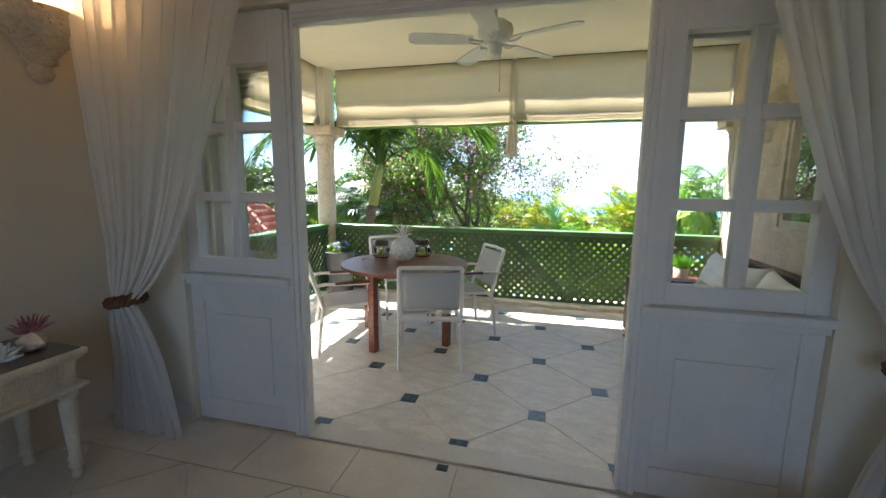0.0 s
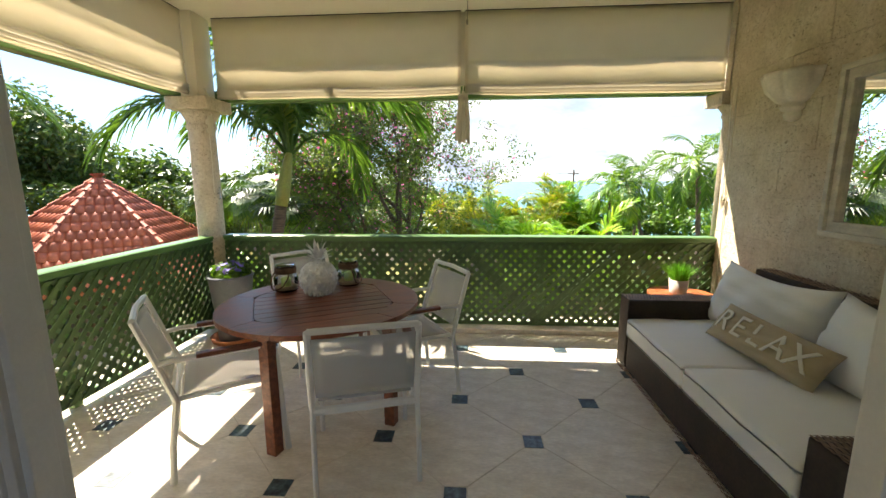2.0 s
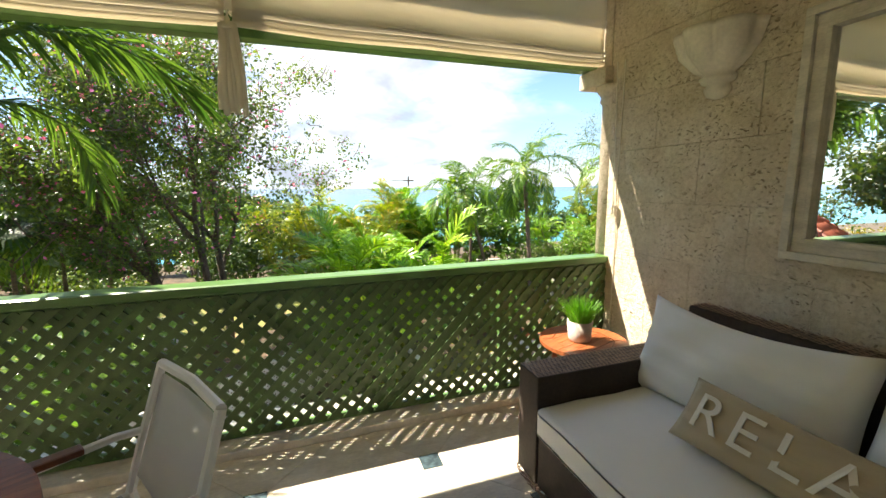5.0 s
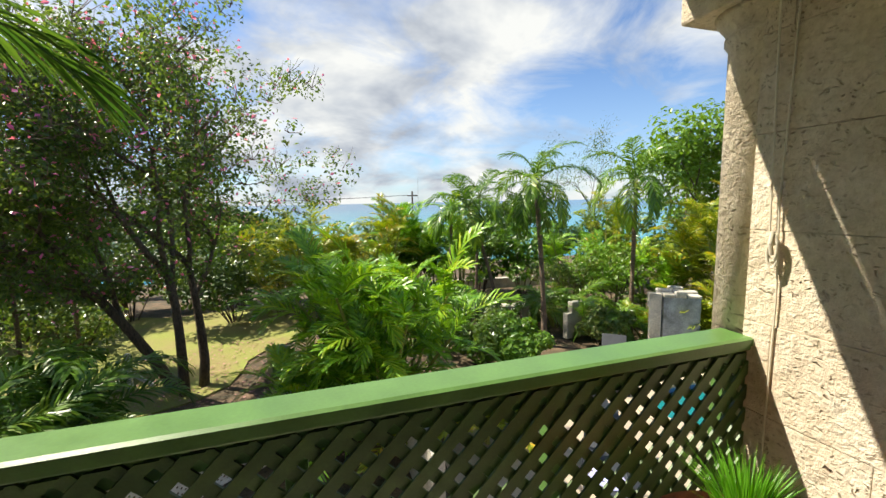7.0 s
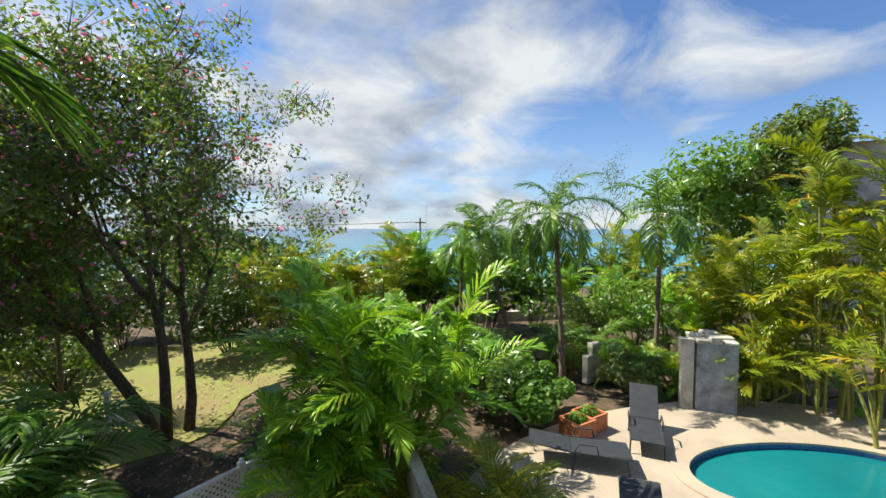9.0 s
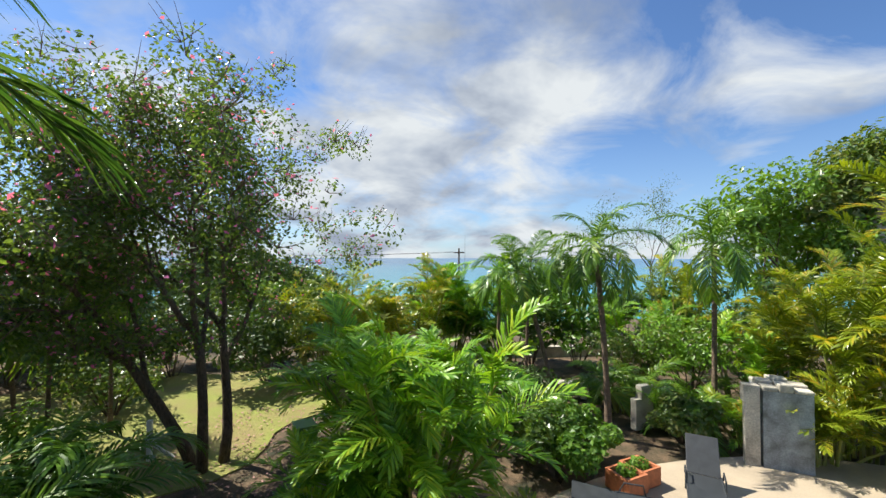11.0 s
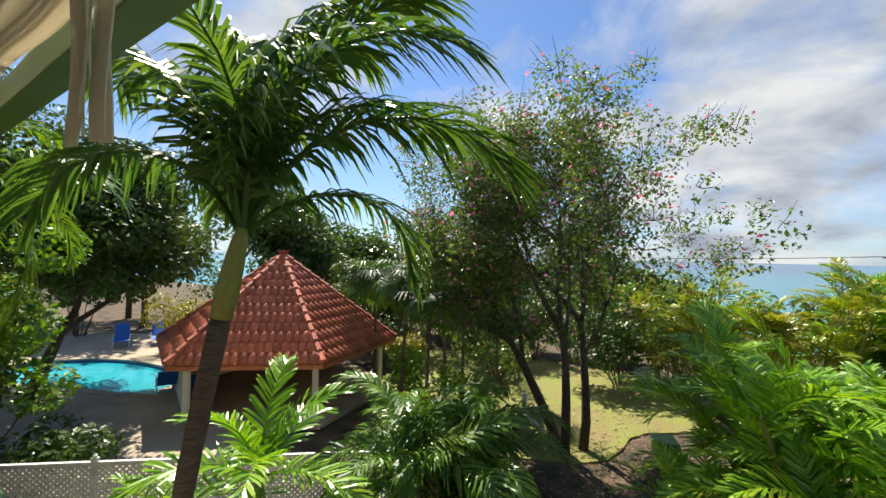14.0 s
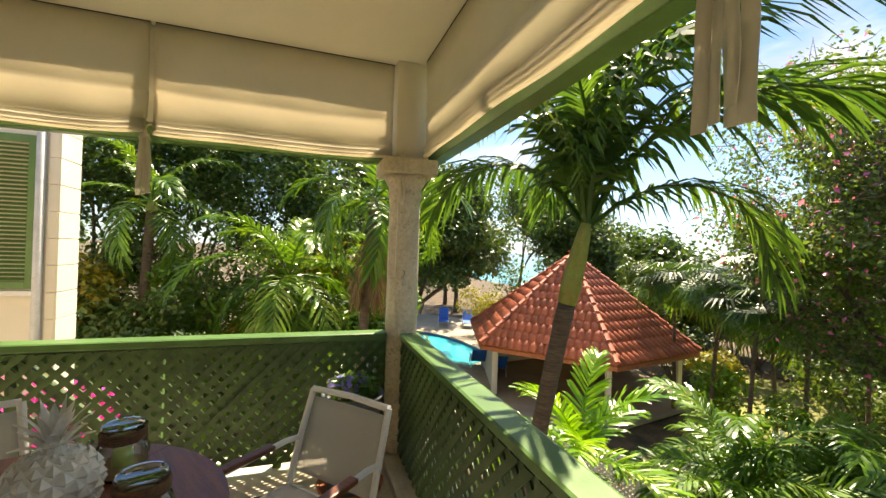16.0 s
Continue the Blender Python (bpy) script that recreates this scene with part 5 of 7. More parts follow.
def footstool():
    th = thing("upholstered_stool", "low cream upholstered stool by the curtain", "stool", at=pose(1.05, -1.28, 0, 0, 0, 12))
    bm = box((-0.28, -0.28, 0.12), (0.28, 0.28, 0.36), 0.05)
    part("seat", bm, CUSHION, th, "", True)
    for x in (-0.22, 0.22):
        for y in (-0.22, 0.22):
            part("leg", tube([(x, y, 0), (x, y, 0.13)], [0.015, 0.022], 10), TEAK, th)


footstool()


def flower_planter():
    th = thing("tall_planter", "tall grey planter with blue-violet flowers on a saucer", "planter", at=pose(-2.46, 2.40, 0))
    part("saucer", lathe([(0.0, 0.0), (0.20, 0.0), (0.215, 0.045), (0.20, 0.045), (0.19, 0.02), (0.0, 0.02)], 28), TERRA, th, "terracotta saucer", True)
    part("pot", lathe([(0.0, 0.021), (0.145, 0.022), (0.16, 0.3), (0.19, 0.60), (0.20, 0.605), (0.20, 0.625), (0.178, 0.625), (0.172, 0.57), (0.0, 0.565)], 32), POT, th, "dark grey tapered pot", True)
    part("soil", lathe([(0.0, 0.56), (0.17, 0.571), (0.0, 0.585)], 20), SOIL, th)
    foliage(th, "foliage", [(0, 0, 0.66, 0.17, 0.09)], 260, 0.035, LEAF_BRIGHT, 5)
    foliage(th, "blossom", [(0.02, -0.03, 0.70, 0.13, 0.05)], 60, 0.028, VIOLET, 6)

# ---- plants ----


def frond_mesh(name, L, n, leaf, lift, droop, hang, width, material, seed):
    """A feather palm leaf along +x from its stalk: an arching rib with two rows of narrow leaflets."""
    rnd = random.Random(seed)
    steps = 24
    pts, dirs = [Vector((0, 0, 0))], []
    for i in range(steps):
        s = i / steps
        a = radians(lift - droop * s ** 1.25)
        d = Vector((math.cos(a), 0.06 * math.sin(3 * s + seed), math.sin(a))).normalized()
        dirs.append(d)
        pts.append(pts[-1] + d * (L / steps))
    dirs.append(dirs[-1])
    bm = bmesh.new()
    idx = list(range(0, steps + 1, 4))
    add_tube(bm, [pts[i] for i in idx], [0.020 * L / 2 * (1 - 0.85 * i / steps) + 0.003 for i in idx], 4, False)
    for k in range(n):
        s = min(0.14 + 0.85 * (k + rnd.uniform(-0.35, 0.35)) / (n - 1), 0.995)
        f = s * steps
        i = min(int(f), steps - 1)
        p = pts[i].lerp(pts[i + 1], f - i)
        d = dirs[i]
        up = Vector((-d.z, 0, d.x)).normalized()
        for side in (-1, 1):
            out = d.cross(up).normalized() * -side
            ln = leaf * (0.62 + 1.25 * s - 1.40 * s * s) * rnd.uniform(0.88, 1.1)
            ang = radians(60 - 34 * s + rnd.uniform(-8, 8))
            v = (d * math.cos(ang) + out * math.sin(ang) + up * rnd.uniform(0.12, 0.48)).normalized()
            w = width * rnd.uniform(0.85, 1.15)
            flat = v.cross(up).normalized()
            flat = (flat + up * rnd.uniform(-0.5, 0.5)).normalized() * w / 2
            h = hang * rnd.uniform(0.7, 1.3)
            m1 = p + v * ln * 0.45 - Vector((0, 0, 1)) * h * ln * 0.12
            m2 = p + v * ln * 0.78 - Vector((0, 0, 1)) * h * ln * 0.38
            e = p + v * ln * 0.96 - Vector((0, 0, 1)) * h * ln * 0.72
            q = [bm.verts.new(c) for c in (p - flat * 0.5, p + flat * 0.5, m1 - flat, m1 + flat, m2 - flat * 0.8, m2 + flat * 0.8, e)]
            bm.faces.new((q[0], q[1], q[3], q[2]))
            bm.faces.new((q[2], q[3], q[5], q[4]))
            bm.faces.new((q[4], q[5], q[6]))
    me = bpy.data.meshes.new(name)
    bm.to_mesh(me)
    bm.free()
    me.materials.append(material)
    return me


FRONDS = {
    "palm": [frond_mesh("frond", 2.2, 36, 0.62, 62 - 16 * k, 95 + 8 * k, 0.7, 0.042, FROND, 10 + k) for k in range(4)],
    "dark": [frond_mesh("frond", 2.0, 36, 0.60, 55 - 14 * k, 100, 0.8, 0.04, FROND_SHADED, 20 + k) for k in range(3)],
    "gold": [frond_mesh("frond", 1.6, 24, 0.50, 66 - 10 * k, 80, 0.4, 0.040, FROND_GOLD, 30 + k) for k in range(3)],
    "bright": [frond_mesh("frond", 1.5, 28, 0.46, 66 - 12 * k, 74 + 6 * k, 0.28, 0.037, FROND_BRIGHT, 40 + k) for k in range(4)],
    "tall": [frond_mesh("frond", 2.6, 60, 0.70, 74 - 10 * k, 100 + 13 * k, 1.1, 0.042, FROND_DEEP, 70 + k) for k in range(4)],
    "dry": [frond_mesh("frond", 1.8, 30, 0.45, -40, 45, 1.2, 0.03, DRY, 50)],
}


def fan_mesh(name, r, n, material, seed):
    """A fan palm leaf: radiating pleated blades on a short stalk."""
    rnd = random.Random(seed)
    bm = tube([(0, 0, 0), (0.35 * r, 0, 0.12 * r), (0.7 * r, 0, 0.1 * r)], [0.012, 0.01, 0.008], 4, False)
    hub = Vector((0.7 * r, 0, 0.1 * r))
    for k in range(n):
        a = radians(-135 + 270 * k / (n - 1))
        d = Vector((math.cos(a), math.sin(a), 0.1))
        s = Vector((-math.sin(a), math.cos(a), 0)) * 0.028 * r * 1.4
        L = r * rnd.uniform(0.8, 1.0)
        e = hub + d * L - Vector((0, 0, 0.35 * L * rnd.uniform(0.6, 1.2)))
        mid = hub + d * L * 0.6
        q = [bm.verts.new(c) for c in (hub, mid - s, mid + s, e)]
        bm.faces.new((q[0], q[1], q[2]))
        bm.faces.new((q[1], q[3], q[2]))
    me = bpy.data.meshes.new(name)
    bm.to_mesh(me)
    bm.free()
    me.materials.append(material)
    return me


FRONDS["fan"] = [fan_mesh("frond", 0.8, 26, FROND_SHADED, 60), fan_mesh("frond", 0.8, 26, FROND, 61)]
GROUND = -3.1


def crown(th, at, kind, count, size, rnd, low=-25, high=70, spin=0.0):
    """Leaves set round a growing point in a spiral, the older ones lower."""
    meshes = FRONDS[kind]
    for k in range(count):
        f = k / max(count - 1, 1)
        az = spin + k * 137.5 + rnd.uniform(-12, 12)
        tilt = high - (high - low) * f ** 0.8 + rnd.uniform(-8, 8) - 45
        me = meshes[min(int(f * len(meshes)), len(meshes) - 1)]
        s = size * rnd.uniform(0.85, 1.1)
        m = Matrix.Translation(at) @ pose(0, 0, 0, 0, 0, az) @ pose(0, 0, 0, rnd.uniform(-14, 14), -tilt * 0.6, 0) @ Matrix.Scale(s, 4)
        shared("frond", me, th, m)


def palm(x, y, top, lean=(0, 0), kind="palm", count=14, size=1.0, r=0.09, seed=0, shaft=0.6, base=GROUND, label="", low=-30):
    rnd = random.Random(seed)
    th = thing("palm_tree", label or "feather palm with a ringed grey-brown trunk", "palm tree", "garden palms", pose(x, y, base))
    h = top - base
    pts = []
    for i in range(9):
        f = i / 8
        pts.append((lean[0] * f ** 1.5, lean[1] * f ** 1.5, h * f))
    cut = max(1 - shaft / h, 0.3)
    stem = []
    for i in range(25):
        f = i / 24 * cut
        stem.append((lean[0] * f ** 1.5, lean[1] * f ** 1.5, h * f))
    part("trunk", tube(stem, [r * (1.35 - 0.45 * min(i / 8, 1)) * (1 + (0.05 if i % 2 else 0)) for i in range(25)], 12), PALM_BARK, th, "", True)
    if shaft > 0.1:
        sh = []
        for i in range(7):
            f = cut + (1 - cut) * i / 6
            sh.append((lean[0] * f ** 1.5, lean[1] * f ** 1.5, h * f))
        part("crownshaft", tube(sh, [r * 0.98, r * 1.06, r * 1.05, r * 0.98, r * 0.88, r * 0.75, r * 0.5], 14), SHAFT, th, "smooth green crownshaft", True)
    crown(th, Vector((lean[0], lean[1], h - 0.05)), kind, count, size, rnd, low, 78, rnd.uniform(0, 360))
    return th


def cane_clump(x, y, height, spread, kind="gold", stems=7, per=6, size=1.0, seed=0, label="", base=GROUND, arch=0.35):
    """A clump of slender ringed canes, each with its own leaves."""
    rnd = random.Random(seed)
    th = thing("cane_palm", label or "clump of yellow-green cane palms", "palm tree", "cane palms", pose(x, y, base))
    for k in range(stems):
        a = rnd.uniform(0, 6.28)
        d = spread * math.sqrt(rnd.random())
        bx, by = 0.35 * d * math.cos(a), 0.35 * d * math.sin(a)
        h = height * rnd.uniform(0.35, 1.0)
        tx, ty = d * math.cos(a), d * math.sin(a)
        pts = [(bx + (tx - bx) * f ** 1.6, by + (ty - by) * f ** 1.6, h * f) for f in (0, 0.2, 0.4, 0.6, 0.8, 1.0)]
        part("cane", tube(pts, [0.04, 0.036, 0.034, 0.032, 0.03, 0.022], 7), SHAFT if kind != "dark" else PALM_BARK, th)
        meshes = FRONDS[kind]
        for j in range(per):
            f = j / max(per - 1, 1)
            az = rnd.uniform(0, 360)
            tilt = 28 - 42 * f + rnd.uniform(-8, 8)
            g = 1 - (0.5 * f * rnd.random() if height > 2 else 0)
            g5 = min(int(g * 5), 4)
            foot = Vector(pts[g5]).lerp(Vector(pts[g5 + 1]), g * 5 - g5)
            m = Matrix.Translation(foot) @ pose(0, 0, 0, 0, 0, az) @ pose(0, 0, 0, rnd.uniform(-25, 25), -tilt, 0) @ Matrix.Scale(size * rnd.uniform(0.75, 1.1), 4)
            shared("frond", meshes[rnd.randrange(len(meshes))], th, m)
    return th


def leaf_cloud(blobs, count, size, rnd, spread=1.0):
    """Small folded leaves scattered in soft-edged clumps; returns vertex and face lists."""
    verts, faces = [], []
    weights = [b[3] ** 2 for b in blobs]
    pick = rnd.choices(range(len(blobs)), weights, k=count)
    for k in pick:
        cx, cy, cz, r, rz = blobs[k]
        while True:
            v = Vector((rnd.uniform(-1, 1), rnd.uniform(-1, 1), rnd.uniform(-1, 1)))
            if 0.05 < v.length < 1:
                break
        v = v.normalized() * v.length ** 0.6
        c = Vector((cx + v.x * r, cy + v.y * r, cz + v.z * rz))
        n = (v.normalized() * 0.6 + Vector((rnd.uniform(-1, 1), rnd.uniform(-1, 1), rnd.uniform(0.0, 1.4)))).normalized()
        u = n.orthogonal().normalized()
        u = Matrix.Rotation(rnd.uniform(0, 6.28), 3, n) @ u
        w = n.cross(u)
        s = size * rnd.uniform(0.6, 1.25)
        b = len(verts)
        verts += [c - u * s, c + w * s * 0.55 + n * s * 0.18, c + u * s, c - w * s * 0.55 + n * s * 0.18]
        faces += [(b, b + 1, b + 2), (b, b + 2, b + 3)]
    return verts, faces


def foliage(th, name, blobs, count, size, material, seed):
    verts, faces = leaf_cloud(blobs, count, size, random.Random(seed))
    me = bpy.data.meshes.new(name)
    me.from_pydata(verts, [], faces)
    me.materials.append(material)
    ob = new(name, me)
    ob.parent = th
    return ob


def tree(x, y, height, radius, name, label, leaf_mat, leaves=9000, leaf=0.09, seed=0, trunk=0.2, stems=1, fork=0.3, flat=0.75, clump=0.8, base=GROUND, offset=(0, 0), flowers=None, low=0.35, fill=0, twigs=0, foot=1.0):
    """A branching tree: tapered limbs that fork towards the edge of the crown, with clumps of leaves round their ends."""
    rnd = random.Random(seed)
    th = thing(name, label, "tree", "garden trees", pose(x, y, base))
    bm = bmesh.new()
    ends = []

    def limb(p, d, length, r, depth):
        pts, rad = [p], [r]
        n = 4
        for i in range(n):
            d = (d + Vector((rnd.uniform(-0.22, 0.22), rnd.uniform(-0.22, 0.22), rnd.uniform(-0.08, 0.16)))).normalized()
            p = p + d * length / n
            pts.append(p)
            rad.append(r * (1 - 0.4 * (i + 1) / n))
        add_tube(bm, pts, rad, 7 if depth < 2 else 5, depth == 0)
        if depth >= 2:
            ends.append(pts[-1])
            ends.append(pts[2])
        if depth < 4:
            kids = 3 if depth < 2 else 2
            for k in range(kids):
                a = 6.28 * (k + rnd.uniform(0, 0.6)) / kids
                t = d.orthogonal().normalized()
                t = Matrix.Rotation(a, 3, d) @ t
                nd = (d * rnd.uniform(0.5, 0.9) + t * rnd.uniform(0.5, 0.9) + Vector((0, 0, 0.12))).normalized()
                limb(pts[-1] if k else pts[-2], nd, length * rnd.uniform(0.62, 0.82), rad[-1] * 0.8, depth + 1)
    for s in range(stems):
        a = 6.28 * s / stems + rnd.uniform(0, 1)
        d = Vector((0.45 * math.cos(a) * (stems > 1) + rnd.uniform(-0.1, 0.1), 0.45 * math.sin(a) * (stems > 1) + rnd.uniform(-0.1, 0.1), 1)).normalized()
        limb(Vector((0.3 * math.cos(a) * (stems > 1), 0.3 * math.sin(a) * (stems > 1), -0.1)), d, height * fork, trunk, 0)
    # stretch the limb ends to the crown's outline
    hi = max(e.z for e in ends)
    wide = max(max(abs(e.x), abs(e.y)) for e in ends)
    kx, kz = radius * 0.86 / wide, height * 0.93 / hi
    for v in bm.verts:
        f = min(max(v.co.z / hi, 0), 1)
        v.co.x = v.co.x * (1 + (kx - 1) * f) + offset[0] * f
        v.co.y = v.co.y * (1 + (kx - 1) * f) + offset[1] * f
        v.co.z *= kz
    part("trunk", bm, BARK, th, "", True)
    blobs = []
    for e in ends:
        f = min(max(e.z / hi, 0), 1)
        z = e.z * kz
        if z < height * low:
            z = height * low + rnd.uniform(0, 0.25) * height
        c = clump * rnd.uniform(0.6, 1.25)
        blobs.append((e.x * (1 + (kx - 1) * f) + offset[0] * f, e.y * (1 + (kx - 1) * f) + offset[1] * f, z, c, c * flat))
    for k in range(fill):
        a, d = rnd.uniform(0, 6.28), radius * 0.92 * rnd.random() ** 0.45
        v = rnd.uniform(-1, 1)
        c = clump * rnd.uniform(0.5, 1.0)
        blobs.append((d * math.cos(a) * math.sqrt(1 - 0.7 * v * v) + offset[0], d * math.sin(a) * math.sqrt(1 - 0.7 * v * v) + offset[1], height * (0.5 + 0.5 * low + 0.5 * (1 - low) * v * 0.92), c, c * flat))
    # the crown narrows towards its foot
    def narrow(z):
        f = min(max((z / height - low) / 0.3, 0), 1)
        return foot + (1 - foot) * f
    blobs = [(offset[0] + (b[0] - offset[0]) * narrow(b[2]), offset[1] + (b[1] - offset[1]) * narrow(b[2]), *b[2:]) for b in blobs]
    foliage(th, "crown", blobs, leaves, leaf, leaf_mat, seed + 1)
    if twigs:
        bm = bmesh.new()
        for k in range(twigs):
            b = blobs[rnd.randrange(len(blobs))]
            p = Vector(b[:3])
            q = p + Vector((rnd.uniform(-1, 1), rnd.uniform(-1, 1), rnd.uniform(0.1, 1.3))).normalized() * b[3] * rnd.uniform(0.8, 1.5)
            add_tube(bm, [p, p.lerp(q, 0.5) + Vector((rnd.uniform(-0.08, 0.08), rnd.uniform(-0.08, 0.08), -0.04)), q], [0.011, 0.008, 0.003], 3, False)
        part("twig", bm, TWIG, th)
    if flowers:
        foliage(th, "blossom", [(b[0], b[1], b[2] + b[4] * 0.3, b[3] * 1.05, b[4] * 1.05) for b in blobs], flowers, leaf * 1.1, PETAL, seed + 2)
    return th


def shrub(x, y, r, h, material, seed, leaves=1800, leaf=0.06, base=GROUND, label="dense leafy green garden shrub", name="shrub"):
    rnd = random.Random(seed)
    th = thing(name, label, "shrub", "garden shrubs", pose(x, y, base))
    bm = bmesh.new()
    blobs = []
    for k in range(11):
        a, d = rnd.uniform(0, 6.28), r * math.sqrt(rnd.random()) * 0.8
        z = h * rnd.uniform(0.35, 0.85)
        p = Vector((d * math.cos(a), d * math.sin(a), z))
        add_tube(bm, [(p.x * 0.1, p.y * 0.1, -0.05), p * 0.5 + Vector((0, 0, 0.05)), p], [0.025, 0.018, 0.008], 5)
        c = r * rnd.uniform(0.3, 0.5)
        blobs.append((p.x, p.y, p.z, c, c * 0.8))
    part("branch", bm, BARK, th)
    foliage(th, "foliage", blobs, leaves, leaf, material, seed + 5)
    return th


flower_planter()

# ---- garden ground, pools and sea ----


def ground():
    xs = [-4000, -600, -120, -60, -40] + [-30 + 2.5 * i for i in range(25)] + [40, 60, 120, 600, 4000]
    ys = [-4000, -400, -60, -20] + [-8 + 2.5 * i for i in range(18)] + [44, 52, 60, 70, 78, 120, 4400]
    verts = []
    for x in xs:
        for y in ys:
            z = GROUND - 0.004
            if y > 18:
                z -= min((y - 18) / 52, 1) ** 1.3 * 6.6
            if 2 < y < 40 and abs(x) < 40:
                z += 0.05 * noise.noise((x * 0.3, y * 0.3, 0)) - 0.05
            verts.append((x, y, z))
    ob = grid_mesh("ground", verts, len(xs), len(ys), EARTH, None, True)
    tagged(ob, "brown leaf-strewn garden ground", "", "", "structure")


ground()


def sea():
    bm = bmesh.new()
    vs = [bm.verts.new(p) for p in ((-4800, 62, -9.2), (4800, 62, -9.2), (4800, 4600, -9.2), (-4800, 4600, -9.2))]
    bm.faces.new(vs)
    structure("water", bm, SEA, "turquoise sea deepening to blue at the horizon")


sea()


def lawn():
    bm = bmesh.new()
    n = 40
    ring = []
    for k in range(n):
        a = 2 * math.pi * k / n
        r = 1 + 0.12 * math.sin(3 * a) + 0.07 * math.sin(7 * a + 1)
        ring.append((-5.6 + 5.6 * r * math.cos(a), 16.5 + 5.2 * r * math.sin(a)))
    add_prism(bm, ring, GROUND - 0.05, GROUND - 0.01)
    structure("lawn", bm, LAWN, "dry yellow-green lawn under the flowering tree")
    bm = bmesh.new()
    ring = [(-12.5 + 4.8 * math.cos(a), 6.2 + 1.5 * math.sin(a)) for a in (2 * math.pi * k / n for k in range(n))]
    add_prism(bm, ring, GROUND - 0.05, GROUND - 0.01)
    structure("lawn_side", bm, LAWN, "short green lawn strip by the pool")


lawn()


def pool(name, cx, cy, rx, ry, turn, outer, z, label, wob=0.0, fluid=POOL):
    n = 56
    inn, out, cop = [], [], []
    c, s = math.cos(radians(turn)), math.sin(radians(turn))
    for k in range(n):
        a = 2 * math.pi * k / n
        r = 1 + wob * math.sin(2 * a + 0.6) + wob * 0.7 * math.sin(3 * a + 2)
        x, y = rx * r * math.cos(a), ry * r * math.sin(a)
        inn.append((cx + c * x - s * y, cy + s * x + c * y))
        x, y = (rx * r + 0.32) * math.cos(a), (ry * r + 0.32) * math.sin(a)
        cop.append((cx + c * x - s * y, cy + s * x + c * y))
        f = outer(a)
        out.append((cx + f[0], cy + f[1]))

    def band(a, za, b, zb):
        bm = bmesh.new()
        va = [bm.verts.new((*p, za)) for p in a]
        vb = [bm.verts.new((*p, zb)) for p in b]
        for k in range(n):
            bm.faces.new((va[k], va[(k + 1) % n], vb[(k + 1) % n], vb[k]))
        return bm
    structure("pavement_" + name, band(cop, z, out, z), PAVING, "sunlit pale paving round the pool")
    bm = bmesh.new()
    rings = [(inn, z - 0.02), (inn, z + 0.03), (cop, z + 0.03), (cop, z - 0.05)]
    vs = [[bm.verts.new((*p, h)) for p in ring] for ring, h in rings]
    for v0, v1 in zip(vs, vs[1:]):
        for k in range(n):
            bm.faces.new((v0[k], v0[(k + 1) % n], v1[(k + 1) % n], v1[k]))
    structure("coping_" + name, bm, PAVING, "rounded pale stone pool coping")
    structure("pool_side_" + name, band(inn, z - 0.02, inn, z - 0.3), POOL_TILE, "band of blue pool tiles")
    bm = bmesh.new()
    bm.faces.new([bm.verts.new((*p, z - 0.12)) for p in inn])
    structure("water_" + name, bm, fluid, label)


pool("plunge", 9.35, 7.35, 2.35, 1.15, -16, lambda a: (5.6 * math.cos(a) - 1.3, 3.1 * math.sin(a) + 0.3), -2.93, "small deep turquoise plunge pool", fluid=PLUNGE)
pool("large", -18.3, 7.9, 3.9, 1.75, 14, lambda a: (9.5 * math.cos(a), 6.0 * math.sin(a)), -2.93, "large bright blue swimming pool", 0.13)


# ---- fences and walls ----


def lattice_fence(name, p, q, z0, z1, panels, label):
    a, b = Vector((*p, 0)), Vector((*q, 0))
    L = (b - a).length
    th = thing(name, label, "fence", "white fences", pose(p[0], p[1], z0, 0, 0, math.degrees(math.atan2(q[1] - p[1], q[0] - p[0]))))
    h = z1 - z0
    for i in range(panels + 1):
        x = L * i / panels
        bm = box((x - 0.045, -0.045, -0.1), (x + 0.045, 0.045, h + 0.06), 0.006)
        add_lathe(bm, [(0.05, 0.0), (0.02, 0.02), (0.035, 0.045), (0.0, 0.075)], 10, (x, 0, h + 0.06))
        part("post", bm, WHITE_FENCE, th)
    part("top_rail", box((0, -0.03, h - 0.05), (L, 0.035, h), 0.004), WHITE_FENCE, th)
    part("bottom_rail", box((0, -0.02, 0.05), (L, 0.03, 0.1), 0.004), WHITE_FENCE, th)
    step, w = 0.105, 0.03
    bm = bmesh.new()
    m = Matrix(((1, 0, 0, 0), (0, 0, 1, 0), (0, 1, 0, 0), (0, 0, 0, 1)))
    for layer, sgn in enumerate((1, -1)):
        k = -h
        while k < L:
            poly = [(k - w, 0.1), (k + w, 0.1), (k + h + w, h), (k + h - w, h)] if sgn > 0 else [(k + h - w, 0.1), (k + h + w, 0.1), (k + w, h), (k - w, h)]
            poly = clip_poly(poly, 0, L, 0.1, h - 0.05)
            if poly:
                add_prism(bm, poly, layer * 0.008, layer * 0.008 + 0.007, m)
            k += step
    part("lattice", bm, WHITE_FENCE, th, "white diagonal lattice panels")


lattice_fence("garden_fence", (-11.2, 2.5), (-3.83, 8.95), GROUND, -1.93, 5, "white painted lattice garden fence")
lattice_fence("garden_fence", (-2.75, 7.35), (0.6, 10.0), GROUND, -2.0, 3, "white painted lattice garden fence")


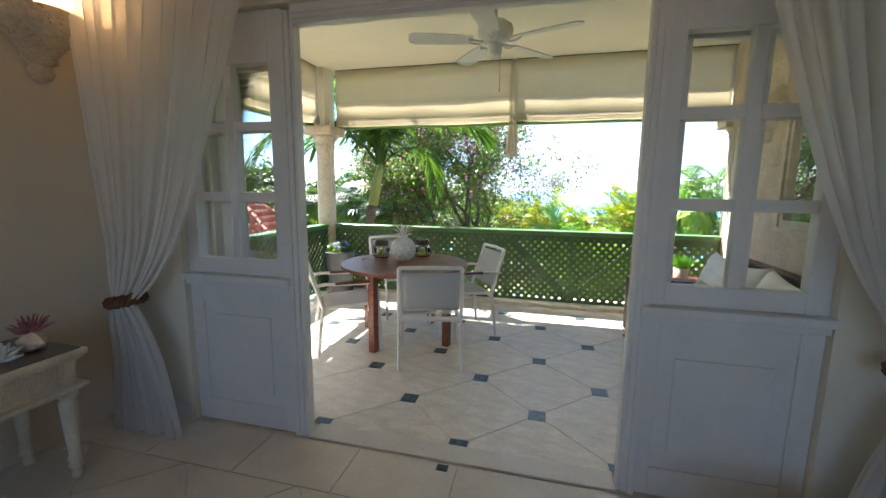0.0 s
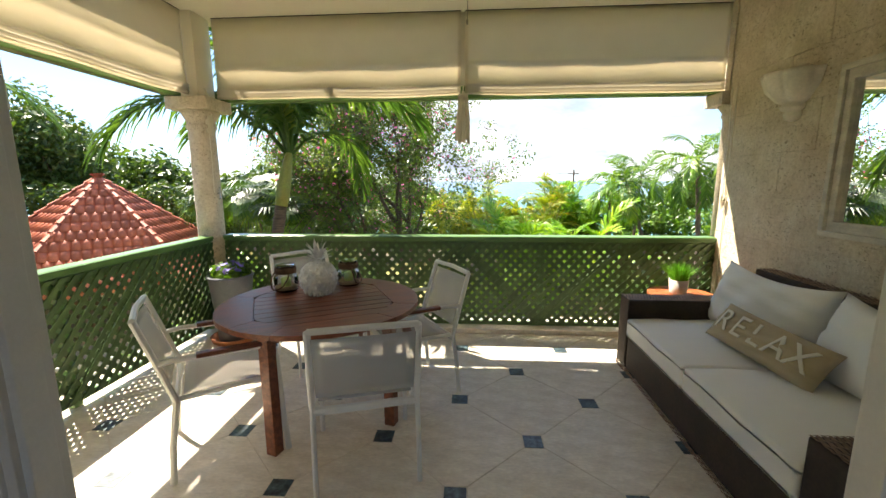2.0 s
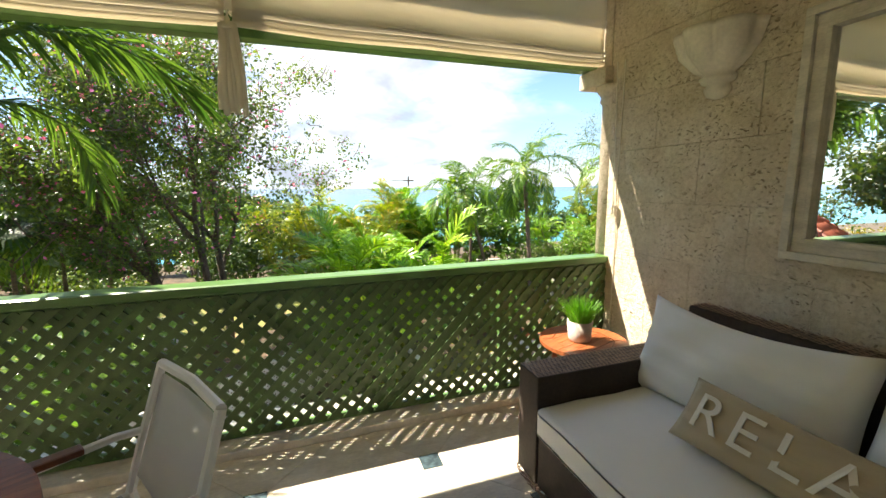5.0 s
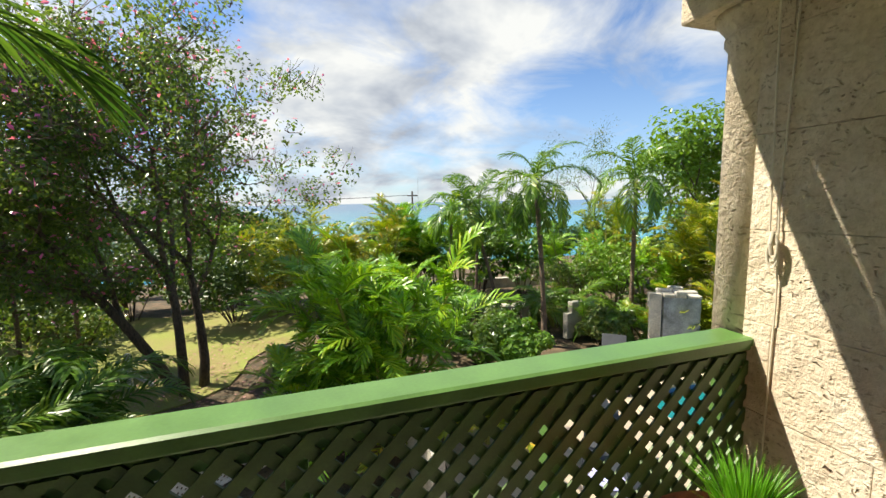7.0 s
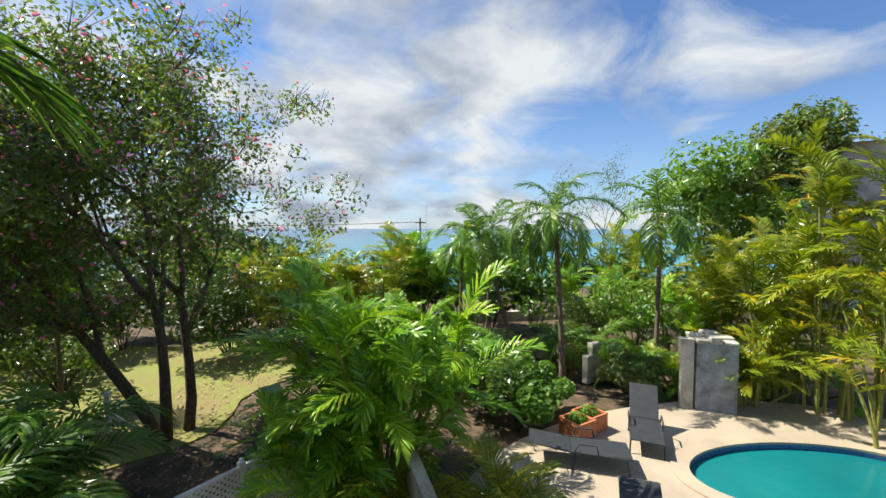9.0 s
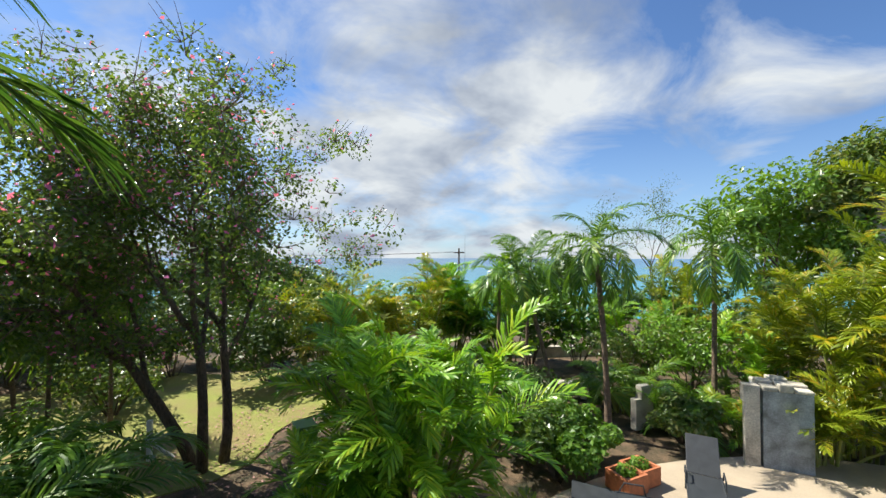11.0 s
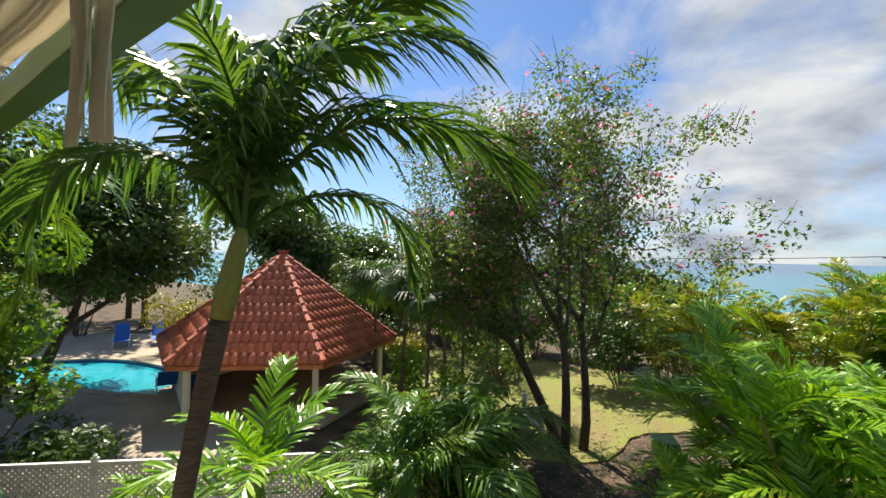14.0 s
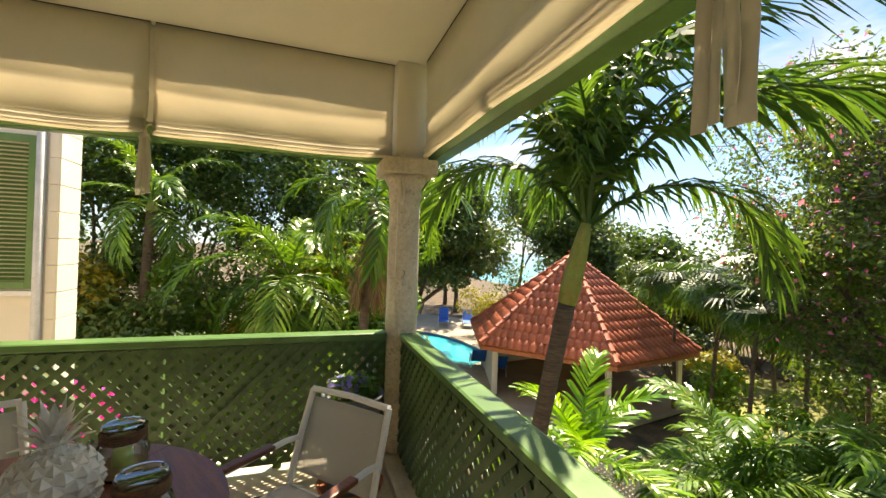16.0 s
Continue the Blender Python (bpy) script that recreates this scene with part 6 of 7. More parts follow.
def garden_walls():
    a, b = Vector((2.00, 8.63, 0)), Vector((2.00, 6.64, 0))
    d = (b - a).normalized()
    nrm = Vector((-d.y, d.x, 0)) * 0.09
    poly = [(a + nrm).xy, (b + nrm).xy, (b - nrm).xy, (a - nrm).xy]
    structure("wall_divider", prism(poly, GROUND - 0.1, -1.95), WHITE_WALL, "weathered white garden dividing wall")
    th = thing("pump_house", "grey rendered pump house with a pale block top", "shed", at=pose(9.75, 10.0, GROUND, 0, 0, -33))
    part("wall", box((-0.25, 0.0, 0), (0.65, 0.9, 1.85), 0.01), GREY_WALL, th)
    for k, (x0, x1, h) in enumerate(((-0.27, 0.02, 0.10), (0.035, 0.30, 0.15), (0.315, 0.66, 0.07))):
        for y0, y1, e in ((-0.02, 0.28, 0.0), (0.295, 0.6, 0.05), (0.615, 0.92, -0.02)):
            part("block", box((x0, y0, 1.851), (x1, y1, 1.851 + h + e + 0.03 * (k % 2)), 0.03), WHITE_WALL, th)
    part("block", box((-0.62, 0.0, 1.55), (-0.3, 0.25, 1.95), 0.02), WHITE_WALL, th)
    part("stub", box((-0.58, 0.02, -0.02), (-0.3, 0.2, 1.549)), WHITE_WALL, th)
    th = thing("stepped_wall", "stepped cream masonry garden wall end", "wall", at=pose(8.61, 12.85, GROUND, 0, 0, 10))
    part("wall", box((-0.35, -0.1, 0), (0.3, 0.1, 0.85), 0.015), WHITE_WALL, th)
    part("upper_course", box((-0.15, -0.1, 0.851), (0.3, 0.1, 1.2), 0.015), WHITE_WALL, th)
    th = thing("stone_bench", "low cream stone bench among the palms", "bench", at=pose(7.76, 15.63, GROUND, 0, 0, -20))
    part("seat", box((-0.75, -0.25, 0.4), (0.75, 0.25, 0.5), 0.02), WHITE_WALL, th)
    for x in (-0.55, 0.55):
        part("leg", box((x - 0.1, -0.2, 0), (x + 0.1, 0.2, 0.4), 0.01), WHITE_WALL, th)
    th = thing("low_wall", "long low cream garden wall in the distance", "wall", at=pose(10.44, 22.13, -3.7, 0, 0, -8))
    part("wall", box((-9, -0.12, -0.8), (9, 0.12, 0.75), 0.01), WHITE_WALL, th)
    part("coping", box((-9, -0.16, 0.751), (9, 0.16, 0.83), 0.01), WHITE_WALL, th)
    th = thing("garden_bin", "green painted box in the garden", "box", at=pose(-0.53, 13.20, GROUND, 0, 0, 20))
    part("body", box((-0.22, -0.25, 0), (0.22, 0.25, 0.62), 0.01), GREEN, th)
    part("lid", box((-0.25, -0.28, 0.621), (0.25, 0.28, 0.70), 0.01), GREEN, th)
    th = thing("white_post", "white timber post with a diagonal brace on the lawn", "post", at=pose(-4.0, 13.4, GROUND))
    part("post", box((-0.05, -0.05, 0), (0.05, 0.05, 0.95), 0.006), WHITE_FENCE, th)
    part("brace", box((-0.04, -0.03, -0.03), (0.04, 0.03, 0.65), 0.005, pose(0.48, 0, 0.05, 0, -48, 0)), WHITE_FENCE, th)


garden_walls()


def lounger(x, y, turn, material, label, lift=48, towel=False, z=-2.93):
    th = thing("sun_lounger", label, "lounger", "sun loungers", pose(x, y, z, 0, 0, turn))
    W = 0.30
    for s in (-1, 1):
        part("side_rail", tube([(s * W, -0.75, 0.30), (s * W, 0.35, 0.33)], 0.018, 8), SLING_DARK if material is SLING_DARK else ALU, th)
        for yy in (-0.65, 0.25):
            part("leg", tube([(s * W, yy, 0.31), (s * (W + 0.01), yy + (0.04 if yy > 0 else -0.05), 0.0)], 0.016, 8), SLING_DARK if material is SLING_DARK else ALU, th)
        part("armrest", tube([(s * (W + 0.02), 0.28, 0.33), (s * (W + 0.02), 0.2, 0.50), (s * (W + 0.02), -0.12, 0.50), (s * (W + 0.02), -0.16, 0.32)], 0.015, 8), SLING_DARK if material is SLING_DARK else ALU, th)
    part("seat", box((-W + 0.01, -0.75, 0.305), (W - 0.01, 0.33, 0.325), 0.006), material, th)
    part("backrest", box((-W + 0.01, 0, -0.012), (W - 0.01, 0.78, 0.012), 0.008, pose(0, 0.33, 0.325, lift, 0, 0)), material, th)
    if towel:
        verts = []
        for i in range(16):
            for j in range(10):
                u, v = i / 15, j / 9
                verts.append((-0.27 + 0.54 * u + 0.02 * math.sin(5 * v), -0.62 + 0.40 * v + 0.03 * math.sin(6 * u), 0.338 + 0.014 * math.sin(9 * u + 4 * v) + 0.01 * math.sin(13 * v)))
        ob = grid_mesh("towel", verts, 16, 10, TOWEL, None, True, thick=0.012)
        ob.matrix_basis = pose(x, y, z, 0, 0, turn)
        tagged(ob, "crumpled lilac towel lying on the sun lounger", "towel")
    return th


lounger(7.25, 9.35, -40, SLING_DARK, "charcoal sling sun lounger with raised back")
lounger(5.55, 9.0, 60, SLING_DARK, "charcoal sling sun lounger lying flat", 6)
lounger(4.65, 6.56, -36, SLING_DARK, "charcoal sling sun lounger holding a towel", 30, True)
lounger(-23.0, 10.1, 70, BLUE_SLING, "bright blue sun lounger beside the large pool", 50)
lounger(-22.3, 11.4, 70, BLUE_SLING, "bright blue sun lounger beside the large pool", 50)
lounger(-14.3, 8.6, -110, BLUE_SLING, "bright blue sun lounger beside the large pool", 45)
lounger(-13.3, 8.9, -110, BLUE_SLING, "bright blue sun lounger beside the large pool", 45)


def square_planter(x, y):
    th = thing("terracotta_planter", "square orange terracotta planter with small plants", "planter", at=pose(x, y, -2.93, 0, 0, 15))
    bm = bmesh.new()
    for a, b in (((-0.28, -0.28, 0.02), (0.28, -0.23, 0.38)), ((-0.28, 0.23, 0.02), (0.28, 0.28, 0.38)), ((-0.28, -0.229, 0.02), (-0.23, 0.229, 0.38)), ((0.23, -0.229, 0.02), (0.28, 0.229, 0.38)), ((-0.25, -0.25, 0), (0.25, 0.25, 0.05))):
        add_box(bm, a, b, 0.005)
    part("box", bm, TERRA, th)
    part("soil", box((-0.228, -0.228, 0.05), (0.228, 0.228, 0.31)), SOIL, th)
    foliage(th, "foliage", [(0, 0, 0.40, 0.2, 0.1)], 160, 0.05, LEAF_BRIGHT, 77)


square_planter(6.45, 10.15)
square_planter(6.0, 9.95)


# ---- gazebo ----


def gazebo(cx, cy, R, z_eave, z_top, turn):
    th = thing("gazebo", "six-sided gazebo with a red clay tile roof", "gazebo", at=pose(cx, cy, 0, 0, 0, turn))
    corners = [Vector((R * math.cos(radians(60 * k)), R * math.sin(radians(60 * k)), z_eave)) for k in range(6)]
    apex = Vector((0, 0, z_top))
    bm = bmesh.new()
    va = bm.verts.new(apex - Vector((0, 0, 0.05)))
    vc = [bm.verts.new(c - Vector((0, 0, 0.05))) for c in corners]
    vl = [bm.verts.new(c - Vector((0, 0, 0.16))) for c in corners]
    for k in range(6):
        bm.faces.new((va, vc[k], vc[(k + 1) % 6]))
        bm.faces.new((vc[k], vl[k], vl[(k + 1) % 6], vc[(k + 1) % 6]))
    bm.faces.new(vl)
    roof = part("roof", bm, TERRA, th, "clay tile roof")
    # tiles: rows of half-round pans, each row stepping over the next
    w, e = 0.225, 0.36
    bmt = bmesh.new()
    seg = 6
    rows = []
    for r, lift in ((0, 0.0), (1, 0.03)):
        line = []
        for k in range(seg + 1):
            a = math.pi * k / seg
            line.append(bmt.verts.new((-math.cos(a) * w * 0.5, -r * (e + 0.03), math.sin(a) * 0.055 + lift)))
        rows.append(line)
    for k in range(seg):
        bmt.faces.new((rows[0][k], rows[0][k + 1], rows[1][k + 1], rows[1][k]))
    low = [bmt.verts.new((v.co.x, v.co.y, v.co.z - 0.028)) for v in rows[1]]
    for k in range(seg):
        bmt.faces.new((rows[1][k], rows[1][k + 1], low[k + 1], low[k]))
    tile = bpy.data.meshes.new("roof_tile")
    bmt.to_mesh(tile)
    bmt.free()
    tile.materials.append(ROOF_TILE)
    tile.shade_smooth()
    for k in range(6):
        p, q = corners[k], corners[(k + 1) % 6]
        mid = (p + q) / 2
        up = (apex - mid)
        H = up.length
        up.normalize()
        along = (q - p).normalized()
        nrm = along.cross(up).normalized()
        if nrm.z < 0:
            nrm = -nrm
        along = up.cross(nrm)
        L = (q - p).length
        rest = bmesh.new()
        n = int(H / e)
        for r in range(n + 1):
            s = r * e
            half = L / 2 * (1 - s / H)
            c = int(half * 2 / w)
            for i in range(c + 1):
                x = -c * w / 2 + i * w
                if abs(x) > half - 0.04:
                    continue
                o = mid + up * (s + e) + along * x
                m = Matrix(((along.x, up.x, nrm.x, o.x), (along.y, up.y, nrm.y, o.y), (along.z, up.z, nrm.z, o.z), (0, 0, 0, 1)))
                if k in SHOWN:
                    shared("roof_tile", tile, roof, m)
                else:
                    me = tile.copy()
                    me.transform(m)
                    rest.from_mesh(me)
                    bpy.data.meshes.remove(me)
        if k in SHOWN:
            rest.free()
        else:
            tagged(part("roof_tiles", rest, ROOF_TILE, roof, "", True), kind="stuff")
        # ridge
        steps = 13
        for i in range(steps):
            a, b = p.lerp(apex, i / steps), p.lerp(apex, (i + 1.08) / steps)
            part("ridge_tile", tube([a + Vector((0, 0, 0.045)), b + Vector((0, 0, 0.02))], [0.095, 0.075], 8), ROOF_TILE, roof)
    part("finial", lathe([(0.16, z_top - 0.05), (0.14, z_top + 0.03), (0.06, z_top + 0.07), (0.0, z_top + 0.08)], 14), ROOF_TILE, roof)
    for k, c in enumerate(corners):
        d = Vector((c.x, c.y, 0)) * 0.86
        part("post", box((d.x - 0.07, d.y - 0.07, GROUND), (d.x + 0.07, d.y + 0.07, z_eave - 0.1), 0.008), CREAM, th)
    for k in (2, 3, 4):
        a, b = corners[k] * 0.84, corners[(k + 1) % 6] * 0.84
        d = (b - a).normalized()
        nn = Vector((-d.y, d.x, 0)) * 0.06
        part("wall", prism([(a + nn).xy, (b + nn).xy, (b - nn).xy, (a - nn).xy], GROUND, z_eave - 0.2), CREAM, th, "cream rendered gazebo wall")
    part("floor", prism([(c.x * 0.98, c.y * 0.98) for c in corners], GROUND, GROUND + 0.12), PAVING, th)


SHOWN = (0, 5)
gazebo(-12.08, 11.18, 3.95, -1.30, 1.57, -18.7)


# ---- houses ----


def wing():
    """The house beside the terrace, with a louvred shutter."""
    th = thing("house_wing", "cream painted house wing with a green louvred shutter", "house", at=pose(-6.0, -0.83, GROUND))
    part("wall", box((-0.45, -5.0, 0), (0, 0, 7.4)), CREAM, th)
    for k in range(22):
        part("board", box((0.0, -0.10, 0.05 + k * 0.33), (0.022, 0.0, 0.37 + k * 0.33), 0.004), CREAM, th)
    for k in range(22):
        part("board", box((-0.45, 0.001, 0.05 + k * 0.33), (0.022, 0.02, 0.37 + k * 0.33), 0.004), CREAM, th)
    part("roof", box((-0.8, -5.5, 7.4), (0.5, 0.5, 7.6)), ROOF_TILE, th)
    part("downpipe", tube([(0.06, -0.16, 0), (0.06, -0.16, 7.3)], 0.045, 12), WHITE_FENCE, th, "white downpipe", True)
    z0, z1, y0, y1 = 4.05, 5.9, -0.72, -0.21
    sh = part("shutter", add_box(add_box(add_box(box((0.02, y0, z0), (0.06, y0 + 0.07, z1), 0.004), (0.02, y1 - 0.07, z0), (0.06, y1, z1), 0.004), (0.02, y0 + 0.07, z0), (0.06, y1 - 0.07, z0 + 0.09), 0.004), (0.02, y0 + 0.07, z1 - 0.09), (0.06, y1 - 0.07, z1), 0.004), GREEN, th, "green louvred shutter")
    k = z0 + 0.12
    while k < z1 - 0.1:
        part("louvre", box((-0.022, y0 + 0.07, -0.004), (0.022, y1 - 0.07, 0.004), 0.0, pose(0.04, 0, k, 0, 40, 0)), GREEN, sh)
        k += 0.05
    part("window", box((0.003, -2.2, z0), (0.02, y0 - 0.03, z1)), WHITE, th, "white window frame")
    part("sill", box((0.0, -2.3, z0 - 0.08), (0.09, y1 + 0.05, z0 - 0.02), 0.006), WHITE, th)


wing()


def far_house(x, y, z, w, d, h, turn, label, roof):
    th = thing("far_house", label, "house", "houses beyond the garden", pose(x, y, z, 0, 0, turn))
    part("wall", box((-w / 2, -d / 2, -2), (w / 2, d / 2, h)), WHITE_WALL, th)
    part("roof", add_prism(bmesh.new(), [(-d / 2 - 0.4, h), (d / 2 + 0.4, h), (0, h + (1.6 if roof else 0.3))], -w / 2 - 0.4, w / 2 + 0.4, Matrix(((0, 0, 1, 0), (1, 0, 0, 0), (0, 1, 0, 0), (0, 0, 0, 1)))), ROOF_TILE if roof else WHITE_WALL, th)
    n = max(2, int(w / 2.4))
    for k in range(n):
        cx = -w / 2 + w * (k + 0.5) / n
        wn = part("window", box((cx - 0.5, -d / 2 - 0.03, h - 2.2), (cx + 0.5, -d / 2 - 0.001, h - 0.8), 0.01), DARK, th)
        part("frame", add_box(box((cx - 0.56, -d / 2 - 0.06, h - 2.26), (cx + 0.56, -d / 2 - 0.031, h - 2.2)), (cx - 0.56, -d / 2 - 0.06, h - 0.8), (cx + 0.56, -d / 2 - 0.031, h - 0.74)), WHITE_FENCE, wn)


far_house(32.55, 17.57, -1.0, 9, 7, 7.2, -50, "white house behind the palms", False)
far_house(-28.25, 37.07, -3.4, 16, 8, 4.4, 12, "pale low house beyond the gazebo", False)
far_house(-33.27, 38.89, -4.4, 12, 8, 4.6, 10, "pale low house beyond the garden", False)


def power_pole():
    th = thing("power_pole", "wooden power pole with wires before the sea", "pole", at=pose(14.8, 60.1, -9))
    part("pole", tube([(0, 0, 0), (0, 0, 12.0)], [0.16, 0.11], 10), BARK, th)
    part("crossarm", box((-0.8, -0.06, 11.3), (0.8, 0.06, 11.45), 0.01), BARK, th)
    for k in (-0.7, 0.7):
        pts = [(k - 60 * f, 4 * f, 11.5 - 3.5 * f * (1 - f) * 1.2 + 1.0 * f) for f in [i / 16 for i in range(17)]]
        part("wire", tube(pts, 0.018, 4), DARK, th)
    part("antenna", tube([(0.9, 0, 0), (0.9, 0, 14.0)], [0.04, 0.015], 6), STEEL, th)


power_pole()

# ---- planting ----

# the tall palm beside the column
TALL = palm(-3.30, 3.98, 1.86, (0.58, 0.42), "tall", 0, 1.0, 0.085, 3, 0.72, label="young palm with a green crownshaft leaning beside the terrace", low=30)
for az, tilt, roll, s, k in ((50, 16, -8, 1.12, 2), (20, 20, 14, 1.0, 1), (70, 4, 8, 0.8, 3), (88, 22, 0, 1.1, 0), (135, 22, -8, 1.1, 1), (160, 12, 8, 0.95, 2),
                             (185, 22, -12, 1.1, 1), (210, 4, 5, 0.95, 2), (240, 22, -6, 0.95, 1), (30, 26, -12, 1.15, 0), (300, 20, 0, 0.8, 0),
                             (62, 26, 6, 1.2, 0), (104, 26, -6, 1.15, 0), (76, 14, 0, 1.1, 1), (150, 26, 4, 1.1, 0)):
    shared("frond", FRONDS["tall"][k], TALL, Matrix.Translation((0.58, 0.42, 4.90)) @ pose(0, 0, 0, 0, 0, az) @ pose(0, 0, 0, roll, -tilt, 0) @ Matrix.Scale(s, 4))
# flowering orchid tree on the lawn
tree(-2.6, 13.0, 9.2, 4.9, "orchid_tree", "flowering orchid tree with pink blossom and bare twigs", ORCHID_LEAF, 58000, 0.052, 7, 0.13, 3, 0.22, 0.85, 0.60, flowers=2200, offset=(-0.3, 0), low=0.25, fill=150, twigs=1700, foot=0.5)
# planting in front of the terrace
cane_clump(1.75, 9.86, 3.1, 1.75, "bright", 26, 7, 0.95, 31, "lush arching green palm clump below the terrace")
cane_clump(0.81, 9.44, 1.2, 1.0, "bright", 9, 7, 0.9, 36, "low arching green palm clump below the terrace")
cane_clump(-3.3, 8.8, 1.7, 0.9, "palm", 10, 7, 0.92, 32, "dark drooping palm clump by the fence")
cane_clump(3.41, 8.13, 0.5, 0.5, "gold", 4, 5, 0.75, 37, "young golden cane palm by the pool deck")
cane_clump(1.88, 8.50, 0.6, 0.3, "gold", 2, 5, 0.8, 38, "young golden cane palm by the white wall")
palm(-4.23, 5.39, -1.0, (0.1, 0.1), "bright", 13, 1.0, 0.07, 41, 0.3, label="small bright green feather palm below the terrace", low=-5)
palm(-5.44, 4.80, -1.9, (0.0, 0.1), "bright", 8, 0.7, 0.06, 42, 0.2, label="small bright green feather palm by the fence", low=5)
cane_clump(9.50, 12.41, 0.7, 0.8, "palm", 7, 5, 0.7, 43, "low dark palms behind the pool deck")
cane_clump(10.38, 11.51, 0.5, 0.5, "bright", 5, 5, 0.6, 44, "low green palms by the pump house")
cane_clump(10.76, 9.92, 1.2, 0.5, "gold", 5, 5, 0.65, 45, "low golden palms by the pump house")
# palms behind the pool deck
palm(6.83, 14.75, 1.3, (-1.1, 0.2), "palm", 13, 0.85, 0.07, 51, 0.4)
palm(7.37, 12.60, 2.05, (-0.3, 0.1), "palm", 16, 0.86, 0.08, 52, 0.4)
palm(10.61, 12.46, 2.15, (0.05, 0.0), "palm", 16, 0.86, 0.075, 53, 0.4)
palm(5.42, 16.06, 1.0, (0.1, 0.0), "bright", 13, 0.85, 0.06, 54, 0.3)
palm(6.78, 16.80, 1.7, (0.2, 0.0), "palm", 13, 0.85, 0.06, 55, 0.3)
cane_clump(0.82, 18.01, 3.9, 1.3, "gold", 12, 7, 0.95, 61, "yellow and orange cane palms before the sea")
cane_clump(2.90, 18.61, 3.9, 1.3, "gold", 12, 7, 0.95, 62, "yellow and orange cane palms before the sea")
cane_clump(4.77, 20.27, 3.9, 1.4, "bright", 14, 8, 1.15, 63, "green cane palms before the sea")
cane_clump(11.56, 16.86, 3.6, 1.5, "bright", 8, 5, 0.9, 64, "green cane palms behind the pool")
cane_clump(14.38, 18.33, 4.2, 1.5, "gold", 8, 5, 0.95, 65)
cane_clump(13.65, 12.86, 4.2, 1.4, "gold", 10, 6, 1.0, 66, "tall golden cane palms by the pool")
cane_clump(12.44, 10.23, 4.6, 1.3, "gold", 10, 6, 1.0, 67, "tall golden cane palms by the pool")
cane_clump(12.49, 9.17, 6.4, 1.2, "gold", 9, 6, 1.0, 68, "tall golden cane palms by the pool")
cane_clump(12.64, 8.28, 6.6, 1.2, "gold", 10, 6, 1.0, 69, "tall golden cane palms by the pool")
cane_clump(11.65, 7.34, 4.2, 1.2, "gold", 10, 6, 0.95, 70, "golden cane palms by the pool")
cane_clump(13.70, 10.05, 1.2, 1.0, "bright", 6, 5, 0.7, 71, "low green palms by the pool")
cane_clump(11.47, 12.63, 0.8, 1.2, "palm", 7, 5, 0.7, 72, "low green palms by the pool")
cane_clump(8.69, 13.87, 0.9, 1.0, "palm", 7, 5, 0.7, 73, "low green palms under taller ones")
for i, (x, y, r, h, mt, lb) in enumerate((
        (5.01, 10.88, 0.95, 1.7, LEAF_BRIGHT, "bright green leafy shrub by the deck"), (6.31, 11.52, 0.7, 1.3, LEAF_BRIGHT, "bright green leafy shrub by the deck"), (9.06, 11.92, 0.9, 1.2, LEAF, ""), (4.69, 11.61, 1.1, 1.7, LEAF, ""), (10.35, 15.57, 1.5, 2.6, LEAF, ""), (11.54, 14.31, 1.6, 3.0, LEAF_BRIGHT, ""),
        (14.72, 14.69, 1.9, 3.4, LEAF, ""), (5.58, 13.99, 1.3, 1.8, LEAF_DARK, ""), (3.96, 13.80, 1.2, 1.7, LEAF_DARK, ""), (-0.57, 20.33, 1.8, 2.6, LEAF, ""),
        (-4.12, 23.09, 1.8, 2.4, LEAF, ""), (-7.16, 13.35, 1.3, 1.8, LEAF_BRIGHT, ""), (-6.49, 16.73, 1.5, 2.0, LEAF, ""), (-10.34, 15.85, 1.2, 1.6, LEAF_GOLD, "orange and yellow croton shrub"),
        (-19.54, 11.28, 1.6, 3.2, LEAF_GOLD, "yellow-leaved shrub by the pool"), (-10.42, 4.77, 1.2, 1.2, LEAF_DARK, ""), (-11.24, 15.37, 1.6, 2.0, LEAF_DARK, ""))):
    shrub(x, y, r, h, mt, 200 + i, 1900, 0.075, label=lb or "dense leafy green garden shrub")
# thick planting along the far side of the garden
for i, (x, y, h, mt) in enumerate(((-18.64, 25.01, 5.4, LEAF_DARK), (-14.77, 23.21, 5.0, LEAF), (-13.48, 24.99, 4.8, LEAF_DARK), (-12.11, 26.75, 4.6, LEAF), (-8.02, 23.88, 4.2, LEAF_DARK), (-6.07, 25.53, 4.4, LEAF),
                                   (-2.63, 21.77, 4.2, LEAF_BRIGHT), (-1.09, 23.50, 4.2, LEAF), (1.92, 22.89, 3.9, LEAF_BRIGHT), (4.57, 23.37, 3.9, LEAF), (6.29, 20.98, 3.9, LEAF_BRIGHT),
                                   (8.63, 20.51, 4.0, LEAF), (10.19, 19.17, 4.0, LEAF_BRIGHT), (13.70, 20.50, 4.4, LEAF), (16.43, 19.95, 4.6, LEAF_BRIGHT), (17.58, 17.68, 4.8, LEAF), (-17.96, 15.53, 5.2, LEAF), (-14.99, 16.96, 5.0, LEAF_DARK),
                                   (-12.23, 18.19, 4.8, LEAF), (-27.18, 9.57, 5.2, LEAF), (-25.23, 5.91, 5.0, LEAF_DARK))):
    shrub(x, y, 1.9, h, mt, 300 + i, 2600, 0.12, base=GROUND - 0.15, label="tall leafy hedge shrub at the garden edge", name="hedge_shrub")
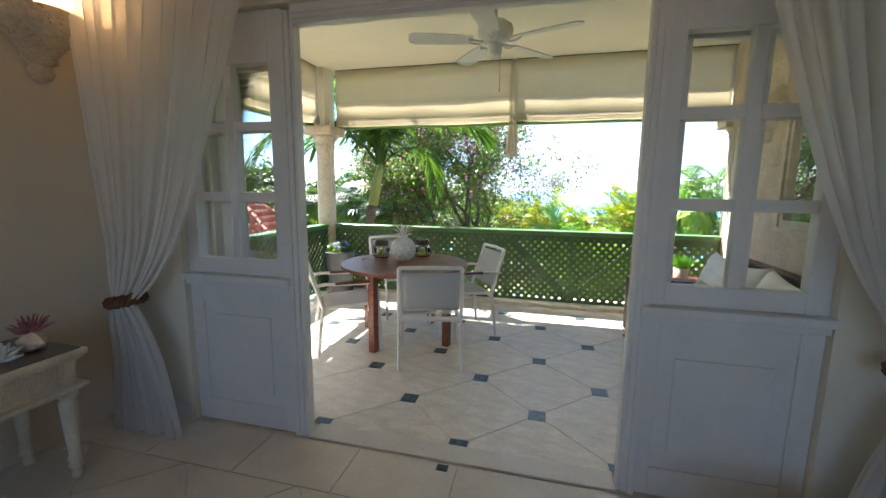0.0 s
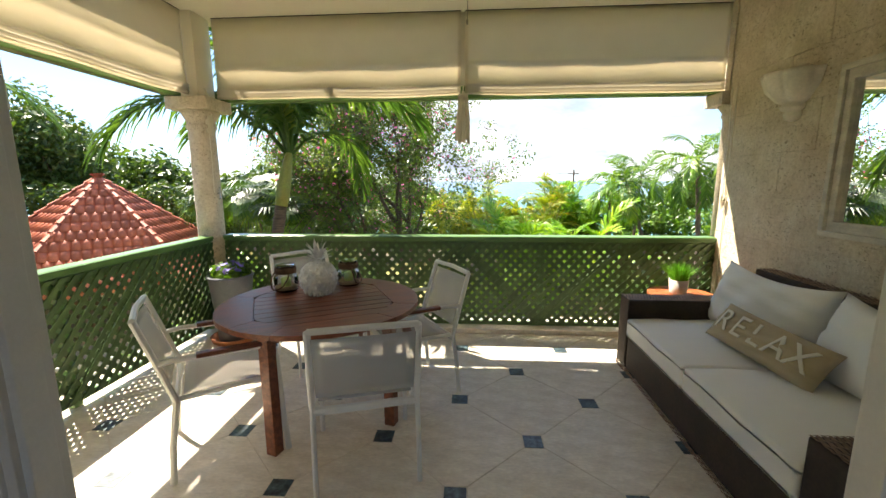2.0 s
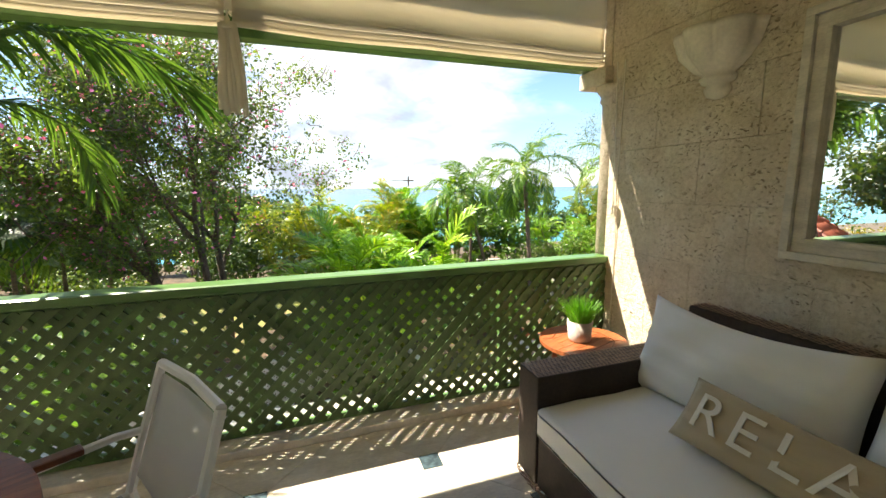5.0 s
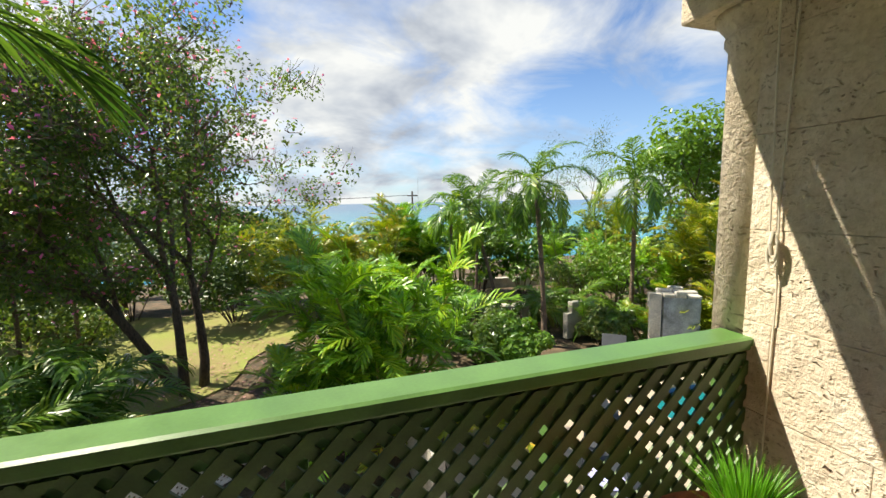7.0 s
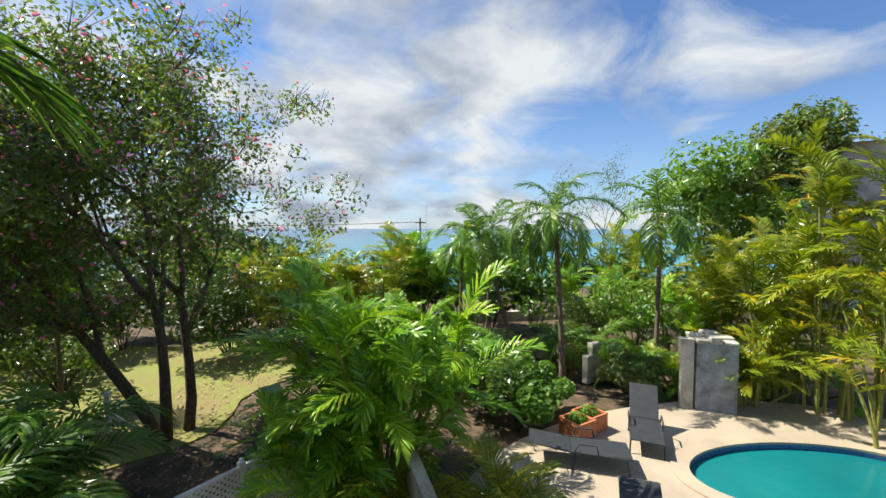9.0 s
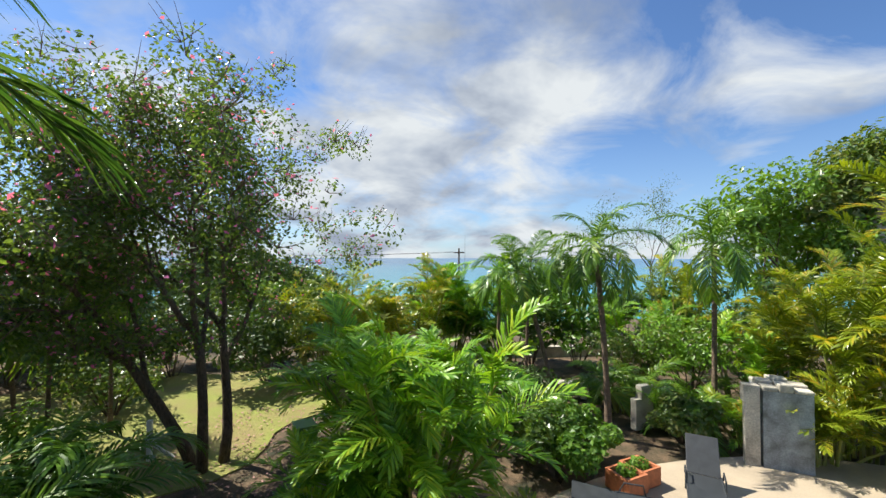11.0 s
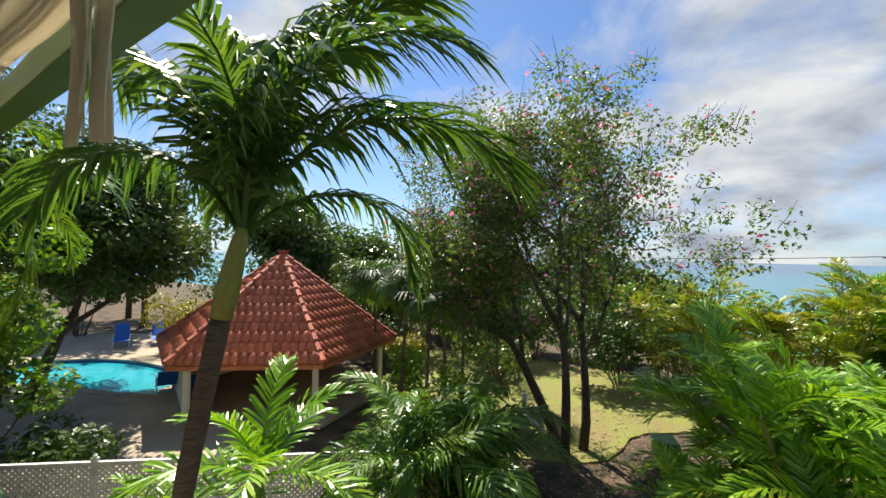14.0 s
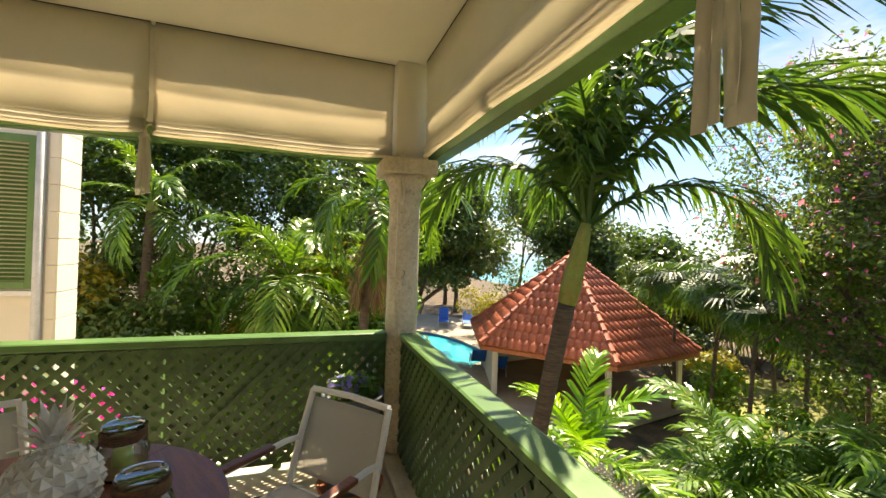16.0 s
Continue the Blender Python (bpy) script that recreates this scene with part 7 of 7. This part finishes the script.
for i, (x, y) in enumerate(((-14.79, 21.17), (-12.34, 21.19), (-10.57, 21.34), (-8.20, 20.35), (-2.57, 19.21), (-17.08, 17.69), (-12.88, 19.20), (-9.11, 19.16), (-6.58, 20.77), (-5.32, 24.71))):
    shrub(x, y, 2.1, 3.7, (LEAF_DARK, LEAF)[i % 2], 350 + i, 3000, 0.10, base=GROUND - 0.1, label="broad dark hedge shrub beyond the lawn", name="hedge_shrub")
cane_clump(-0.93, 19.39, 3.4, 1.3, "gold", 10, 7, 0.9, 74, "yellow and orange cane palms before the sea")
cane_clump(6.87, 18.82, 3.6, 1.3, "bright", 10, 7, 0.9, 75, "green cane palms before the sea")
cane_clump(13.47, 11.37, 3.4, 1.3, "gold", 10, 7, 0.95, 76, "golden cane palms by the pool")
cane_clump(12.11, 13.17, 2.0, 1.3, "bright", 10, 6, 0.8, 77, "green cane palms behind the pump house")
# dark slender palms beside the gazebo
for i, (x, y, tp) in enumerate(((-7.57, 12.27, 1.2), (-6.41, 11.99, 0.7), (-6.17, 13.59, 1.6), (-5.81, 15.31, 0.9), (-9.16, 12.83, 1.1), (-7.11, 14.08, 0.2))):
    palm(x, y, tp, (0.2 - 0.1 * i, 0.1), "fan", 18, 1.15, 0.05, 80 + i, 0.0, label="slender fan palm with glossy leaves, some in shaded green", low=-60)
# trees round the pools and the edge of the garden
tree(-16.67, 5.74, 8.6, 3.9, "shade_tree", "dark leaning shade tree beside the pool", LEAF_DARK, 24000, 0.11, 91, 0.22, 1, 0.30, 0.8, 0.9, low=0.40, offset=(0.4, 1.7), fill=50)
tree(-16.21, 10.30, 5.2, 1.8, "bare_tree", "small half-bare tree behind the gazebo", LEAF, 1100, 0.07, 92, 0.09, 1, 0.3, 0.8, 0.5, low=0.4)
for i, (x, y, h, r, mt, n, lf) in enumerate((
        (-29.58, 4.56, 9, 4.5, LEAF_DARK, 5000, 0.2), (-29.21, 13.16, 9.5, 4.5, LEAF, 5000, 0.22), (-25.84, 19.09, 9, 4.5, LEAF_DARK, 4500, 0.24), (-23.81, 26.51, 8.5, 5, LEAF, 4500, 0.26),
        (-15.78, 28.59, 7, 4.5, LEAF, 4500, 0.24), (-15.64, 26.93, 6.5, 4, LEAF_DARK, 4500, 0.22), (-20.71, 24.30, 7.5, 4, LEAF, 4500, 0.2), (-9.63, 33.70, 6.0, 4.5, LEAF_DARK, 4500, 0.25),
        (23.22, 21.53, 10.8, 5.0, LEAF_BRIGHT, 9000, 0.17), (28.55, 19.87, 12.0, 5.5, LEAF, 9000, 0.19), (37.13, 20.33, 12.5, 6, LEAF_BRIGHT, 7000, 0.22),
        (-33.5, 13.8, 13.0, 5.0, LEAF_DARK, 13000, 0.15), (-31.5, 19.8, 12.5, 4.8, LEAF, 13000, 0.15), (-21.2, 18.0, 9.0, 3.8, LEAF_DARK, 12000, 0.15),
        (18.07, 33.90, 6.5, 4.0, LEAF, 4000, 0.22), (-7.04, 41.03, 6.0, 5, LEAF_DARK, 4000, 0.28), (-17.31, 41.07, 7.0, 5, LEAF, 4000, 0.28))):
    tree(x, y, h, r, "garden_tree", "broad leafy tree at the edge of the garden", mt, n, lf, 100 + i, 0.2, 1, 0.28, 0.8, 1.25, low=0.2, base=GROUND if y < 20 else GROUND - 1.2)
tree(22.09, 29.22, 11.5, 2.2, "wispy_tree", "thin wispy tree against the sky", LEAF, 1500, 0.07, 130, 0.1, 1, 0.3, 1.0, 0.6, low=0.5)
tree(19.81, 32.02, 10.3, 1.8, "wispy_tree", "thin wispy tree against the sky", LEAF, 900, 0.07, 131, 0.1, 1, 0.3, 1.0, 0.6, low=0.5)
# the green wall beyond the side railing
palm(-9.94, 1.61, 0.9, (0.2, 0.1), "palm", 18, 1.15, 0.11, 141, 0.3, label="full green feather palm beside the house")
palm(-7.85, 3.11, 2.6, (0.1, 0.2), "palm", 13, 0.95, 0.10, 142, 0.3, label="palm with brown hanging dead leaves")
palm(-11.62, -1.79, 2.6, (0.0, 0.2), "palm", 13, 1.1, 0.12, 143, 0.3, label="tall palm with a thick fibrous trunk")
palm(-18.12, 3.00, 2.2, (0.3, 0.2), "palm", 13, 1.1, 0.1, 144, 0.3)
for i, (x, y, h, r, mt, n) in enumerate(((-14.71, -1.58, 9.8, 3.2, LEAF, 18000), (-14.36, -3.68, 9.8, 3.2, LEAF, 15000), (-16.00, 0.84, 10.4, 3.8, LEAF, 20000), (-17.11, 3.82, 10.2, 3.6, LEAF_DARK, 18000), (-20.09, -8.14, 9.0, 3.5, LEAF_DARK, 6000), (-12.33, 2.36, 5.2, 2.2, LEAF_GOLD, 2600))):
    tree(x, y, h, r, "hedge_tree", "dense leafy tree in the hedge beside the house", mt, n, 0.085, 150 + i, 0.14, 1, 0.25, 0.85, 0.8, low=0.08, fill=30)
for i, (px, py, r, h) in enumerate(((-10.15, -1.82, 1.5, 2.7), (-10.07, -0.33, 1.6, 2.9), (-8.86, 1.38, 1.5, 2.6), (-8.61, 2.73, 1.5, 2.6), (-13.34, 2.70, 1.5, 2.2))):
    shrub(px, py, r, h, (LEAF, LEAF_DARK, LEAF_BRIGHT)[i % 3], 230 + i, 2600, 0.09)
for i, (px, py) in enumerate(((-12.96, -4.21), (-11.57, -2.91), (-12.71, -2.53), (-11.44, -1.26), (-12.21, -0.43), (-10.99, 0.69), (-11.48, 1.75), (-10.51, 2.73), (-10.79, 3.79))):
    shrub(px, py, 1.7, 4.0 + 0.8 * (i % 3), (LEAF_BRIGHT, LEAF, LEAF_GOLD, LEAF)[i % 4], 330 + i, 3600, 0.085, label="tall leafy hedge shrub beside the house", name="hedge_shrub")
cane_clump(-9.93, 0.71, 1.6, 1.2, "bright", 9, 6, 0.9, 340, "green cane palms in the hedge")
cane_clump(11.09, 11.39, 0.8, 0.7, "gold", 6, 5, 0.7, 341, "low golden palms by the pump house")
cane_clump(11.44, 10.13, 1.4, 1.0, "gold", 9, 6, 0.8, 342, "golden cane palms by the pool")
DEAD = thing("dead_fronds", "brown dead palm leaves hanging by a trunk", "palm leaves", at=pose(-7.85, 3.11, 1.9))
for k in range(7):
    shared("frond", FRONDS["dry"][0], DEAD, pose(0.12, 0.2, 0, 0, 12 + 6 * (k % 3), k * 51) @ Matrix.Scale(0.8, 4))
BOUG = shrub(-4.0, 0.3, 0.7, 3.3, LEAF, 260, 1500, 0.06, label="magenta bougainvillea climbing beside the railing", name="bougainvillea")
foliage(BOUG, "bracts", [(0.25, 0.0, 3.3, 0.35, 0.25), (0.3, -0.4, 3.35, 0.3, 0.25)], 420, 0.045, MAGENTA, 261)


def litter():
    """Fallen pink petals and dry leaves under the flowering tree."""
    rnd = random.Random(5)
    verts, faces = [], []
    for k in range(2600):
        a, r = rnd.uniform(0, 6.28), 5.0 * math.sqrt(rnd.random())
        c = Vector((-1.2 + r * math.cos(a), 12.4 + r * math.sin(a) * 0.8, GROUND + 0.03 + rnd.uniform(0, 0.02)))
        s = rnd.uniform(0.02, 0.05)
        t = rnd.uniform(0, 6.28)
        u, w = Vector((math.cos(t), math.sin(t), rnd.uniform(-0.3, 0.3))) * s, Vector((-math.sin(t), math.cos(t), rnd.uniform(-0.3, 0.3))) * s * 0.6
        b = len(verts)
        verts += [c - u, c + w, c + u, c - w]
        faces.append((b, b + 1, b + 2, b + 3))
    me = bpy.data.meshes.new("fallen_leaves")
    me.from_pydata(verts, [], faces)
    me.materials.append(leaf_material("fallen_petal", (0.20, 0.10, 0.06), (0.45, 0.24, 0.22), None, 0.1, 0.8))
    tagged(new("fallen_leaves", me), "fallen pink petals and dry leaves on the ground", "leaves", kind="stuff")


litter()


# ---- floor tiles and wall blocks ----


def tile_floor():
    ax, ay, h, cut, gap = -1.165, 0.573, 0.4315, 0.056, 0.0025
    x0, x1, y0, y1 = -2.80, 2.05, YD + 0.002, 2.655
    full = [(h - cut - gap, -cut), (h - cut - gap, cut), (cut, h - cut - gap), (-cut, h - cut - gap), (-(h - cut) + gap, cut), (-(h - cut) + gap, -cut), (-cut, -(h - cut) + gap), (cut, -(h - cut) + gap)]
    full = [(x * (1 - gap / h), y * (1 - gap / h)) for x, y in full]
    whole = dot = None
    for i in range(-5, 9):
        for j in range(-3, 7):
            cx, cy = ax + i * h, ay + j * h
            if (i + j) % 2:
                poly = clip_poly([(cx + x, cy + y) for x, y in full], x0, x1, y0, y1)
                if not poly:
                    continue
                inside = x0 < cx - h and cx + h < x1 and y0 < cy - h and cy + h < y1
                if inside:
                    if whole is None:
                        bm = prism(full, -0.012, 0.0)
                        whole = bpy.data.meshes.new("tile")
                        bm.to_mesh(whole)
                        bm.free()
                        whole.materials.append(TILE)
                    shared("tile", whole, floor, pose(cx, cy, 0))
                else:
                    part("tile", prism(poly, -0.012, 0.0), TILE, floor)
            else:
                c = cut - gap
                poly = clip_poly([(cx - c, cy - c), (cx + c, cy - c), (cx + c, cy + c), (cx - c, cy + c)], x0, x1, y0, y1)
                if poly:
                    part("inset", prism(poly, -0.012, 0.0005), DOT, floor)


tile_floor()


def room_tiles():
    parent = bpy.data.objects["floor_room"]
    h, gap = 0.33, 0.003
    for k in range(9):
        a = -2.5 + k * 0.56
        part("tile", box((a + gap, -0.80, -0.012), (min(a + 0.56, 2.4) - gap, -0.46, 0.0)), TILE_IN, parent)
    for i in range(-9, 10):
        for j in range(0, 15):
            if (i + j) % 2:
                continue
            cx, cy = i * h, -0.80 - j * h
            c = h - gap * 1.5
            poly = clip_poly([(cx - c, cy), (cx, cy - c), (cx + c, cy), (cx, cy + c)], -2.5, 2.4, -5.6, -0.806)
            if poly:
                part("tile", prism(poly, -0.012, 0.0), TILE_IN, parent)
    part("inset", box((-0.37, -0.52, -0.01), (-0.31, -0.47, 0.0012)), DOT, parent)


room_tiles()


def stone_blocks():
    rnd = random.Random(8)
    z, row = 0.0, 0
    while z < CEIL - 0.01:
        top = min(z + 0.335, CEIL)
        y = YD + 0.003 - (0.3 if row % 2 else 0)
        while y < 2.80:
            a, b = max(y, YD + 0.003), min(y + 0.60, 2.80)
            if b - a > 0.03:
                out = 2.052 + rnd.uniform(-0.0015, 0.002)
                part("block", box((out, a + 0.001, z + 0.001), (2.076, b - 0.001, top - 0.001), 0.0025), STONE, WALL)
            y += 0.60
        z += 0.335
        row += 1


stone_blocks()
